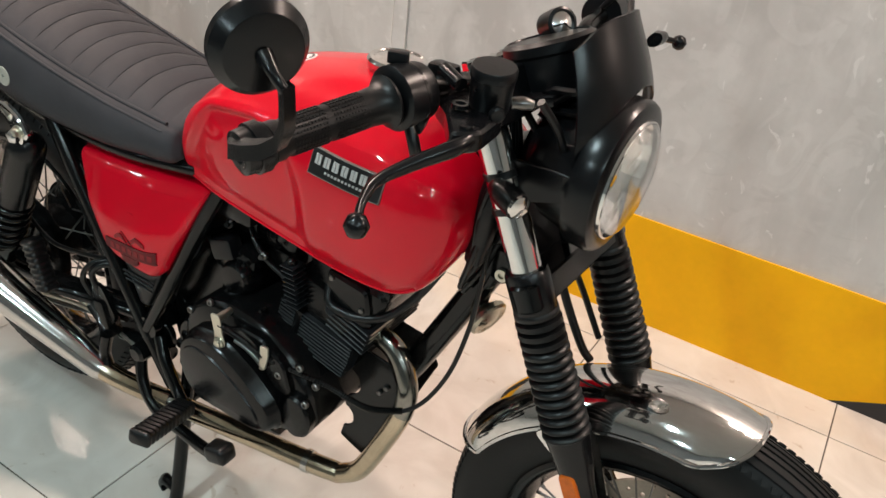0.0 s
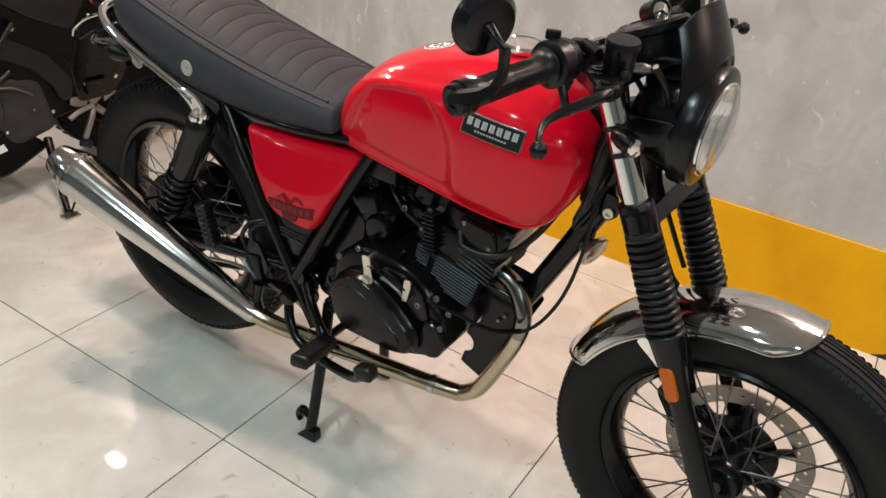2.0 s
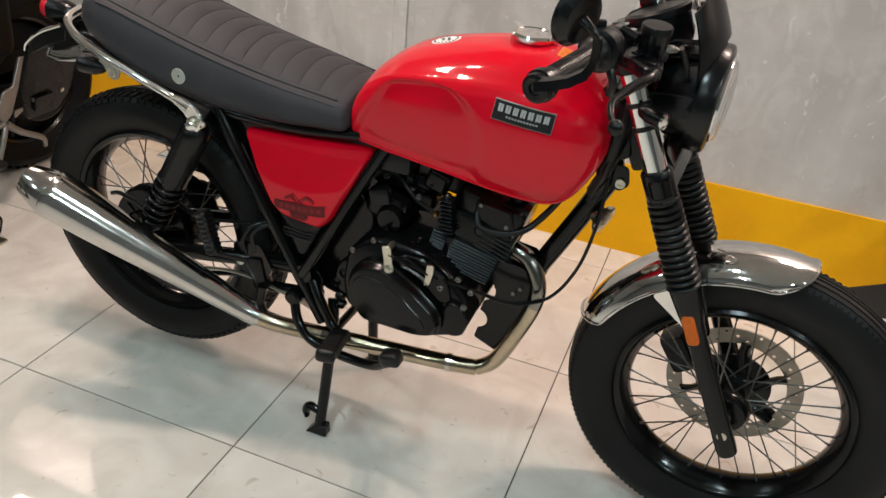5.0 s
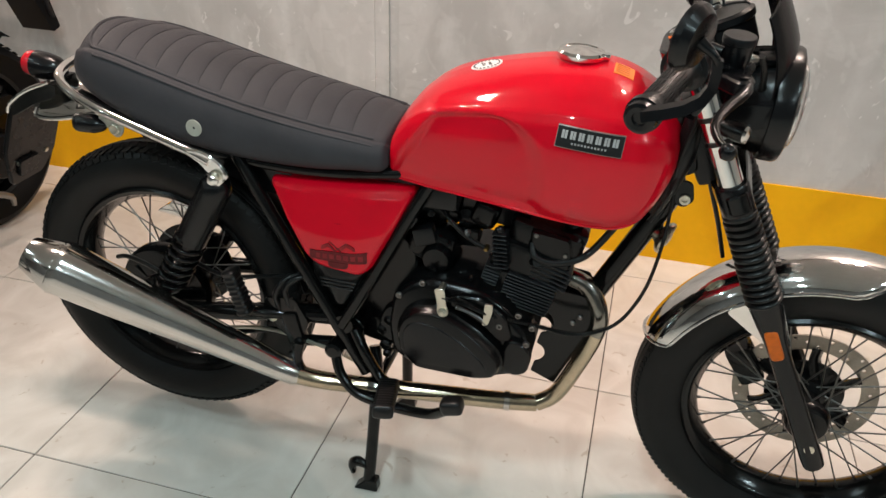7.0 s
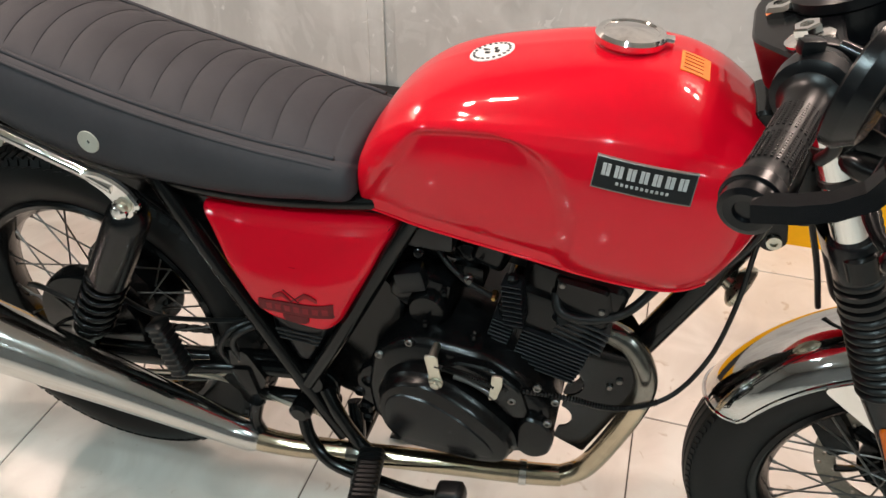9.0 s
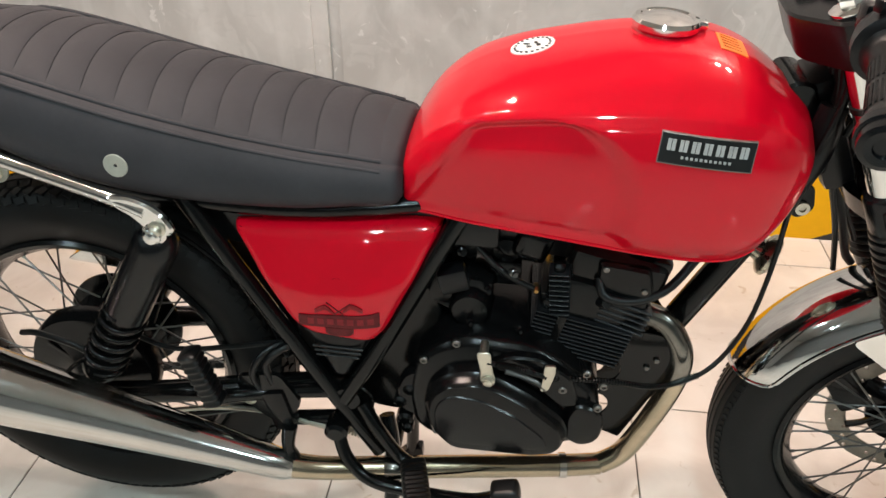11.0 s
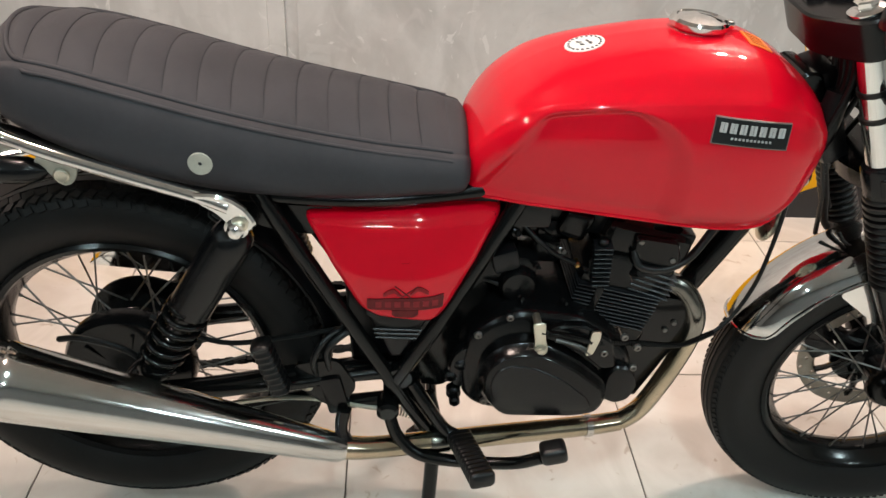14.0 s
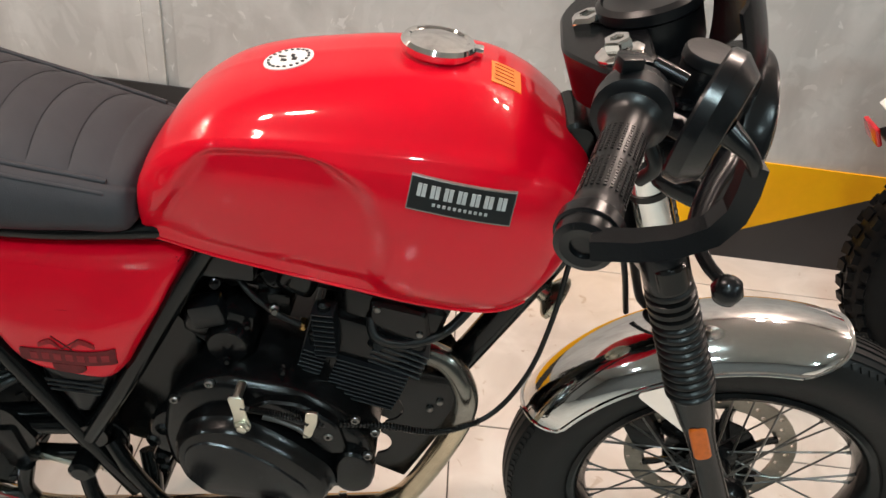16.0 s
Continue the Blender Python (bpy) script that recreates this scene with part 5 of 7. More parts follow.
def peg_rubber(a, b, w, h, ribs):
    m = along(a, b)
    l = (Vector(b) - Vector(a)).length
    o = rounded([Vector((-w, -h)), Vector((w, -h)), Vector((w, h)), Vector((-w, h))], h * 0.7)
    layers = [(0.004, 0), (0, 0.003)]
    step = (l - 0.012) / ribs
    for k in range(ribs):
        z = 0.006 + k * step
        layers += [(0.0, z), (0.0022, z + step * 0.25), (0.0022, z + step * 0.6), (0.0, z + step * 0.85)]
    layers += [(0, l - 0.004), (0.004, l)]
    return slab(o, layers, lambda u, v, z: m @ V(u, v, z))


part("peg_rubber", peg_rubber((0.525, -0.135, 0.295), (0.552, -0.255, 0.327), 0.020, 0.0135, 11), RUBBER, foot, "ribbed rubber", 50)
pp = part("passenger_peg", peg_rubber((0.226, -0.178, 0.528), (0.252, -0.178, 0.436), 0.0165, 0.0145, 8), RUBBER, bike, "folded black passenger footpeg", 50)
mirrored(pp)
part("passenger_hanger", tube([(0.24, -0.165, 0.43), (0.27, -0.14, 0.415), (0.33, -0.12, 0.41), (0.40, -0.113, 0.415)], 0.011, 10, 5), BLACK, bike, "", 40)
part("hanger_plate", slab(rounded([Vector(p) for p in ((0.265, 0.445), (0.33, 0.455), (0.36, 0.40), (0.33, 0.352), (0.30, 0.37), (0.27, 0.40))], 0.012), [(0, 0), (0, 0.008)], side_plate(-0.125)), BLACK, bike, "", 30)
part("hanger_bolt", lathe([(0.010, 0), (0.010, 0.006), (0.005, 0.008)], along((0.283, -0.132, 0.405), (0.283, -0.2, 0.405)), 12), ZINC, bike, "", 30)
part("master_cylinder", block(0.035, 0.03, 0.075, Matrix.Translation((0.325, -0.125, 0.385)) @ Matrix.Rotation(radians(-12), 4, "Y"), 0.008), ENGINE, bike, "", 35)
bar("brake_hose", [(0.32, -0.125, 0.42), (0.315, -0.135, 0.475), (0.34, -0.125, 0.50), (0.36, -0.10, 0.49)], 0.0055, RUBBER)
bar("brake_hose", [(0.30, -0.125, 0.41), (0.295, -0.14, 0.46), (0.315, -0.13, 0.495), (0.35, -0.10, 0.50)], 0.005, RUBBER)
part("pivot_plate", slab(rounded([Vector(p) for p in ((0.44, 0.345), (0.50, 0.335), (0.545, 0.40), (0.56, 0.56), (0.51, 0.62), (0.46, 0.50), (0.42, 0.42))], 0.02), [(0.004, 0), (0, 0.004), (0, 0.126), (0.004, 0.13)], side_plate(0.065)), BLACK, bike, "black rear engine plate", 30)
for x, z, r in ((0.512, 0.375, 0.012), (0.505, 0.41, 0.010), (0.52, 0.435, 0.011), (0.515, 0.355, 0.009)):
    part("gear_boss", lathe([(r, 0), (r, 0.014), (r * 0.6, 0.018), (r * 0.5, 0.012), (0.001, 0.012)], along((x, -0.105, z), (x, -0.3, z)), 14), ENGINE, engine, "", 35)
part("starter_body", block(0.09, 0.07, 0.055, pose(0.585, -0.04, 0.585, 0, 10, 0), 0.016), ENGINE, engine, "", 35)
bar("cross_tube", [(0.33, -0.10, 0.335), (0.46, -0.10, 0.355)], 0.012)
part("tail_pipe_hanger", tube([(0.34, -0.14, 0.36), (0.335, -0.145, 0.32), (0.345, -0.15, 0.29)], [0.012, 0.010, 0.014], 10, 4), BLACK, bike, "", 40)
bar("cable_clutter", [(0.05, -0.09, 0.50), (0.15, -0.10, 0.46), (0.25, -0.105, 0.475), (0.33, -0.10, 0.49)], 0.004, RUBBER, n=8)
pedal = bar("brake_pedal", [(0.408, -0.125, 0.345), (0.425, -0.140, 0.300), (0.465, -0.150, 0.266), (0.54, -0.155, 0.256), (0.615, -0.168, 0.268), (0.655, -0.186, 0.302)], 0.0105, label="black brake pedal")
part("pedal_pad", block(0.042, 0.034, 0.03, Matrix.Translation((0.668, -0.195, 0.325)) @ Matrix.Rotation(radians(-15), 4, "Y"), 0.010, None, 3), RUBBER, pedal, "", 50)
# gusset and wiring round the steering head
part("head_gusset", slab(rounded([Vector(p) for p in ((0.935, 0.80), (0.985, 0.765), (1.028, 0.785), (1.020, 0.82), (0.985, 0.90), (0.955, 0.90), (0.945, 0.85))], 0.014), [(0.004, 0), (0, 0.004), (0, 0.086), (0.004, 0.09)], side_plate(0.045)), BLACK, bike, "black steering head gusset", 35)
for k in range(5):
    y = -0.062 + 0.012 * k
    bar("wiring", [(1.0 - 0.004 * k, y, 0.965), (1.008, y - 0.012, 0.90), (0.995 + 0.006 * (k % 3), y - 0.014, 0.83), (0.985 + 0.007 * (k % 2), y, 0.755), (0.965, y * 0.6, 0.70)], 0.0045 + 0.0012 * (k % 3), RUBBER, n=8)
part("wiring_wrap", tube([(1.005, -0.058, 0.88), (0.998, -0.062, 0.82), (0.985, -0.052, 0.75)], [0.016, 0.018, 0.013], 12, 4), PLASTIC, bike, "", 40)
part("inner_mudguard", mudguard(REAR, 0.345, 0.046, 8, 62, 0.02, 28), PLASTIC, bike, "black inner rear mudguard", 40)
part("battery_box", slab(rounded([Vector(p) for p in ((0.335, 0.60), (0.45, 0.60), (0.44, 0.42), (0.40, 0.36), (0.35, 0.37), (0.345, 0.45))], 0.015), [(0.004, 0), (0, 0.004), (0, 0.126), (0.004, 0.13)], side_plate(0.065)), PLASTIC, bike, "", 30)
# rocker end cover and valve-side fin stack on the head
part("rocker_end", slab(rounded([Vector(p) for p in ((0.768, 0.596), (0.768, 0.650), (0.838, 0.640), (0.846, 0.602), (0.822, 0.584))], 0.008), [(0.003, 0), (0, 0.003), (0, 0.016), (0.004, 0.020)], side_plate(-0.052)), ENGINE, engine, "flat black rocker end cover", 35)
for x, z in ((0.778, 0.640), (0.832, 0.608)):
    part("cover_bolt", lathe([(0.0045, 0), (0.0045, 0.004), (0.003, 0.005)], along((x, -0.070, z), (x, -0.2, z)), 8), SPOKE, engine, "", 30)
part("front_boss", block(0.030, 0.05, 0.022, Matrix.Translation((0.852, -0.03, 0.634)) @ Matrix.Rotation(radians(13), 4, "Y"), 0.006), ENGINE, engine, "", 35)
STACK = along((0.723, -0.080, 0.570), (0.716, -0.086, 0.648))
for k in range(9):
    part("stack_fin", block(0.027, 0.027, 0.0018, STACK @ Matrix.Rotation(radians(45), 4, "Z") @ Matrix.Translation((0, 0, 0.005 + 0.0086 * k)), 0.0006, None, 1), FINS, engine, "", 35)
part("stack_core", lathe([(0.008, 0), (0.008, 0.082), (0.004, 0.086)], STACK, 16), ENGINE, engine, "", 35)
part("coil_block", block(0.13, 0.10, 0.085, pose(0.70, 0.01, 0.675, 0, 8, 0), 0.012), PLASTIC, bike, "black ignition coil under the tank", 35)
part("intake_cover", block(0.05, 0.085, 0.05, pose(0.68, -0.015, 0.655, 0, 20, 0), 0.014, None, 3), ENGINE, bike, "", 40)
part("pedal_pivot", lathe([(0.017, 0), (0.018, 0.002), (0.018, 0.03), (0.012, 0.034), (0.006, 0.034)], along((0.408, -0.105, 0.347), (0.408, -0.3, 0.347)), 20), BLACK, bike, "", 30)
part("loom_box", block(0.04, 0.085, 0.15, Matrix.Translation(fk(0.585, -0.045, 0)) @ Matrix.Rotation(radians(-25), 4, "Y"), 0.012), PLASTIC, bike, "black wiring box behind the fork", 35, TURNED)
for x, y, z, r in ((0.655, -0.088, 0.628, 0.006), (0.622, -0.09, 0.60, 0.005), (0.585, -0.085, 0.655, 0.007), (0.70, -0.082, 0.588, 0.005), (0.60, -0.105, 0.553, 0.005), (0.668, -0.104, 0.545, 0.0045)):
    part("hose_fitting", lathe([(r, 0), (r, 0.008), (r * 0.6, 0.010), (r * 0.6, 0.016)], along((x, y + 0.012, z), (x + 0.02, y - 0.06, z + 0.02)), 8), SPOKE if r == 0.006 else ENGINE, bike, "", 30)
part("relay_box", block(0.04, 0.03, 0.035, pose(0.575, -0.075, 0.61, 0, -15, 8), 0.006), PLASTIC, bike, "", 30)
part("throttle_drum", lathe([(0.016, 0), (0.018, 0.002), (0.018, 0.010), (0.012, 0.012), (0.005, 0.016)], along((0.645, -0.036, 0.64), (0.645, -0.2, 0.64)), 22), ENGINE, bike, "", 30)

# ---- handlebar, lamp, controls ----
FLIP = TURNED @ Matrix.Diagonal((1, -1, 1, 1)) @ TURNED.inverted()


def left_too(ob):
    c = ob.copy()
    scene.collection.objects.link(c)
    c.matrix_basis = FLIP @ ob.matrix_basis
    return c


bars = bar("handlebar", [(0.998, -0.104, 0.985), (0.993, -0.125, 0.998), (0.982, -0.155, 1.006), (0.966, -0.235, 1.006), (0.94, -0.31, 0.996), (0.924, -0.37, 0.986)], 0.011, label="black handlebar half")
left_too(bars)
G0, G1 = V(0.965, -0.243, 1.005), V(0.927, -0.361, 0.9875)


def grip_mesh():
    """Rubber grip with rows of raised pads, thicker towards its flange."""
    l = (G1 - G0).length
    m = along(G0, G1)
    bm = lathe([(0.012, 0), (0.0245, 0.001), (0.0255, 0.004), (0.0215, 0.007), (0.0185, 0.013), (0.0172, 0.026), (0.0165, 0.05), (0.0165, l - 0.012), (0.018, l - 0.008), (0.018, l)], m, 28)
    for i in range(24):
        for k in range(24):
            a = 2 * math.pi * k / 24
            z = 0.032 + i * (l - 0.050) / 23
            if i in (11, 12):
                continue
            block(0.0012, 0.0022, 0.0022, m @ Matrix.Rotation(a, 4, "Z") @ Matrix.Translation((0.0168, 0, z)), 0, bm)
    return bm


grip = part("grip", grip_mesh(), RUBBER, bike, "black rubber handlebar grip with raised pads", 50)
left_too(grip)
weight = part("bar_end", lathe([(0.017, 0), (0.0195, 0.002), (0.0205, 0.018), (0.0195, 0.028), (0.015, 0.030), (0.009, 0.029), (0.008, 0.026), (0.001, 0.026)], along(G1, G1 + (G1 - G0)), 28), SATIN, bike, "black bar-end weight", 30)
part("switch_housing", lathe([(0.012, -0.004), (0.027, -0.002), (0.0285, 0.002), (0.0285, 0.014), (0.031, 0.016), (0.031, 0.034), (0.026, 0.037), (0.012, 0.038)], along((0.973, -0.205, 1.008), (0.960, -0.26, 1.004)), 28), PLASTIC, bike, "black switch housing", 30)
part("housing_seam", lathe([(0.0288, 0), (0.0296, 0.0005), (0.0296, 0.0035), (0.0288, 0.004)], along((0.9705, -0.2155, 1.0072), (0.960, -0.26, 1.004)), 28), SATIN, bike, "", 30)
part("housing_lug", block(0.018, 0.02, 0.016, pose(0.985, -0.222, 0.985, 0, 20, 20), 0.004), PLASTIC, bike, "", 30)
part("perch_hinge", tube([(0.986, -0.185, 1.028), (1.012, -0.196, 1.022)], 0.0075, 10, 0), SATIN, bike, "", 40)
part("perch_screw", lathe([(0.009, 0), (0.009, 0.004), (0.005, 0.004), (0.0045, 0.001), (0.001, 0.001)], pose(1.016, -0.198, 1.002), 14), SATIN, bike, "", 30)
part("switch_button", block(0.02, 0.012, 0.012, pose(0.958, -0.222, 1.040, 0, 0, 20), 0.003), PLASTIC, bike, "", 30)
part("throttle_guide", tube([(0.985, -0.235, 0.985), (0.995, -0.238, 0.965), (0.99, -0.225, 0.945)], 0.006, 10, 4), RUBBER, bike)
part("left_switch", lathe([(0.012, -0.004), (0.027, -0.002), (0.0285, 0.03), (0.024, 0.035), (0.012, 0.036)], FLIP @ along((0.973, -0.205, 1.008), (0.960, -0.26, 1.004)), 28), PLASTIC, bike, "", 30)

# front brake master cylinder and lever
res = part("brake_reservoir", lathe([(0.0175, -0.028), (0.0198, -0.022), (0.0212, 0.004), (0.0215, 0.008), (0.0226, 0.009), (0.0226, 0.0165), (0.0212, 0.019), (0.001, 0.0195)], pose(1.032, -0.170, 1.022, 6, 3, 0), 32), PLASTIC, bike, "round black brake fluid reservoir", 30)
part("sight_glass", lathe([(0.008, 0), (0.008, 0.004), (0.006, 0.005), (0.001, 0.004)], along((1.05, -0.190, 1.003), (1.08, -0.22, 1.0)), 16), PLASTIC, res, "", 30)
part("lever_perch", slab(rounded([Vector(p) for p in ((0.98, -0.15), (1.02, -0.142), (1.052, -0.175), (1.058, -0.232), (1.038, -0.252), (1.008, -0.21), (0.98, -0.185))], 0.01), [(0.003, 0), (0, 0.003), (0, 0.018), (0.003, 0.021)], lambda u, v, h: V(u, v, 0.978 + h)), SATIN, bike, "", 35)
part("perch_clamp", block(0.03, 0.022, 0.03, pose(0.975, -0.165, 1.012), 0.006), SATIN, bike, "", 35)
part("perch_bolt", lathe([(0.006, 0), (0.006, 0.006), (0.003, 0.007)], pose(1.042, -0.232, 0.996), 12), SATIN, bike, "", 30)
lever = part("brake_lever", tube([(1.046, -0.222, 0.990), (1.042, -0.252, 0.985), (1.024, -0.285, 0.976), (1.010, -0.320, 0.966), (1.014, -0.345, 0.956), (1.024, -0.362, 0.951)], [0.0115, 0.0110, 0.0092, 0.0070, 0.0052, 0.0046], 12, 6, None, 0.75), SATIN, bike, "black ball-end lever")
ball = part("lever_ball", lathe([(0.002, -0.011), (0.008, -0.008), (0.0112, 0.0), (0.008, 0.008), (0.002, 0.011)], Matrix.Translation((1.026, -0.367, 0.949)), 20), SATIN, lever, "", 60)
lever2 = left_too(lever)
b2 = ball.copy()
scene.collection.objects.link(b2)
b2.parent = lever2
part("banjo_bolt", tube([(1.046, -0.150, 1.002), (1.056, -0.144, 1.003), (1.064, -0.139, 1.002)], [0.006, 0.007, 0.005], 10, 3), SPOKE, bike, "zinc banjo fitting", 40)
bar("brake_line", [(1.070, -0.135, 1.006), (1.085, -0.10, 0.96), (1.085, -0.05, 0.88), (1.075, 0.0, 0.80), (1.10, 0.055, 0.70), (1.135, 0.065, 0.63)], 0.0045, RUBBER, label="black brake line", n=8)

# bar-end mirror
mir = new("bar_end_mirror")
mir.parent = bike
tagged(mir, "round black bar-end mirror on a flat arm")
arm_pts = [(0.921, -0.395, 0.992), (0.945, -0.404, 1.001), (0.965, -0.407, 1.009), (0.982, -0.409, 1.021), (0.990, -0.410, 1.036), (0.991, -0.411, 1.052), (0.990, -0.411, 1.068)]
part("mirror_arm", tube(arm_pts, [0.0105, 0.0105, 0.0105, 0.0105, 0.0105, 0.0105, 0.0105], 4, 0, None, 0.6), SATIN, mir, "", 25)
part("mirror_clamp", lathe([(0.0205, 0), (0.0225, 0.001), (0.0225, 0.011), (0.0205, 0.012)], along(G1 + (G1 - G0).normalized() * 0.006, G1 + (G1 - G0)), 28), SATIN, mir, "", 30)
mc, mn = V(0.966, -0.409, 1.086), V(0.88, -0.448, -0.156).normalized()
part("mirror_shell", lathe([(0.001, 0.005), (0.029, 0.005), (0.0303, 0.0045), (0.0372, -0.0045), (0.0378, -0.0052), (0.0378, -0.0125), (0.0366, -0.014)], along(mc, mc + mn), 44), SATIN, mir, "black mirror shell", 30)
MIRROR = material("mirror_glass", (0.85, 0.86, 0.87), 0.02, 1.0, spread=0.01)
part("mirror_glass", lathe([(0.001, -0.0135), (0.0366, -0.0135)], along(mc, mc + mn), 44), MIRROR, mir, "", 30)
part("mirror_joint", tube([(0.992, -0.413, 1.062), (0.984, -0.416, 1.074), (0.969, -0.411, 1.084)], [0.0042, 0.0045, 0.0075], 10, 4), SATIN, mir, "", 40)

# headlamp
REFLECTOR = material("silvered_reflector", (0.74, 0.74, 0.72), 0.14, 0.9, spread=0.08, scale=40)
HL, HA = V(1.098, -0.018, 0.911), V(1, 0, -0.05).normalized()
hm = along(HL, HL + HA)
head = part("headlamp", lathe([(0.01, -0.075), (0.035, -0.07), (0.058, -0.052), (0.074, -0.025), (0.080, 0.005), (0.082, 0.012), (0.0885, 0.013), (0.0895, 0.017), (0.0895, 0.038), (0.087, 0.043), (0.080, 0.046), (0.069, 0.0465), (0.0668, 0.044)], hm, 64, None, False), SATIN, bike, "round black headlamp with a clear lens", 30, TURNED)
part("lamp_reflector", lathe([(0.012, 0.012), (0.022, 0.013), (0.034, 0.017), (0.047, 0.023), (0.058, 0.032), (0.0665, 0.0445)], hm, 18, None, False), REFLECTOR, head, "faceted chrome reflector", 0, TURNED)
part("bulb_shield", lathe([(0.014, 0.006), (0.016, 0.022), (0.014, 0.034), (0.001, 0.036)], hm, 24), CHROME, head, "", 40, TURNED)
LENS = glass("fluted_glass", 0.06)
lens = part("lamp_lens", lathe([(0.0668, 0.044), (0.0672, 0.050), (0.062, 0.055), (0.048, 0.0595), (0.026, 0.0622), (0.001, 0.063), (0.001, 0.0615), (0.026, 0.0607), (0.048, 0.058), (0.061, 0.0535), (0.0655, 0.049), (0.0652, 0.044)], hm, 64, None, False), LENS, head, "clear glass lens", 60, TURNED)
lens.visible_shadow = False
part("lens_rim", lathe([(0.0665, 0.045), (0.0705, 0.0455), (0.0695, 0.0495), (0.0675, 0.050)], hm, 64, None, False), CHROME, head, "", 40, TURNED)
part("headlamp_bracket", slab(rounded([Vector(p) for p in ((1.035, 0.925), (1.115, 0.93), (1.12, 0.90), (1.06, 0.88), (1.03, 0.895))], 0.012), [(0.001, 0), (0, 0.001), (0, 0.005), (0.001, 0.006)], side_plate(-0.092)), SATIN, bike, "", 30, TURNED)
part("headlamp_bracket", slab(rounded([Vector(p) for p in ((1.035, 0.925), (1.115, 0.93), (1.12, 0.90), (1.06, 0.88), (1.03, 0.895))], 0.012), [(0.001, 0), (0, 0.001), (0, 0.005), (0.001, 0.006)], side_plate(0.086)), SATIN, bike, "", 30, TURNED)


def fly_screen():
    """A small bowed shield that arches over the lamp."""
    bm = bmesh.new()
    nu, nv = 28, 14

    def place(u, v, off):
        low = 0.905 + 0.105 * math.sqrt(max(0, 1 - (u * 0.995) ** 2)) ** 1.0
        top = 1.080 - 0.030 * abs(u) ** 3.0
        z = low + (top - low) * v
        half = 0.088 - 0.016 * smooth(0.97, 1.08, z)
        bow = 0.034 * (1 - u * u) ** 0.8 if abs(u) < 1 else 0
        x = 1.108 + bow - 0.10 * smooth(0.93, 1.10, z) * (z - 0.93) / 0.17 * 0.5
        n = V(1, 0.9 * u, 0.25).normalized()
        return V(x, half * u - 0.006, z) + n * off

    outer = [[place(-1 + 2 * i / nu, j / nv, 0.002) for i in range(nu + 1)] for j in range(nv + 1)]
    inner = [[place(-1 + 2 * i / nu, j / nv, -0.002) for i in range(nu + 1)] for j in range(nv + 1)]
    skin(bm, [a + list(reversed(b)) for a, b in zip(outer, inner)])
    return bm


part("fly_screen", fly_screen(), SATIN, bike, "satin black fly screen above the headlamp", 50, TURNED)
# speedometer, ignition lock, indicator lamps
sm = along((1.035, 0.0, 0.975), (0.995, 0.0, 1.07))
speedo = part("speedometer", lathe([(0.03, -0.01), (0.046, 0.0), (0.05, 0.01), (0.05, 0.045), (0.053, 0.048), (0.053, 0.058), (0.047, 0.062), (0.045, 0.058), (0.001, 0.058)], sm, 40), PLASTIC, bike, "round black speedometer", 30, TURNED)
part("dial_glass", lathe([(0.045, 0.060), (0.02, 0.0615), (0.001, 0.0615)], sm, 40), BADGE, speedo, "", 30, TURNED)
part("instrument_bracket", block(0.05, 0.16, 0.012, pose(1.045, 0, 0.985, 0, -20, 0), 0.004), SATIN, bike, "", 30, TURNED)
key = part("ignition_lock", lathe([(0.016, -0.02), (0.018, 0.0), (0.0185, 0.014), (0.015, 0.016), (0.012, 0.013), (0.001, 0.013)], along((1.0, 0.04, 1.035), (1.035, 0.012, 1.053)), 28), PLASTIC, bike, "black lamp housing with a bright face", 30)
part("lock_face", lathe([(0.013, 0.014), (0.006, 0.017), (0.001, 0.018)], along((1.0, 0.04, 1.035), (1.035, 0.012, 1.053)), 24), CHROME, key, "", 40)
for side in (-1, 1):
    a, b = fk(0.636, 0.010, side * 0.130), fk(0.58, 0.085, side * 0.142)
    b = a + V(0.05, side * 0.022, -0.004)
    ind = part("front_indicator", lathe([(0.006, -0.012), (0.011, -0.006), (0.0142, 0.008), (0.0152, 0.028), (0.0152, 0.034)], along(a, b), 28), SATIN, bike, "small black bullet indicator with a clear lens", 40, TURNED)
    part("lens", lathe([(0.0136, 0.034), (0.0128, 0.038), (0.0065, 0.0405), (0.001, 0.041)], along(a, b), 24), CHROME, ind, "bright clear lens", 30, TURNED)
    part("indicator_stem", tube([fk(0.63, 0.0, side * 0.10), a], 0.008, 10, 0), SATIN, ind, "", 40, TURNED)
for pts in ([(1.03, -0.03, 0.97), (1.045, -0.045, 0.90), (1.03, -0.05, 0.84)], [(1.06, 0.03, 0.97), (1.05, 0.02, 0.88), (1.02, 0.02, 0.80)], [(1.00, -0.05, 0.98), (1.05, -0.06, 0.93), (1.06, -0.05, 0.88)], [(1.01, -0.015, 0.80), (0.99, -0.03, 0.73), (0.965, -0.03, 0.68)], [(1.0, -0.06, 0.83), (0.99, -0.07, 0.76), (0.97, -0.05, 0.70)], [(0.98, 0.20, 1.0), (1.05, 0.14, 0.99), (1.04, 0.05, 0.93)], [(0.98, 0.2, 1.01), (1.03, 0.18, 1.06), (1.07, 0.10, 1.02)]):
    bar("control_cable", pts, 0.0042, RUBBER, n=8)
bar("brake_hose", [(1.06, 0.02, 0.76), (1.095, 0.03, 0.68), (1.12, 0.045, 0.62), (1.135, 0.05, 0.60)], 0.006, RUBBER, n=10)
bar("brake_hose", [(1.05, 0.0, 0.76), (1.08, 0.01, 0.68), (1.105, 0.03, 0.60)], 0.004, RUBBER, n=8)
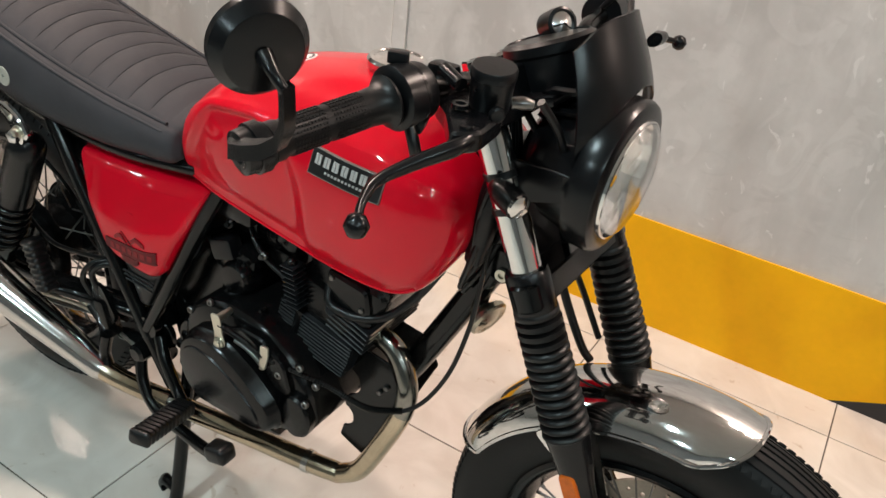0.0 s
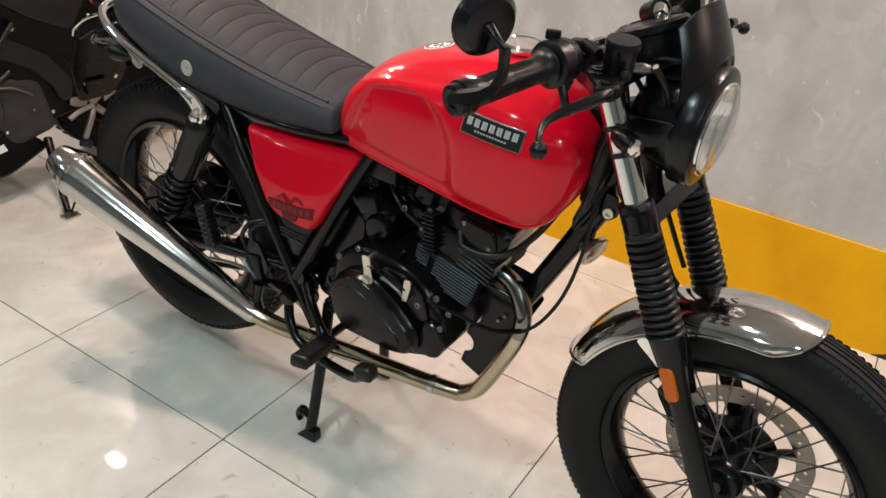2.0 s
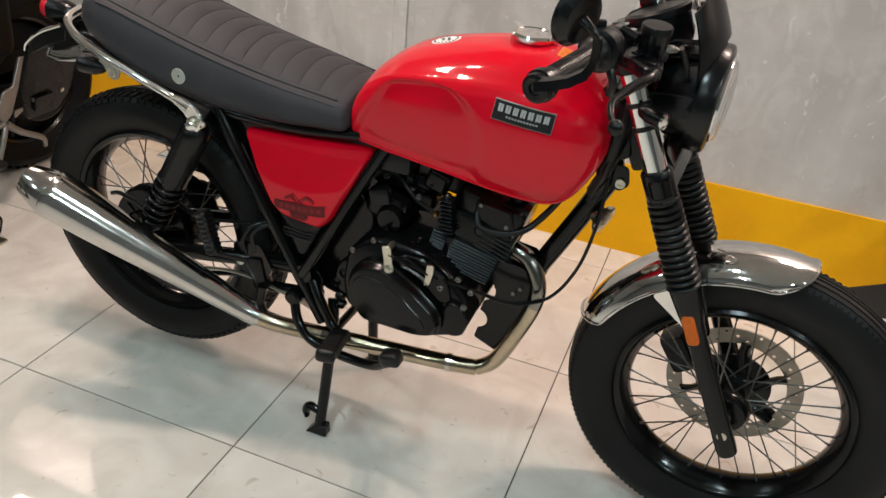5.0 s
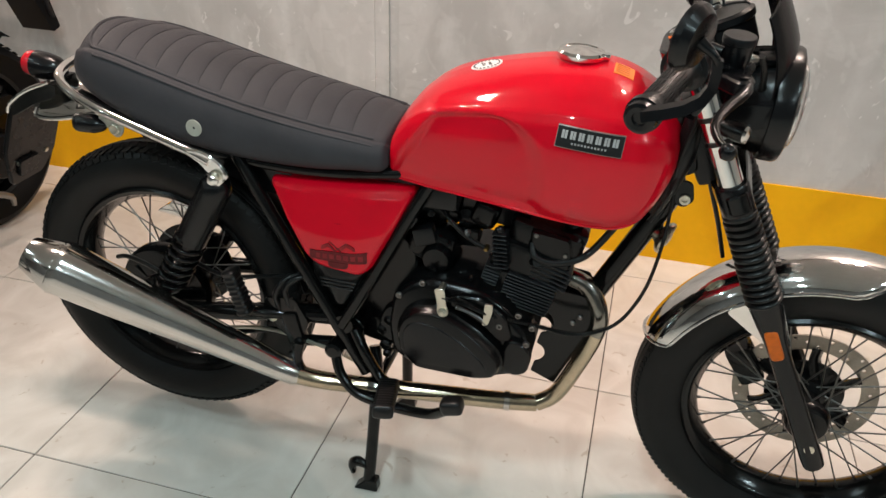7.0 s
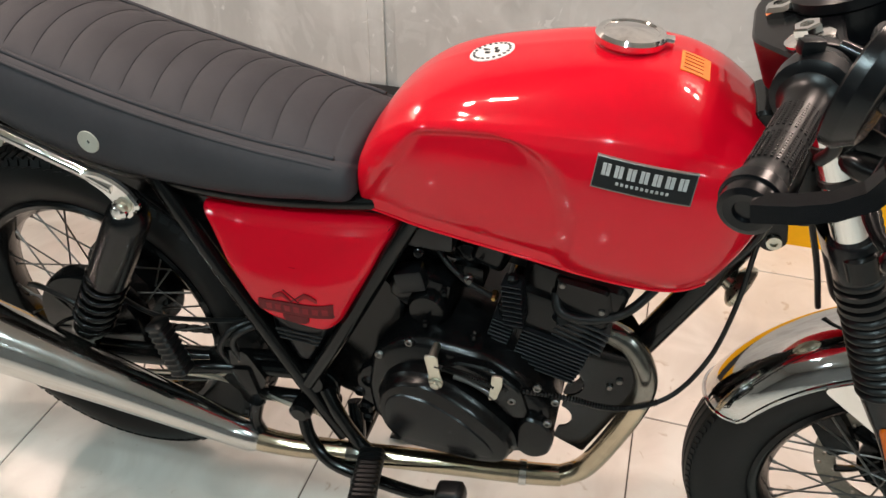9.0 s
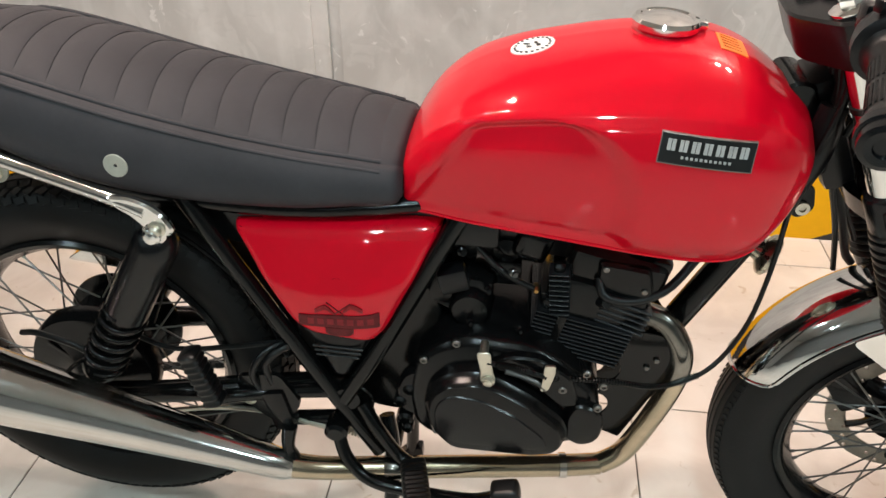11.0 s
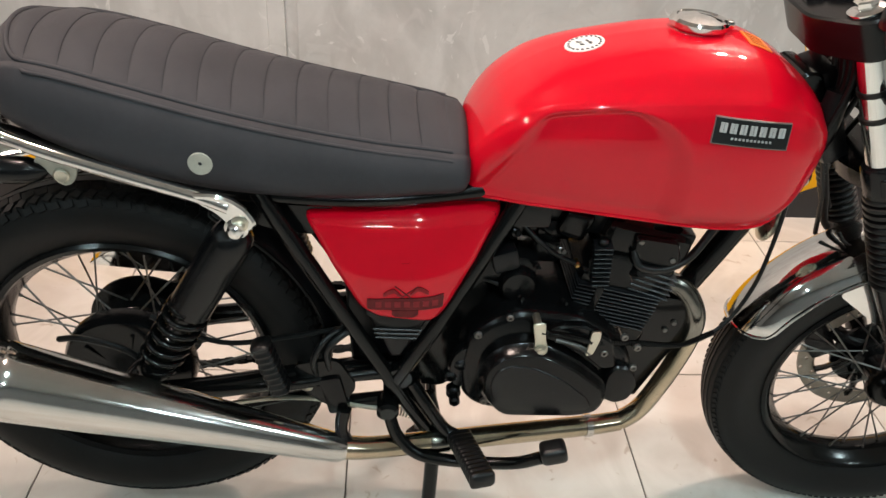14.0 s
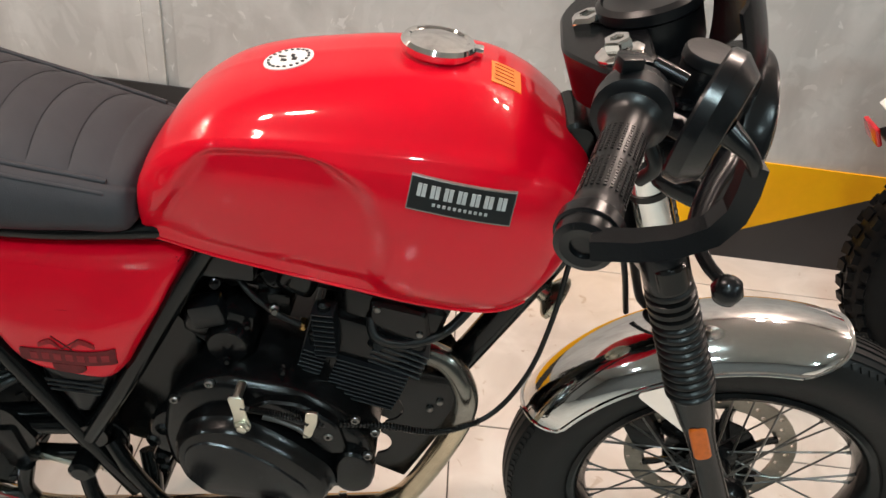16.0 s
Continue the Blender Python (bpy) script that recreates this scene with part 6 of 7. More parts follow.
part("head_stay", slab(rounded([Vector(p) for p in ((0.97, 0.765), (1.025, 0.758), (1.032, 0.725), (1.015, 0.71), (0.985, 0.725), (0.97, 0.74))], 0.008), [(0.001, 0), (0, 0.001), (0, 0.005), (0.001, 0.006)], side_plate(-0.02)), BLACK, bike, "", 30)
part("stay_bolt", lathe([(0.009, 0), (0.009, 0.006), (0.0045, 0.006), (0.004, 0.003), (0.001, 0.003)], along((1.016, -0.025, 0.727), (1.016, -0.1, 0.727)), 16), ZINC, bike, "", 30)
# horn on its bent stay
horn = part("horn", lathe([(0.006, -0.028), (0.014, -0.026), (0.018, -0.016), (0.030, -0.010), (0.034, -0.006), (0.0345, 0.0), (0.030, 0.003), (0.022, 0.001), (0.012, 0.005), (0.001, 0.006)], along((1.001, -0.010, 0.640), (1.05, -0.024, 0.622)) @ Matrix.Diagonal((0.88, 0.88, 1, 1)), 36), HORNZINC, bike, "dull zinc disc horn", 30)
part("horn_stay", tube([(0.985, -0.004, 0.648), (0.99, 0.0, 0.68), (0.995, 0.0, 0.722)], 0.006, 8, 4, None, 0.4), BLACK, horn, "", 40)
# steering nut, screen brackets and clamp stickers
nut = part("stem_nut", lathe([(0.019, 0), (0.019, 0.008), (0.015, 0.012), (0.009, 0.0125), (0.008, 0.009), (0.001, 0.009)], along(fk(0.752, -0.03, 0), fk(0.9, -0.03, 0)), 6), CHROME, bike, "chrome steering stem nut", 25, TURNED)
for z, d in ((1.0, 0.0), (0.978, 0.004)):
    part("screen_prong", tube([(1.048, -0.055, z - 0.012), (1.062, -0.062, z), (1.118, -0.058, z + 0.006)], [0.007, 0.008, 0.007], 6, 2, None, 0.6), SATIN, bike, "", 40, TURNED)

# ---- neighbouring motorcycles ----
# tyre rubber with its colour lowered against the warm lamplight by the wall
DARKTYRE = material("darkened_tyre_rubber", (0.0032, 0.0032, 0.0036), 0.5, spread=0.3, scale=18, bump=0.08, spec=0.12)


def plain_wheel(owner, name, centre, radius, width, rim_r, spokes, knob, hub_r=0.05):
    w = new(name)
    w.parent = owner
    m = Matrix.Translation(centre) @ Matrix.Rotation(radians(90), 4, "X")
    h, hw = radius - rim_r, width / 2
    prof = [(rim_r, -hw * 0.55), (rim_r + h * 0.3, -hw * 0.9), (rim_r + h * 0.6, -hw), (rim_r + h * 0.85, -hw * 0.8), (radius - 0.004, -hw * 0.45), (radius, 0)]
    prof = prof + [(r, -y) for r, y in reversed(prof[:-1])] + [(rim_r, hw * 0.55), (rim_r, -hw * 0.55)]
    part("tyre", lathe(prof, m, 64, None, False), DARKTYRE, w, "", 45)
    bm = bmesh.new()
    n = 44 if knob else 60
    for k in range(n):
        a = 2 * math.pi * k / n
        for f, dr in ((-0.82, 0.012), (-0.3, 0.001), (0.3, 0.001), (0.82, 0.012)) if knob else ((-0.3, 0.001), (0.3, 0.001)):
            mm = Matrix.Translation(centre) @ Matrix.Rotation(-a - (0.07 if abs(f) < 0.5 else 0), 4, "Y") @ Matrix.Translation((radius - dr * 1.6, f * hw, 0)) @ Matrix.Rotation(-f * 0.8, 4, "Z")
            block(0.016 if knob else 0.0028, 0.36 * hw, 0.026 if knob else 0.02, mm, 0, bm)
    tagged(part("tread", bm, DARKTYRE, w, "", 0), kind="stuff")
    part("rim", lathe([(rim_r + 0.004, -hw * 0.6), (rim_r - 0.006, -hw * 0.5), (rim_r - 0.014, 0), (rim_r - 0.006, hw * 0.5), (rim_r + 0.004, hw * 0.6), (rim_r + 0.004, -hw * 0.6)], m, 64, None, False), BLACK, w, "", 40)
    part("hub", lathe([(0.012, -0.08), (hub_r, -0.05), (hub_r * 0.7, -0.02), (hub_r * 0.7, 0.02), (hub_r, 0.05), (0.012, 0.08)], m, 28), ENGINE, w, "", 40)
    for k in range(spokes):
        side = 1 if k % 2 else -1
        a = 2 * math.pi * k / spokes
        if spokes > 12:
            ah = a + (1 if (k // 2) % 2 else -1) * 0.6
            p = centre + V(hub_r * math.cos(ah), side * 0.04, hub_r * math.sin(ah))
            q = centre + V((rim_r - 0.01) * math.cos(a), side * 0.006, (rim_r - 0.01) * math.sin(a))
            part("spoke", tube([p, q], 0.0019, 6, 0), SPOKE, w, "", 40)
        else:
            p = centre + V(hub_r * 0.8 * math.cos(a), 0, hub_r * 0.8 * math.sin(a))
            q = centre + V((rim_r - 0.008) * math.cos(a), 0, (rim_r - 0.008) * math.sin(a))
            part("spoke", tube([p, q], [0.016, 0.012], 8, 0), BLACK, w, "", 40)
    return w


# black naked motorcycle, parked tail to the wall
nk = thing("naked_motorcycle", "black naked motorcycle with a silver footrest hanger, on its side stand", "motorcycle", "neighbouring motorcycles", pose(-1.13, 0.63, 0, 0, 0, -90))
plain_wheel(nk, "rear_wheel", V(0, -0.025, 0.31), 0.31, 0.15, 0.215, 5, False)
# added disc between the spokes, stands for the dark inside of the wheel
part("dark_wheel_fill", lathe([(0.03, 0.02), (0.19, 0.012), (0.21, 0.004), (0.21, -0.004), (0.19, -0.012), (0.03, -0.02)], Matrix.Translation((0, -0.03, 0.31)) @ Matrix.Rotation(radians(90), 4, "X"), 40, None, False), DARKTYRE, nk, "", 40)
plain_wheel(nk, "front_wheel", V(1.37, 0, 0.30), 0.30, 0.11, 0.215, 5, False)
NKB = material("matt_black_fairing", (0.0035, 0.0035, 0.004), 0.36, spread=0.2, scale=8, spec=0.1)
NKE = material("dark_grey_casting", (0.02, 0.02, 0.023), 0.35, spread=0.4, scale=18, bump=0.2, bump_scale=120, spec=0.4)
NKD = material("dark_frame_paint", (0.0035, 0.0035, 0.0042), 0.36, spread=0.2, scale=8, spec=0.12)
for side in (-1, 1):
    part("frame_spar", slab(rounded([Vector(p) for p in ((0.28, 0.26), (0.40, 0.24), (0.44, 0.36), (0.62, 0.52), (0.95, 0.66), (1.05, 0.80), (0.98, 0.84), (0.82, 0.72), (0.55, 0.62), (0.36, 0.50), (0.27, 0.40))], 0.03), [(0.008, 0), (0, 0.006), (0, 0.028), (0.008, 0.034)], lambda u, v, h: V(u, side * (0.118 + h), v)), NKD, nk, "dark twin-spar frame beam", 35)
    part("side_fairing", slab(rounded([Vector(p) for p in ((0.12, 0.46), (0.36, 0.44), (0.60, 0.56), (0.98, 0.74), (0.95, 0.98), (0.60, 1.00), (0.42, 0.84), (0.10, 0.80))], 0.04), [(0.01, 0), (0, 0.008), (0.004, 0.022), (0.02, 0.03)], lambda u, v, h: V(u, side * (0.12 + h), v)), NKB, nk, "black tank fairing", 35)
    part("tail_fairing", slab(rounded([Vector(p) for p in ((0.30, 0.50), (0.36, 0.84), (0.02, 0.90), (-0.30, 0.97), (-0.34, 0.93), (-0.10, 0.72), (0.02, 0.58))], 0.03), [(0.01, 0), (0, 0.006), (0.01, 0.03)], lambda u, v, h: V(u, side * (0.075 + h), v)), NKB, nk, "black tail fairing", 35)
    bar("fork_leg", [(1.37, side * 0.1, 0.30), (1.12, side * 0.1, 0.95)], 0.026, NKB, nk, steps=1)
    part("swingarm", tube([(0.36, side * 0.10, 0.35), (0.18, side * 0.11, 0.32), (0.0, side * 0.11, 0.31)], [0.035, 0.028, 0.022], 12, 4), NKB, nk, "", 40)
part("crank_block", slab(rounded([Vector(p) for p in ((0.42, 0.20), (0.80, 0.17), (0.92, 0.30), (0.88, 0.50), (0.70, 0.60), (0.50, 0.50), (0.40, 0.38))], 0.04), [(0.012, 0), (0, 0.01), (0, 0.26), (0.012, 0.27)], lambda u, v, h: V(u, -0.13 + h, v)), ENGINE, nk, "black engine block", 35)
part("generator_cover", lathe([(0.085, 0), (0.085, 0.02), (0.075, 0.032), (0.03, 0.036), (0.001, 0.036)], along((0.62, 0.138, 0.33), (0.62, 0.5, 0.33)), 32), NKE, nk, "", 30)
part("belly_pan", slab(rounded([Vector(p) for p in ((0.40, 0.16), (0.55, 0.10), (0.95, 0.10), (1.02, 0.24), (0.86, 0.22), (0.48, 0.24))], 0.03), [(0.012, 0), (0, 0.01), (0, 0.29), (0.012, 0.30)], lambda u, v, h: V(u, -0.15 + h, v)), NKB, nk, "black belly pan", 35)
part("seat", slab(rounded([Vector(p) for p in ((0.42, 0.80), (0.46, 0.86), (0.10, 0.93), (-0.22, 0.985), (-0.24, 0.95), (0.10, 0.86))], 0.02), [(0.01, 0), (0, 0.015), (0, 0.22), (0.01, 0.235)], lambda u, v, h: V(u, -0.118 + h, v)), LEATHER, nk, "", 35)
part("fuel_tank", slab(rounded([Vector(p) for p in ((0.42, 0.84), (0.55, 1.0), (0.85, 1.02), (1.0, 0.92), (0.96, 0.78), (0.60, 0.70))], 0.06), [(0.05, 0), (0.01, 0.03), (0, 0.08), (0, 0.2), (0.01, 0.25), (0.05, 0.28)], lambda u, v, h: V(u, -0.14 + h, v)), NKB, nk, "", 35)
bar("handlebar", [(1.0, -0.36, 1.06), (1.06, -0.1, 1.04), (1.06, 0.1, 1.04), (1.0, 0.36, 1.06)], 0.012, NKB, nk)
part("rear_hugger", slab(rounded([Vector(p) for p in ((-0.16, 0.60), (-0.08, 0.66), (0.10, 0.67), (0.26, 0.55), (0.24, 0.52), (0.09, 0.645), (-0.07, 0.635))], 0.01), [(0, 0), (0, 0.14)], lambda u, v, h: V(u, -0.07 + h, v)), NKB, nk, "", 35)
part("plate_hanger", slab(rounded([Vector(p) for p in ((-0.20, 0.92), (-0.28, 0.90), (-0.36, 0.72), (-0.40, 0.58), (-0.36, 0.57), (-0.30, 0.70), (-0.22, 0.82))], 0.01), [(0, 0), (0, 0.12)], lambda u, v, h: V(u, -0.06 + h, v)), NKB, nk, "", 30)
part("shock_spring", coil((0.30, 0.02, 0.38), (0.22, 0.02, 0.62), 0.032, 0.007, 6), BLACK, nk, "", 60)
# silver hanger with two footrests on the left side
hang = part("footrest_hanger", slab(rounded([Vector(p) for p in ((0.10, 0.449), (0.138, 0.458), (0.182, 0.372), (0.222, 0.364), (0.262, 0.302), (0.240, 0.262), (0.205, 0.285), (0.168, 0.352))], 0.008), [(0.002, 0), (0, 0.002), (0, 0.009), (0.002, 0.011)], lambda u, v, h: V(u, 0.160 + h, v)), GREYMETAL, nk, "bare aluminium footrest hanger", 30)
part("hanger_gusset", slab(rounded([Vector(p) for p in ((0.19, 0.291), (0.135, 0.291), (0.192, 0.266))], 0.004), [(0, 0), (0, 0.006)], lambda u, v, h: V(u, 0.158 + h, v)), GREYMETAL, hang, "", 30)
part("heel_guard", slab(rounded([Vector(p) for p in ((0.25, 0.30), (0.318, 0.312), (0.322, 0.286), (0.27, 0.262))], 0.008), [(0, 0), (0, 0.006)], lambda u, v, h: V(u, 0.163 + h, v)), GREYMETAL, hang, "", 30)
part("footrest", tube([(0.235, 0.172, 0.262), (0.19, 0.178, 0.222), (0.112, 0.178, 0.176), (0.106, 0.178, 0.142)], [0.013, 0.011, 0.010, 0.007], 10, 3), GREYMETAL, hang, "", 40)
part("footrest", tube([(0.240, 0.172, 0.262), (0.262, 0.180, 0.225), (0.295, 0.182, 0.165)], [0.011, 0.010, 0.010], 10, 3), GREYMETAL, hang, "", 40)
part("peg_pad", tube([(0.312, 0.182, 0.156), (0.284, 0.188, 0.140)], [0.015, 0.015], 10, 0), RUBBER, hang, "black rubber pad", 40)
part("shift_link", tube([(0.245, 0.175, 0.268), (0.30, 0.18, 0.262), (0.338, 0.18, 0.246)], 0.009, 8, 4), GREYMETAL, hang, "", 40)
for k in range(2):
    u = 0.605 - 0.042 * k
    part("belly_mark", slab([Vector((u - 0.016, 0.182 + 0.008 * k)), Vector((u + 0.014, 0.178 + 0.008 * k)), Vector((u + 0.020, 0.200 + 0.008 * k)), Vector((u - 0.006, 0.206 + 0.008 * k))], [(0, 0), (0, 0.003)], lambda a, b, h: V(a, 0.1495 + h, b)), WHITE, nk, "white slanted mark", 0)
for u, v in ((0.375, 0.275), (0.46, 0.56), (0.66, 0.62), (0.30, 0.78), (0.72, 0.42), (0.55, 0.30)):
    part("fairing_bolt", lathe([(0.006, 0), (0.006, 0.004), (0.004, 0.005)], along((u, 0.150, v), (u, 0.5, v)), 14), ZINC, nk, "", 30)
part("hose_clamp", tube([(0.52, 0.15, 0.48), (0.60, 0.16, 0.50), (0.68, 0.15, 0.47)], 0.012, 8, 4), GREYMETAL, nk, "", 40)
ss = part("side_stand", tube([(0.41, 0.15, 0.19), (0.45, 0.24, 0.10), (0.49, 0.325, 0.02), (0.495, 0.345, 0.012)], [0.014, 0.012, 0.011, 0.012], 10, 4), BLACK, nk, "", 40)
part("stand_foot", block(0.05, 0.04, 0.008, pose(0.495, 0.345, 0.005), 0.003), ZINC, ss, "", 30)
part("stand_lug", tube([(0.475, 0.285, 0.058), (0.455, 0.33, 0.07), (0.475, 0.352, 0.05), (0.49, 0.345, 0.015)], 0.0035, 6, 4), BLACK, ss, "", 40)

# covers, hoses and bolts that fill the side towards the red motorcycle
part("side_cover", slab(rounded([Vector(p) for p in ((0.10, 0.50), (0.20, 0.40), (0.40, 0.36), (0.50, 0.46), (0.46, 0.60), (0.30, 0.66), (0.12, 0.64))], 0.03), [(0.01, 0), (0, 0.006), (0.004, 0.02), (0.02, 0.026)], lambda u, v, h: V(u, 0.105 + h, v)), NKD, nk, "black side cover", 35)
part("gearbox_cover", slab(rounded([Vector(p) for p in ((0.36, 0.22), (0.52, 0.19), (0.58, 0.30), (0.52, 0.42), (0.40, 0.40))], 0.04), [(0.01, 0), (0, 0.006), (0.004, 0.02), (0.02, 0.026)], lambda u, v, h: V(u, 0.13 + h, v)), NKE, nk, "", 35)
part("starter_cover", lathe([(0.06, 0), (0.06, 0.014), (0.05, 0.022), (0.02, 0.024), (0.001, 0.024)], along((0.80, 0.13, 0.36), (0.80, 0.5, 0.36)), 28), NKE, nk, "", 30)
for k, (u, v) in enumerate(((0.44, 0.30), (0.54, 0.25), (0.70, 0.40), (0.76, 0.28), (0.85, 0.42), (0.88, 0.32), (0.68, 0.27), (0.20, 0.56), (0.34, 0.60), (0.58, 0.46), (0.74, 0.52), (0.90, 0.60))):
    part("case_bolt", lathe([(0.0055, 0), (0.0055, 0.006), (0.0035, 0.008)], along((u, 0.152, v), (u, 0.5, v)), 12), ZINC if k % 3 else SPOKE, nk, "", 30)
for pts in ([(0.46, 0.16, 0.58), (0.56, 0.17, 0.50), (0.70, 0.16, 0.50), (0.86, 0.16, 0.60)], [(0.50, 0.165, 0.44), (0.60, 0.175, 0.40), (0.70, 0.17, 0.45)], [(0.66, 0.16, 0.58), (0.74, 0.17, 0.50), (0.80, 0.16, 0.42)]):
    bar("hose", pts, 0.008, RUBBER, nk)

part("sprocket", lathe([(0.02, 0), (0.12, 0.001), (0.125, 0.004), (0.12, 0.007), (0.02, 0.008)], along((0, 0.085, 0.31), (0, 0.5, 0.31)), 48), ENGINE, nk, "", 30)
part("chain_guard", slab(rounded([Vector(p) for p in ((-0.06, 0.45), (0.10, 0.46), (0.36, 0.44), (0.36, 0.39), (0.10, 0.40), (-0.05, 0.40))], 0.015), [(0.001, 0), (0, 0.001), (0, 0.02), (0.001, 0.021)], lambda u, v, h: V(u, 0.095 + h, v)), NKB, nk, "", 30)
part("swingarm_plate", slab(rounded([Vector(p) for p in ((-0.05, 0.29), (-0.05, 0.335), (0.12, 0.36), (0.38, 0.40), (0.40, 0.29), (0.16, 0.28))], 0.015), [(0.002, 0), (0, 0.002), (0, 0.022), (0.002, 0.024)], lambda u, v, h: V(u, 0.118 + h, v)), NKD, nk, "black swingarm side", 30)
part("hugger_skirt", slab(rounded([Vector(p) for p in ((-0.12, 0.62), (0.08, 0.655), (0.24, 0.56), (0.34, 0.42), (0.24, 0.42), (0.12, 0.54), (0.0, 0.575))], 0.02), [(0.001, 0), (0, 0.001), (0, 0.006), (0.001, 0.007)], lambda u, v, h: V(u, 0.076 + h, v)), NKB, nk, "", 30)

NKF = material("dark_frame_beam", (0.011, 0.011, 0.0125), 0.45, spread=0.2, scale=10, bump=0.1, bump_scale=90, spec=0.2)
part("frame_beam", slab(rounded([Vector(p) for p in ((0.95, 0.73), (0.70, 0.645), (0.53, 0.565), (0.37, 0.465), (0.295, 0.37), (0.305, 0.305), (0.345, 0.30), (0.365, 0.36), (0.43, 0.43), (0.56, 0.50), (0.72, 0.575), (0.96, 0.655))], 0.02), [(0.006, 0), (0, 0.006), (0, 0.012), (0.006, 0.018)], lambda u, v, h: V(u, 0.150 + h, v)), NKF, nk, "dark painted frame beam", 35)
part("side_pod", slab(rounded([Vector(p) for p in ((0.20, 0.62), (0.27, 0.52), (0.40, 0.58), (0.52, 0.66), (0.48, 0.78), (0.24, 0.74))], 0.03), [(0.006, 0), (0, 0.005), (0.004, 0.012), (0.012, 0.015)], lambda u, v, h: V(u, 0.146 + h, v)), NKF, nk, "", 35)
for u, v, r in ((0.63, 0.455, 0.022), (0.585, 0.425, 0.016), (0.66, 0.49, 0.014), (0.70, 0.44, 0.018), (0.55, 0.46, 0.011)):
    part("engine_fitting", lathe([(r, 0), (r, 0.012), (r * 0.75, 0.018), (r * 0.6, 0.014), (0.001, 0.014)], along((u, 0.148, v), (u, 0.5, v + 0.05)), 18), GREYMETAL, nk, "", 30)
for pts in ([(0.56, 0.165, 0.47), (0.61, 0.18, 0.44), (0.68, 0.175, 0.46), (0.76, 0.165, 0.43)], [(0.60, 0.165, 0.49), (0.64, 0.18, 0.47), (0.66, 0.175, 0.41)], [(0.44, 0.165, 0.35), (0.50, 0.175, 0.39), (0.56, 0.165, 0.40)]):
    bar("metal_pipe", pts, 0.005, SPOKE, nk)

for side in (-1, 1):
    tl = part("indicator", lathe([(0.006, 0), (0.014, 0.01), (0.02, 0.03), (0.018, 0.05), (0.006, 0.056)], along((-0.30, side * 0.06, 0.80), (-0.31, side * 0.2, 0.80)), 18), NKF, nk, "", 40)
part("plate_lamp", block(0.05, 0.07, 0.04, pose(-0.345, 0, 0.70, 0, 25, 0), 0.012), NKF, nk, "", 35)
part("hanger_rib", tube([(-0.24, 0.062, 0.88), (-0.31, 0.064, 0.78), (-0.37, 0.062, 0.62)], 0.008, 8, 4), NKF, nk, "", 40)

# trail motorcycle further along the wall: knobbly tyre, reclined plate
tr = thing("trail_motorcycle", "trail motorcycle with a knobbly rear tyre and a white number plate", "motorcycle", "neighbouring motorcycles", pose(2.135, 0.7, 0))
plain_wheel(tr, "rear_wheel", V(0, 0, 0.335), 0.335, 0.125, 0.225, 36, True)
plain_wheel(tr, "front_wheel", V(1.36, 0, 0.345), 0.345, 0.10, 0.245, 36, True)
PLATE_W = material("white_plate", (0.78, 0.77, 0.74), 0.4, spread=0.05, scale=30)
pu, pr_ = V(0.70, 0, 0.714), V(0, -1, 0)
pn = V(-0.714, 0, 0.70)
pc = V(1.735 + 0.045 - 2.11, 0.0, 0.634 + 0.048)
oo = rounded([Vector((-0.1, -0.066)), Vector((0.1, -0.066)), Vector((0.1, 0.066)), Vector((-0.1, 0.066))], 0.006)
num = part("number_plate", slab(oo, [(0, -0.003), (0, 0.0), (0.001, 0.001)], lambda u, v, h: pc + u * pr_ + v * pu + h * pn), PLATE_W, tr, "white number plate with two rows of dark marks", 30)
for row, n, w in ((0.030, 4, 0.020), (-0.028, 5, 0.020)):
    for k in range(n):
        u = (k - (n - 1) / 2) * 0.034
        part("plate_mark", slab([Vector((u - 0.004, row - 0.021)), Vector((u + 0.004, row - 0.021)), Vector((u + 0.004, row + 0.021)), Vector((u - 0.004, row + 0.021))], [(0, 0.0005), (0, 0.0018)], lambda a, b, h: pc + a * pr_ + b * pu + h * pn), BADGE, num, "", 0)
part("plate_bracket", slab(rounded([Vector(p) for p in ((-0.39, 0.60), (-0.37, 0.58), (-0.27, 0.67), (-0.16, 0.78), (-0.20, 0.80))], 0.01), [(0, 0), (0, 0.06)], lambda u, v, h: V(u, -0.03 + h, v)), NKB, tr, "", 30)
part("reflector", block(0.012, 0.07, 0.045, Matrix.Translation((-0.375, 0.075, 0.578)) @ Matrix.Rotation(radians(-30), 4, "Y"), 0.006), TAILRED, tr, "red rear reflector", 30)
part("reflector_stay", tube([(-0.37, 0.06, 0.585), (-0.34, 0.03, 0.62)], 0.008, 8, 0), NKB, tr)
part("tail_lamp", block(0.05, 0.11, 0.05, pose(-0.235, 0, 0.835, 0, -10, 0), 0.014, None, 3), TAILRED, tr, "red tail lamp", 35)
part("tail_section", slab(rounded([Vector(p) for p in ((-0.22, 0.80), (-0.20, 0.87), (0.30, 0.90), (0.62, 0.86), (0.60, 0.74), (0.20, 0.72))], 0.03), [(0.02, 0), (0, 0.02), (0, 0.16), (0.02, 0.18)], lambda u, v, h: V(u, -0.09 + h, v)), NKB, tr, "", 35)
part("fuel_tank", slab(rounded([Vector(p) for p in ((0.58, 0.74), (0.60, 0.92), (0.80, 1.0), (0.98, 0.94), (0.98, 0.74))], 0.05), [(0.05, 0), (0.01, 0.03), (0, 0.08), (0, 0.18), (0.01, 0.22), (0.05, 0.25)], lambda u, v, h: V(u, -0.125 + h, v)), RED, tr, "", 35)
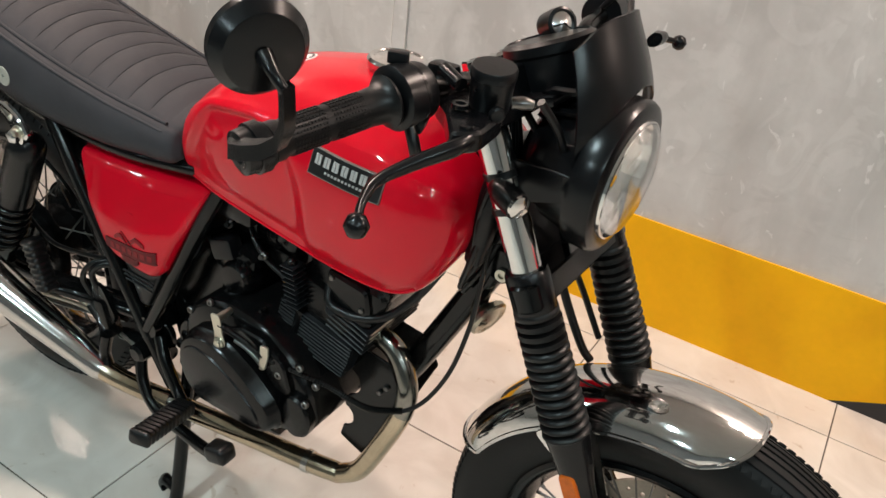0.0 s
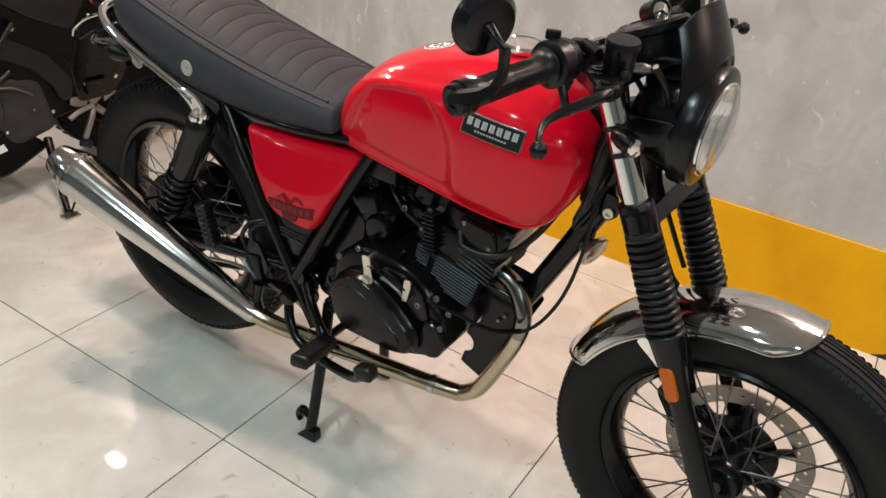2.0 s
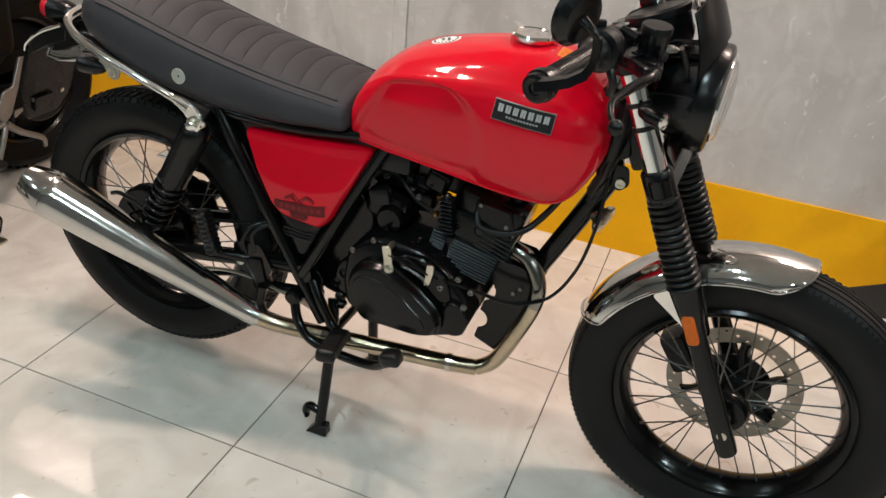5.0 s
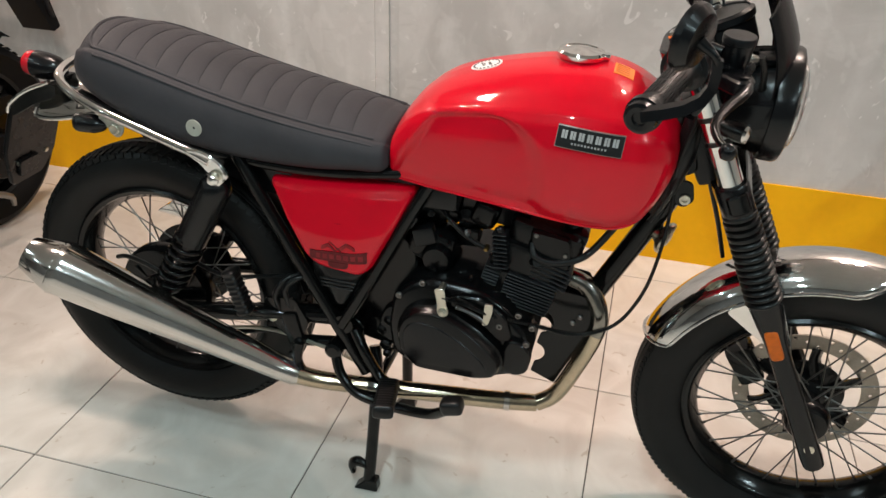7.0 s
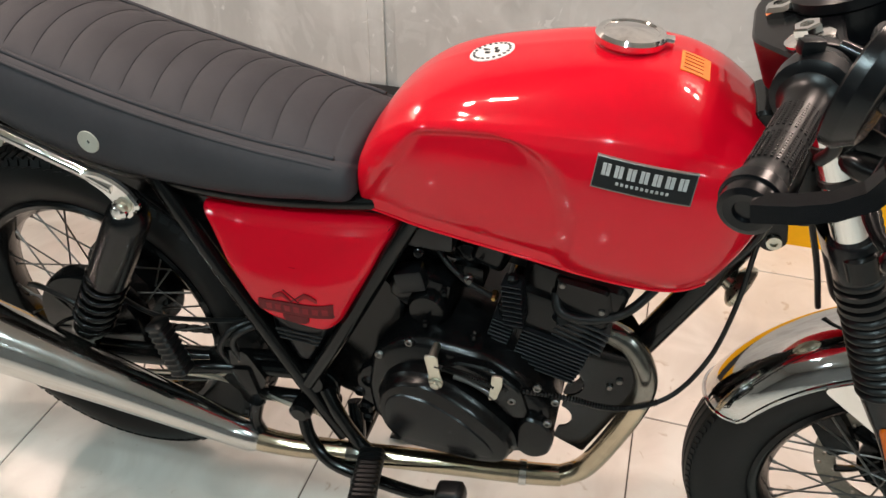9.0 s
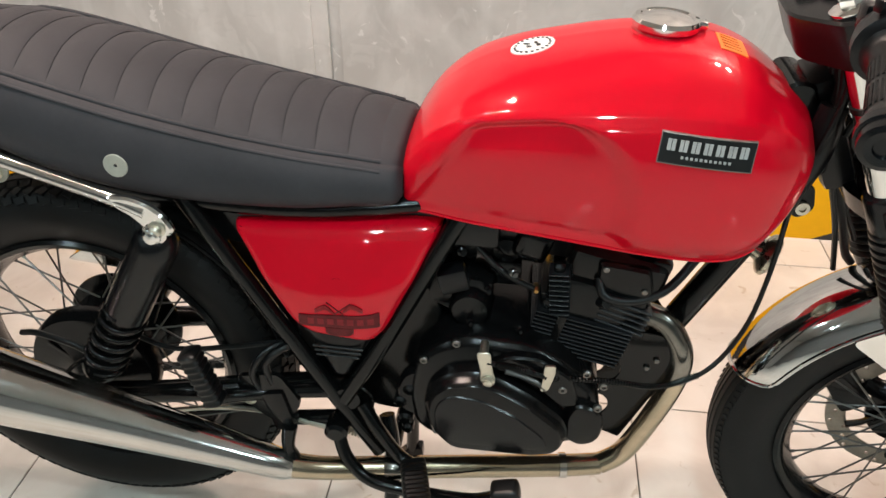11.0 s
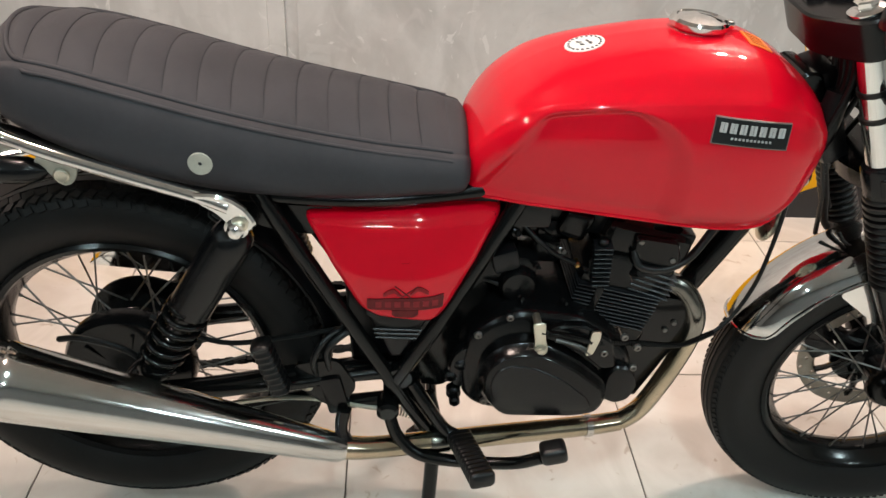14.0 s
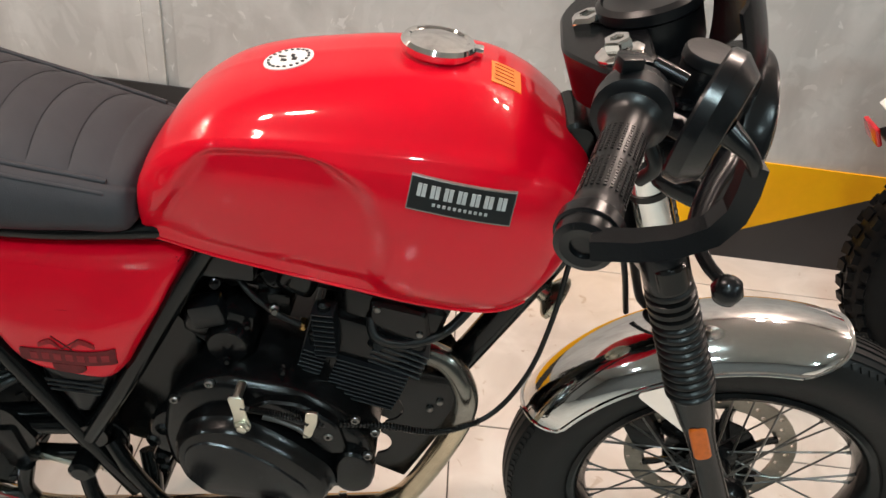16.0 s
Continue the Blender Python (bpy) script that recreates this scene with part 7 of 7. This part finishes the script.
part("crank_block", slab(rounded([Vector(p) for p in ((0.45, 0.30), (0.82, 0.28), (0.88, 0.45), (0.80, 0.70), (0.62, 0.70), (0.45, 0.48))], 0.03), [(0.01, 0), (0, 0.01), (0, 0.22), (0.01, 0.23)], lambda u, v, h: V(u, -0.115 + h, v)), ENGINE, tr, "", 35)
for side in (-1, 1):
    bar("swingarm", [(0.0, side * 0.10, 0.335), (0.25, side * 0.10, 0.37), (0.48, side * 0.09, 0.42)], 0.018, BLACK, tr)
    bar("fork_leg", [(1.36, side * 0.09, 0.345), (1.05, side * 0.09, 1.0)], 0.024, BLACK, tr, steps=1)
    bar("frame_tube", [(0.30, side * 0.09, 0.74), (0.46, side * 0.10, 0.45), (0.82, side * 0.10, 0.30), (1.02, side * 0.03, 0.80)], 0.014, BLACK, tr)
bar("handlebar", [(0.95, -0.38, 1.12), (1.04, -0.1, 1.07), (1.04, 0.1, 1.07), (0.95, 0.38, 1.12)], 0.011, BLACK, tr)
bar("side_stand", [(0.48, 0.12, 0.36), (0.50, 0.22, 0.16), (0.51, 0.29, 0.008)], 0.011, BLACK, tr)

# ---- floor tiles ----
def tile_mesh(w, d):
    bm = bmesh.new()
    o = rounded([Vector((-w / 2, -d / 2)), Vector((w / 2, -d / 2)), Vector((w / 2, d / 2)), Vector((-w / 2, d / 2))], 0.001, 1)
    skin(bm, [[V(p.x, p.y, -0.006) for p in o], [V(p.x, p.y, -0.0012) for p in o], [V(p.x, p.y, 0.0) for p in inset(o, 0.0012)]])
    bmesh.ops.recalc_face_normals(bm, faces=bm.faces)
    me = bpy.data.meshes.new("floor_tile")
    bm.to_mesh(me)
    bm.free()
    me.materials.append(TILE)
    return me


JOINT = 0.0028
whole = tile_mesh(TILE_W - JOINT, TILE_W - JOINT)
LAST = Y1 - (TILE_Y + 2 * TILE_W)
short = tile_mesh(TILE_W - JOINT, LAST - JOINT)
for i in range(-9, 9):
    for j in range(-7, 3):
        edge = j == 2
        ob = new("floor_tile", short if edge else whole)
        ob.parent = floor
        ob.location = (TILE_X + (i + 0.5) * TILE_W, TILE_Y + j * TILE_W + (LAST if edge else TILE_W) / 2, 0)
        if not edge:
            ob.rotation_euler = (0, 0, random.choice((0, 1, 2, 3)) * math.pi / 2)
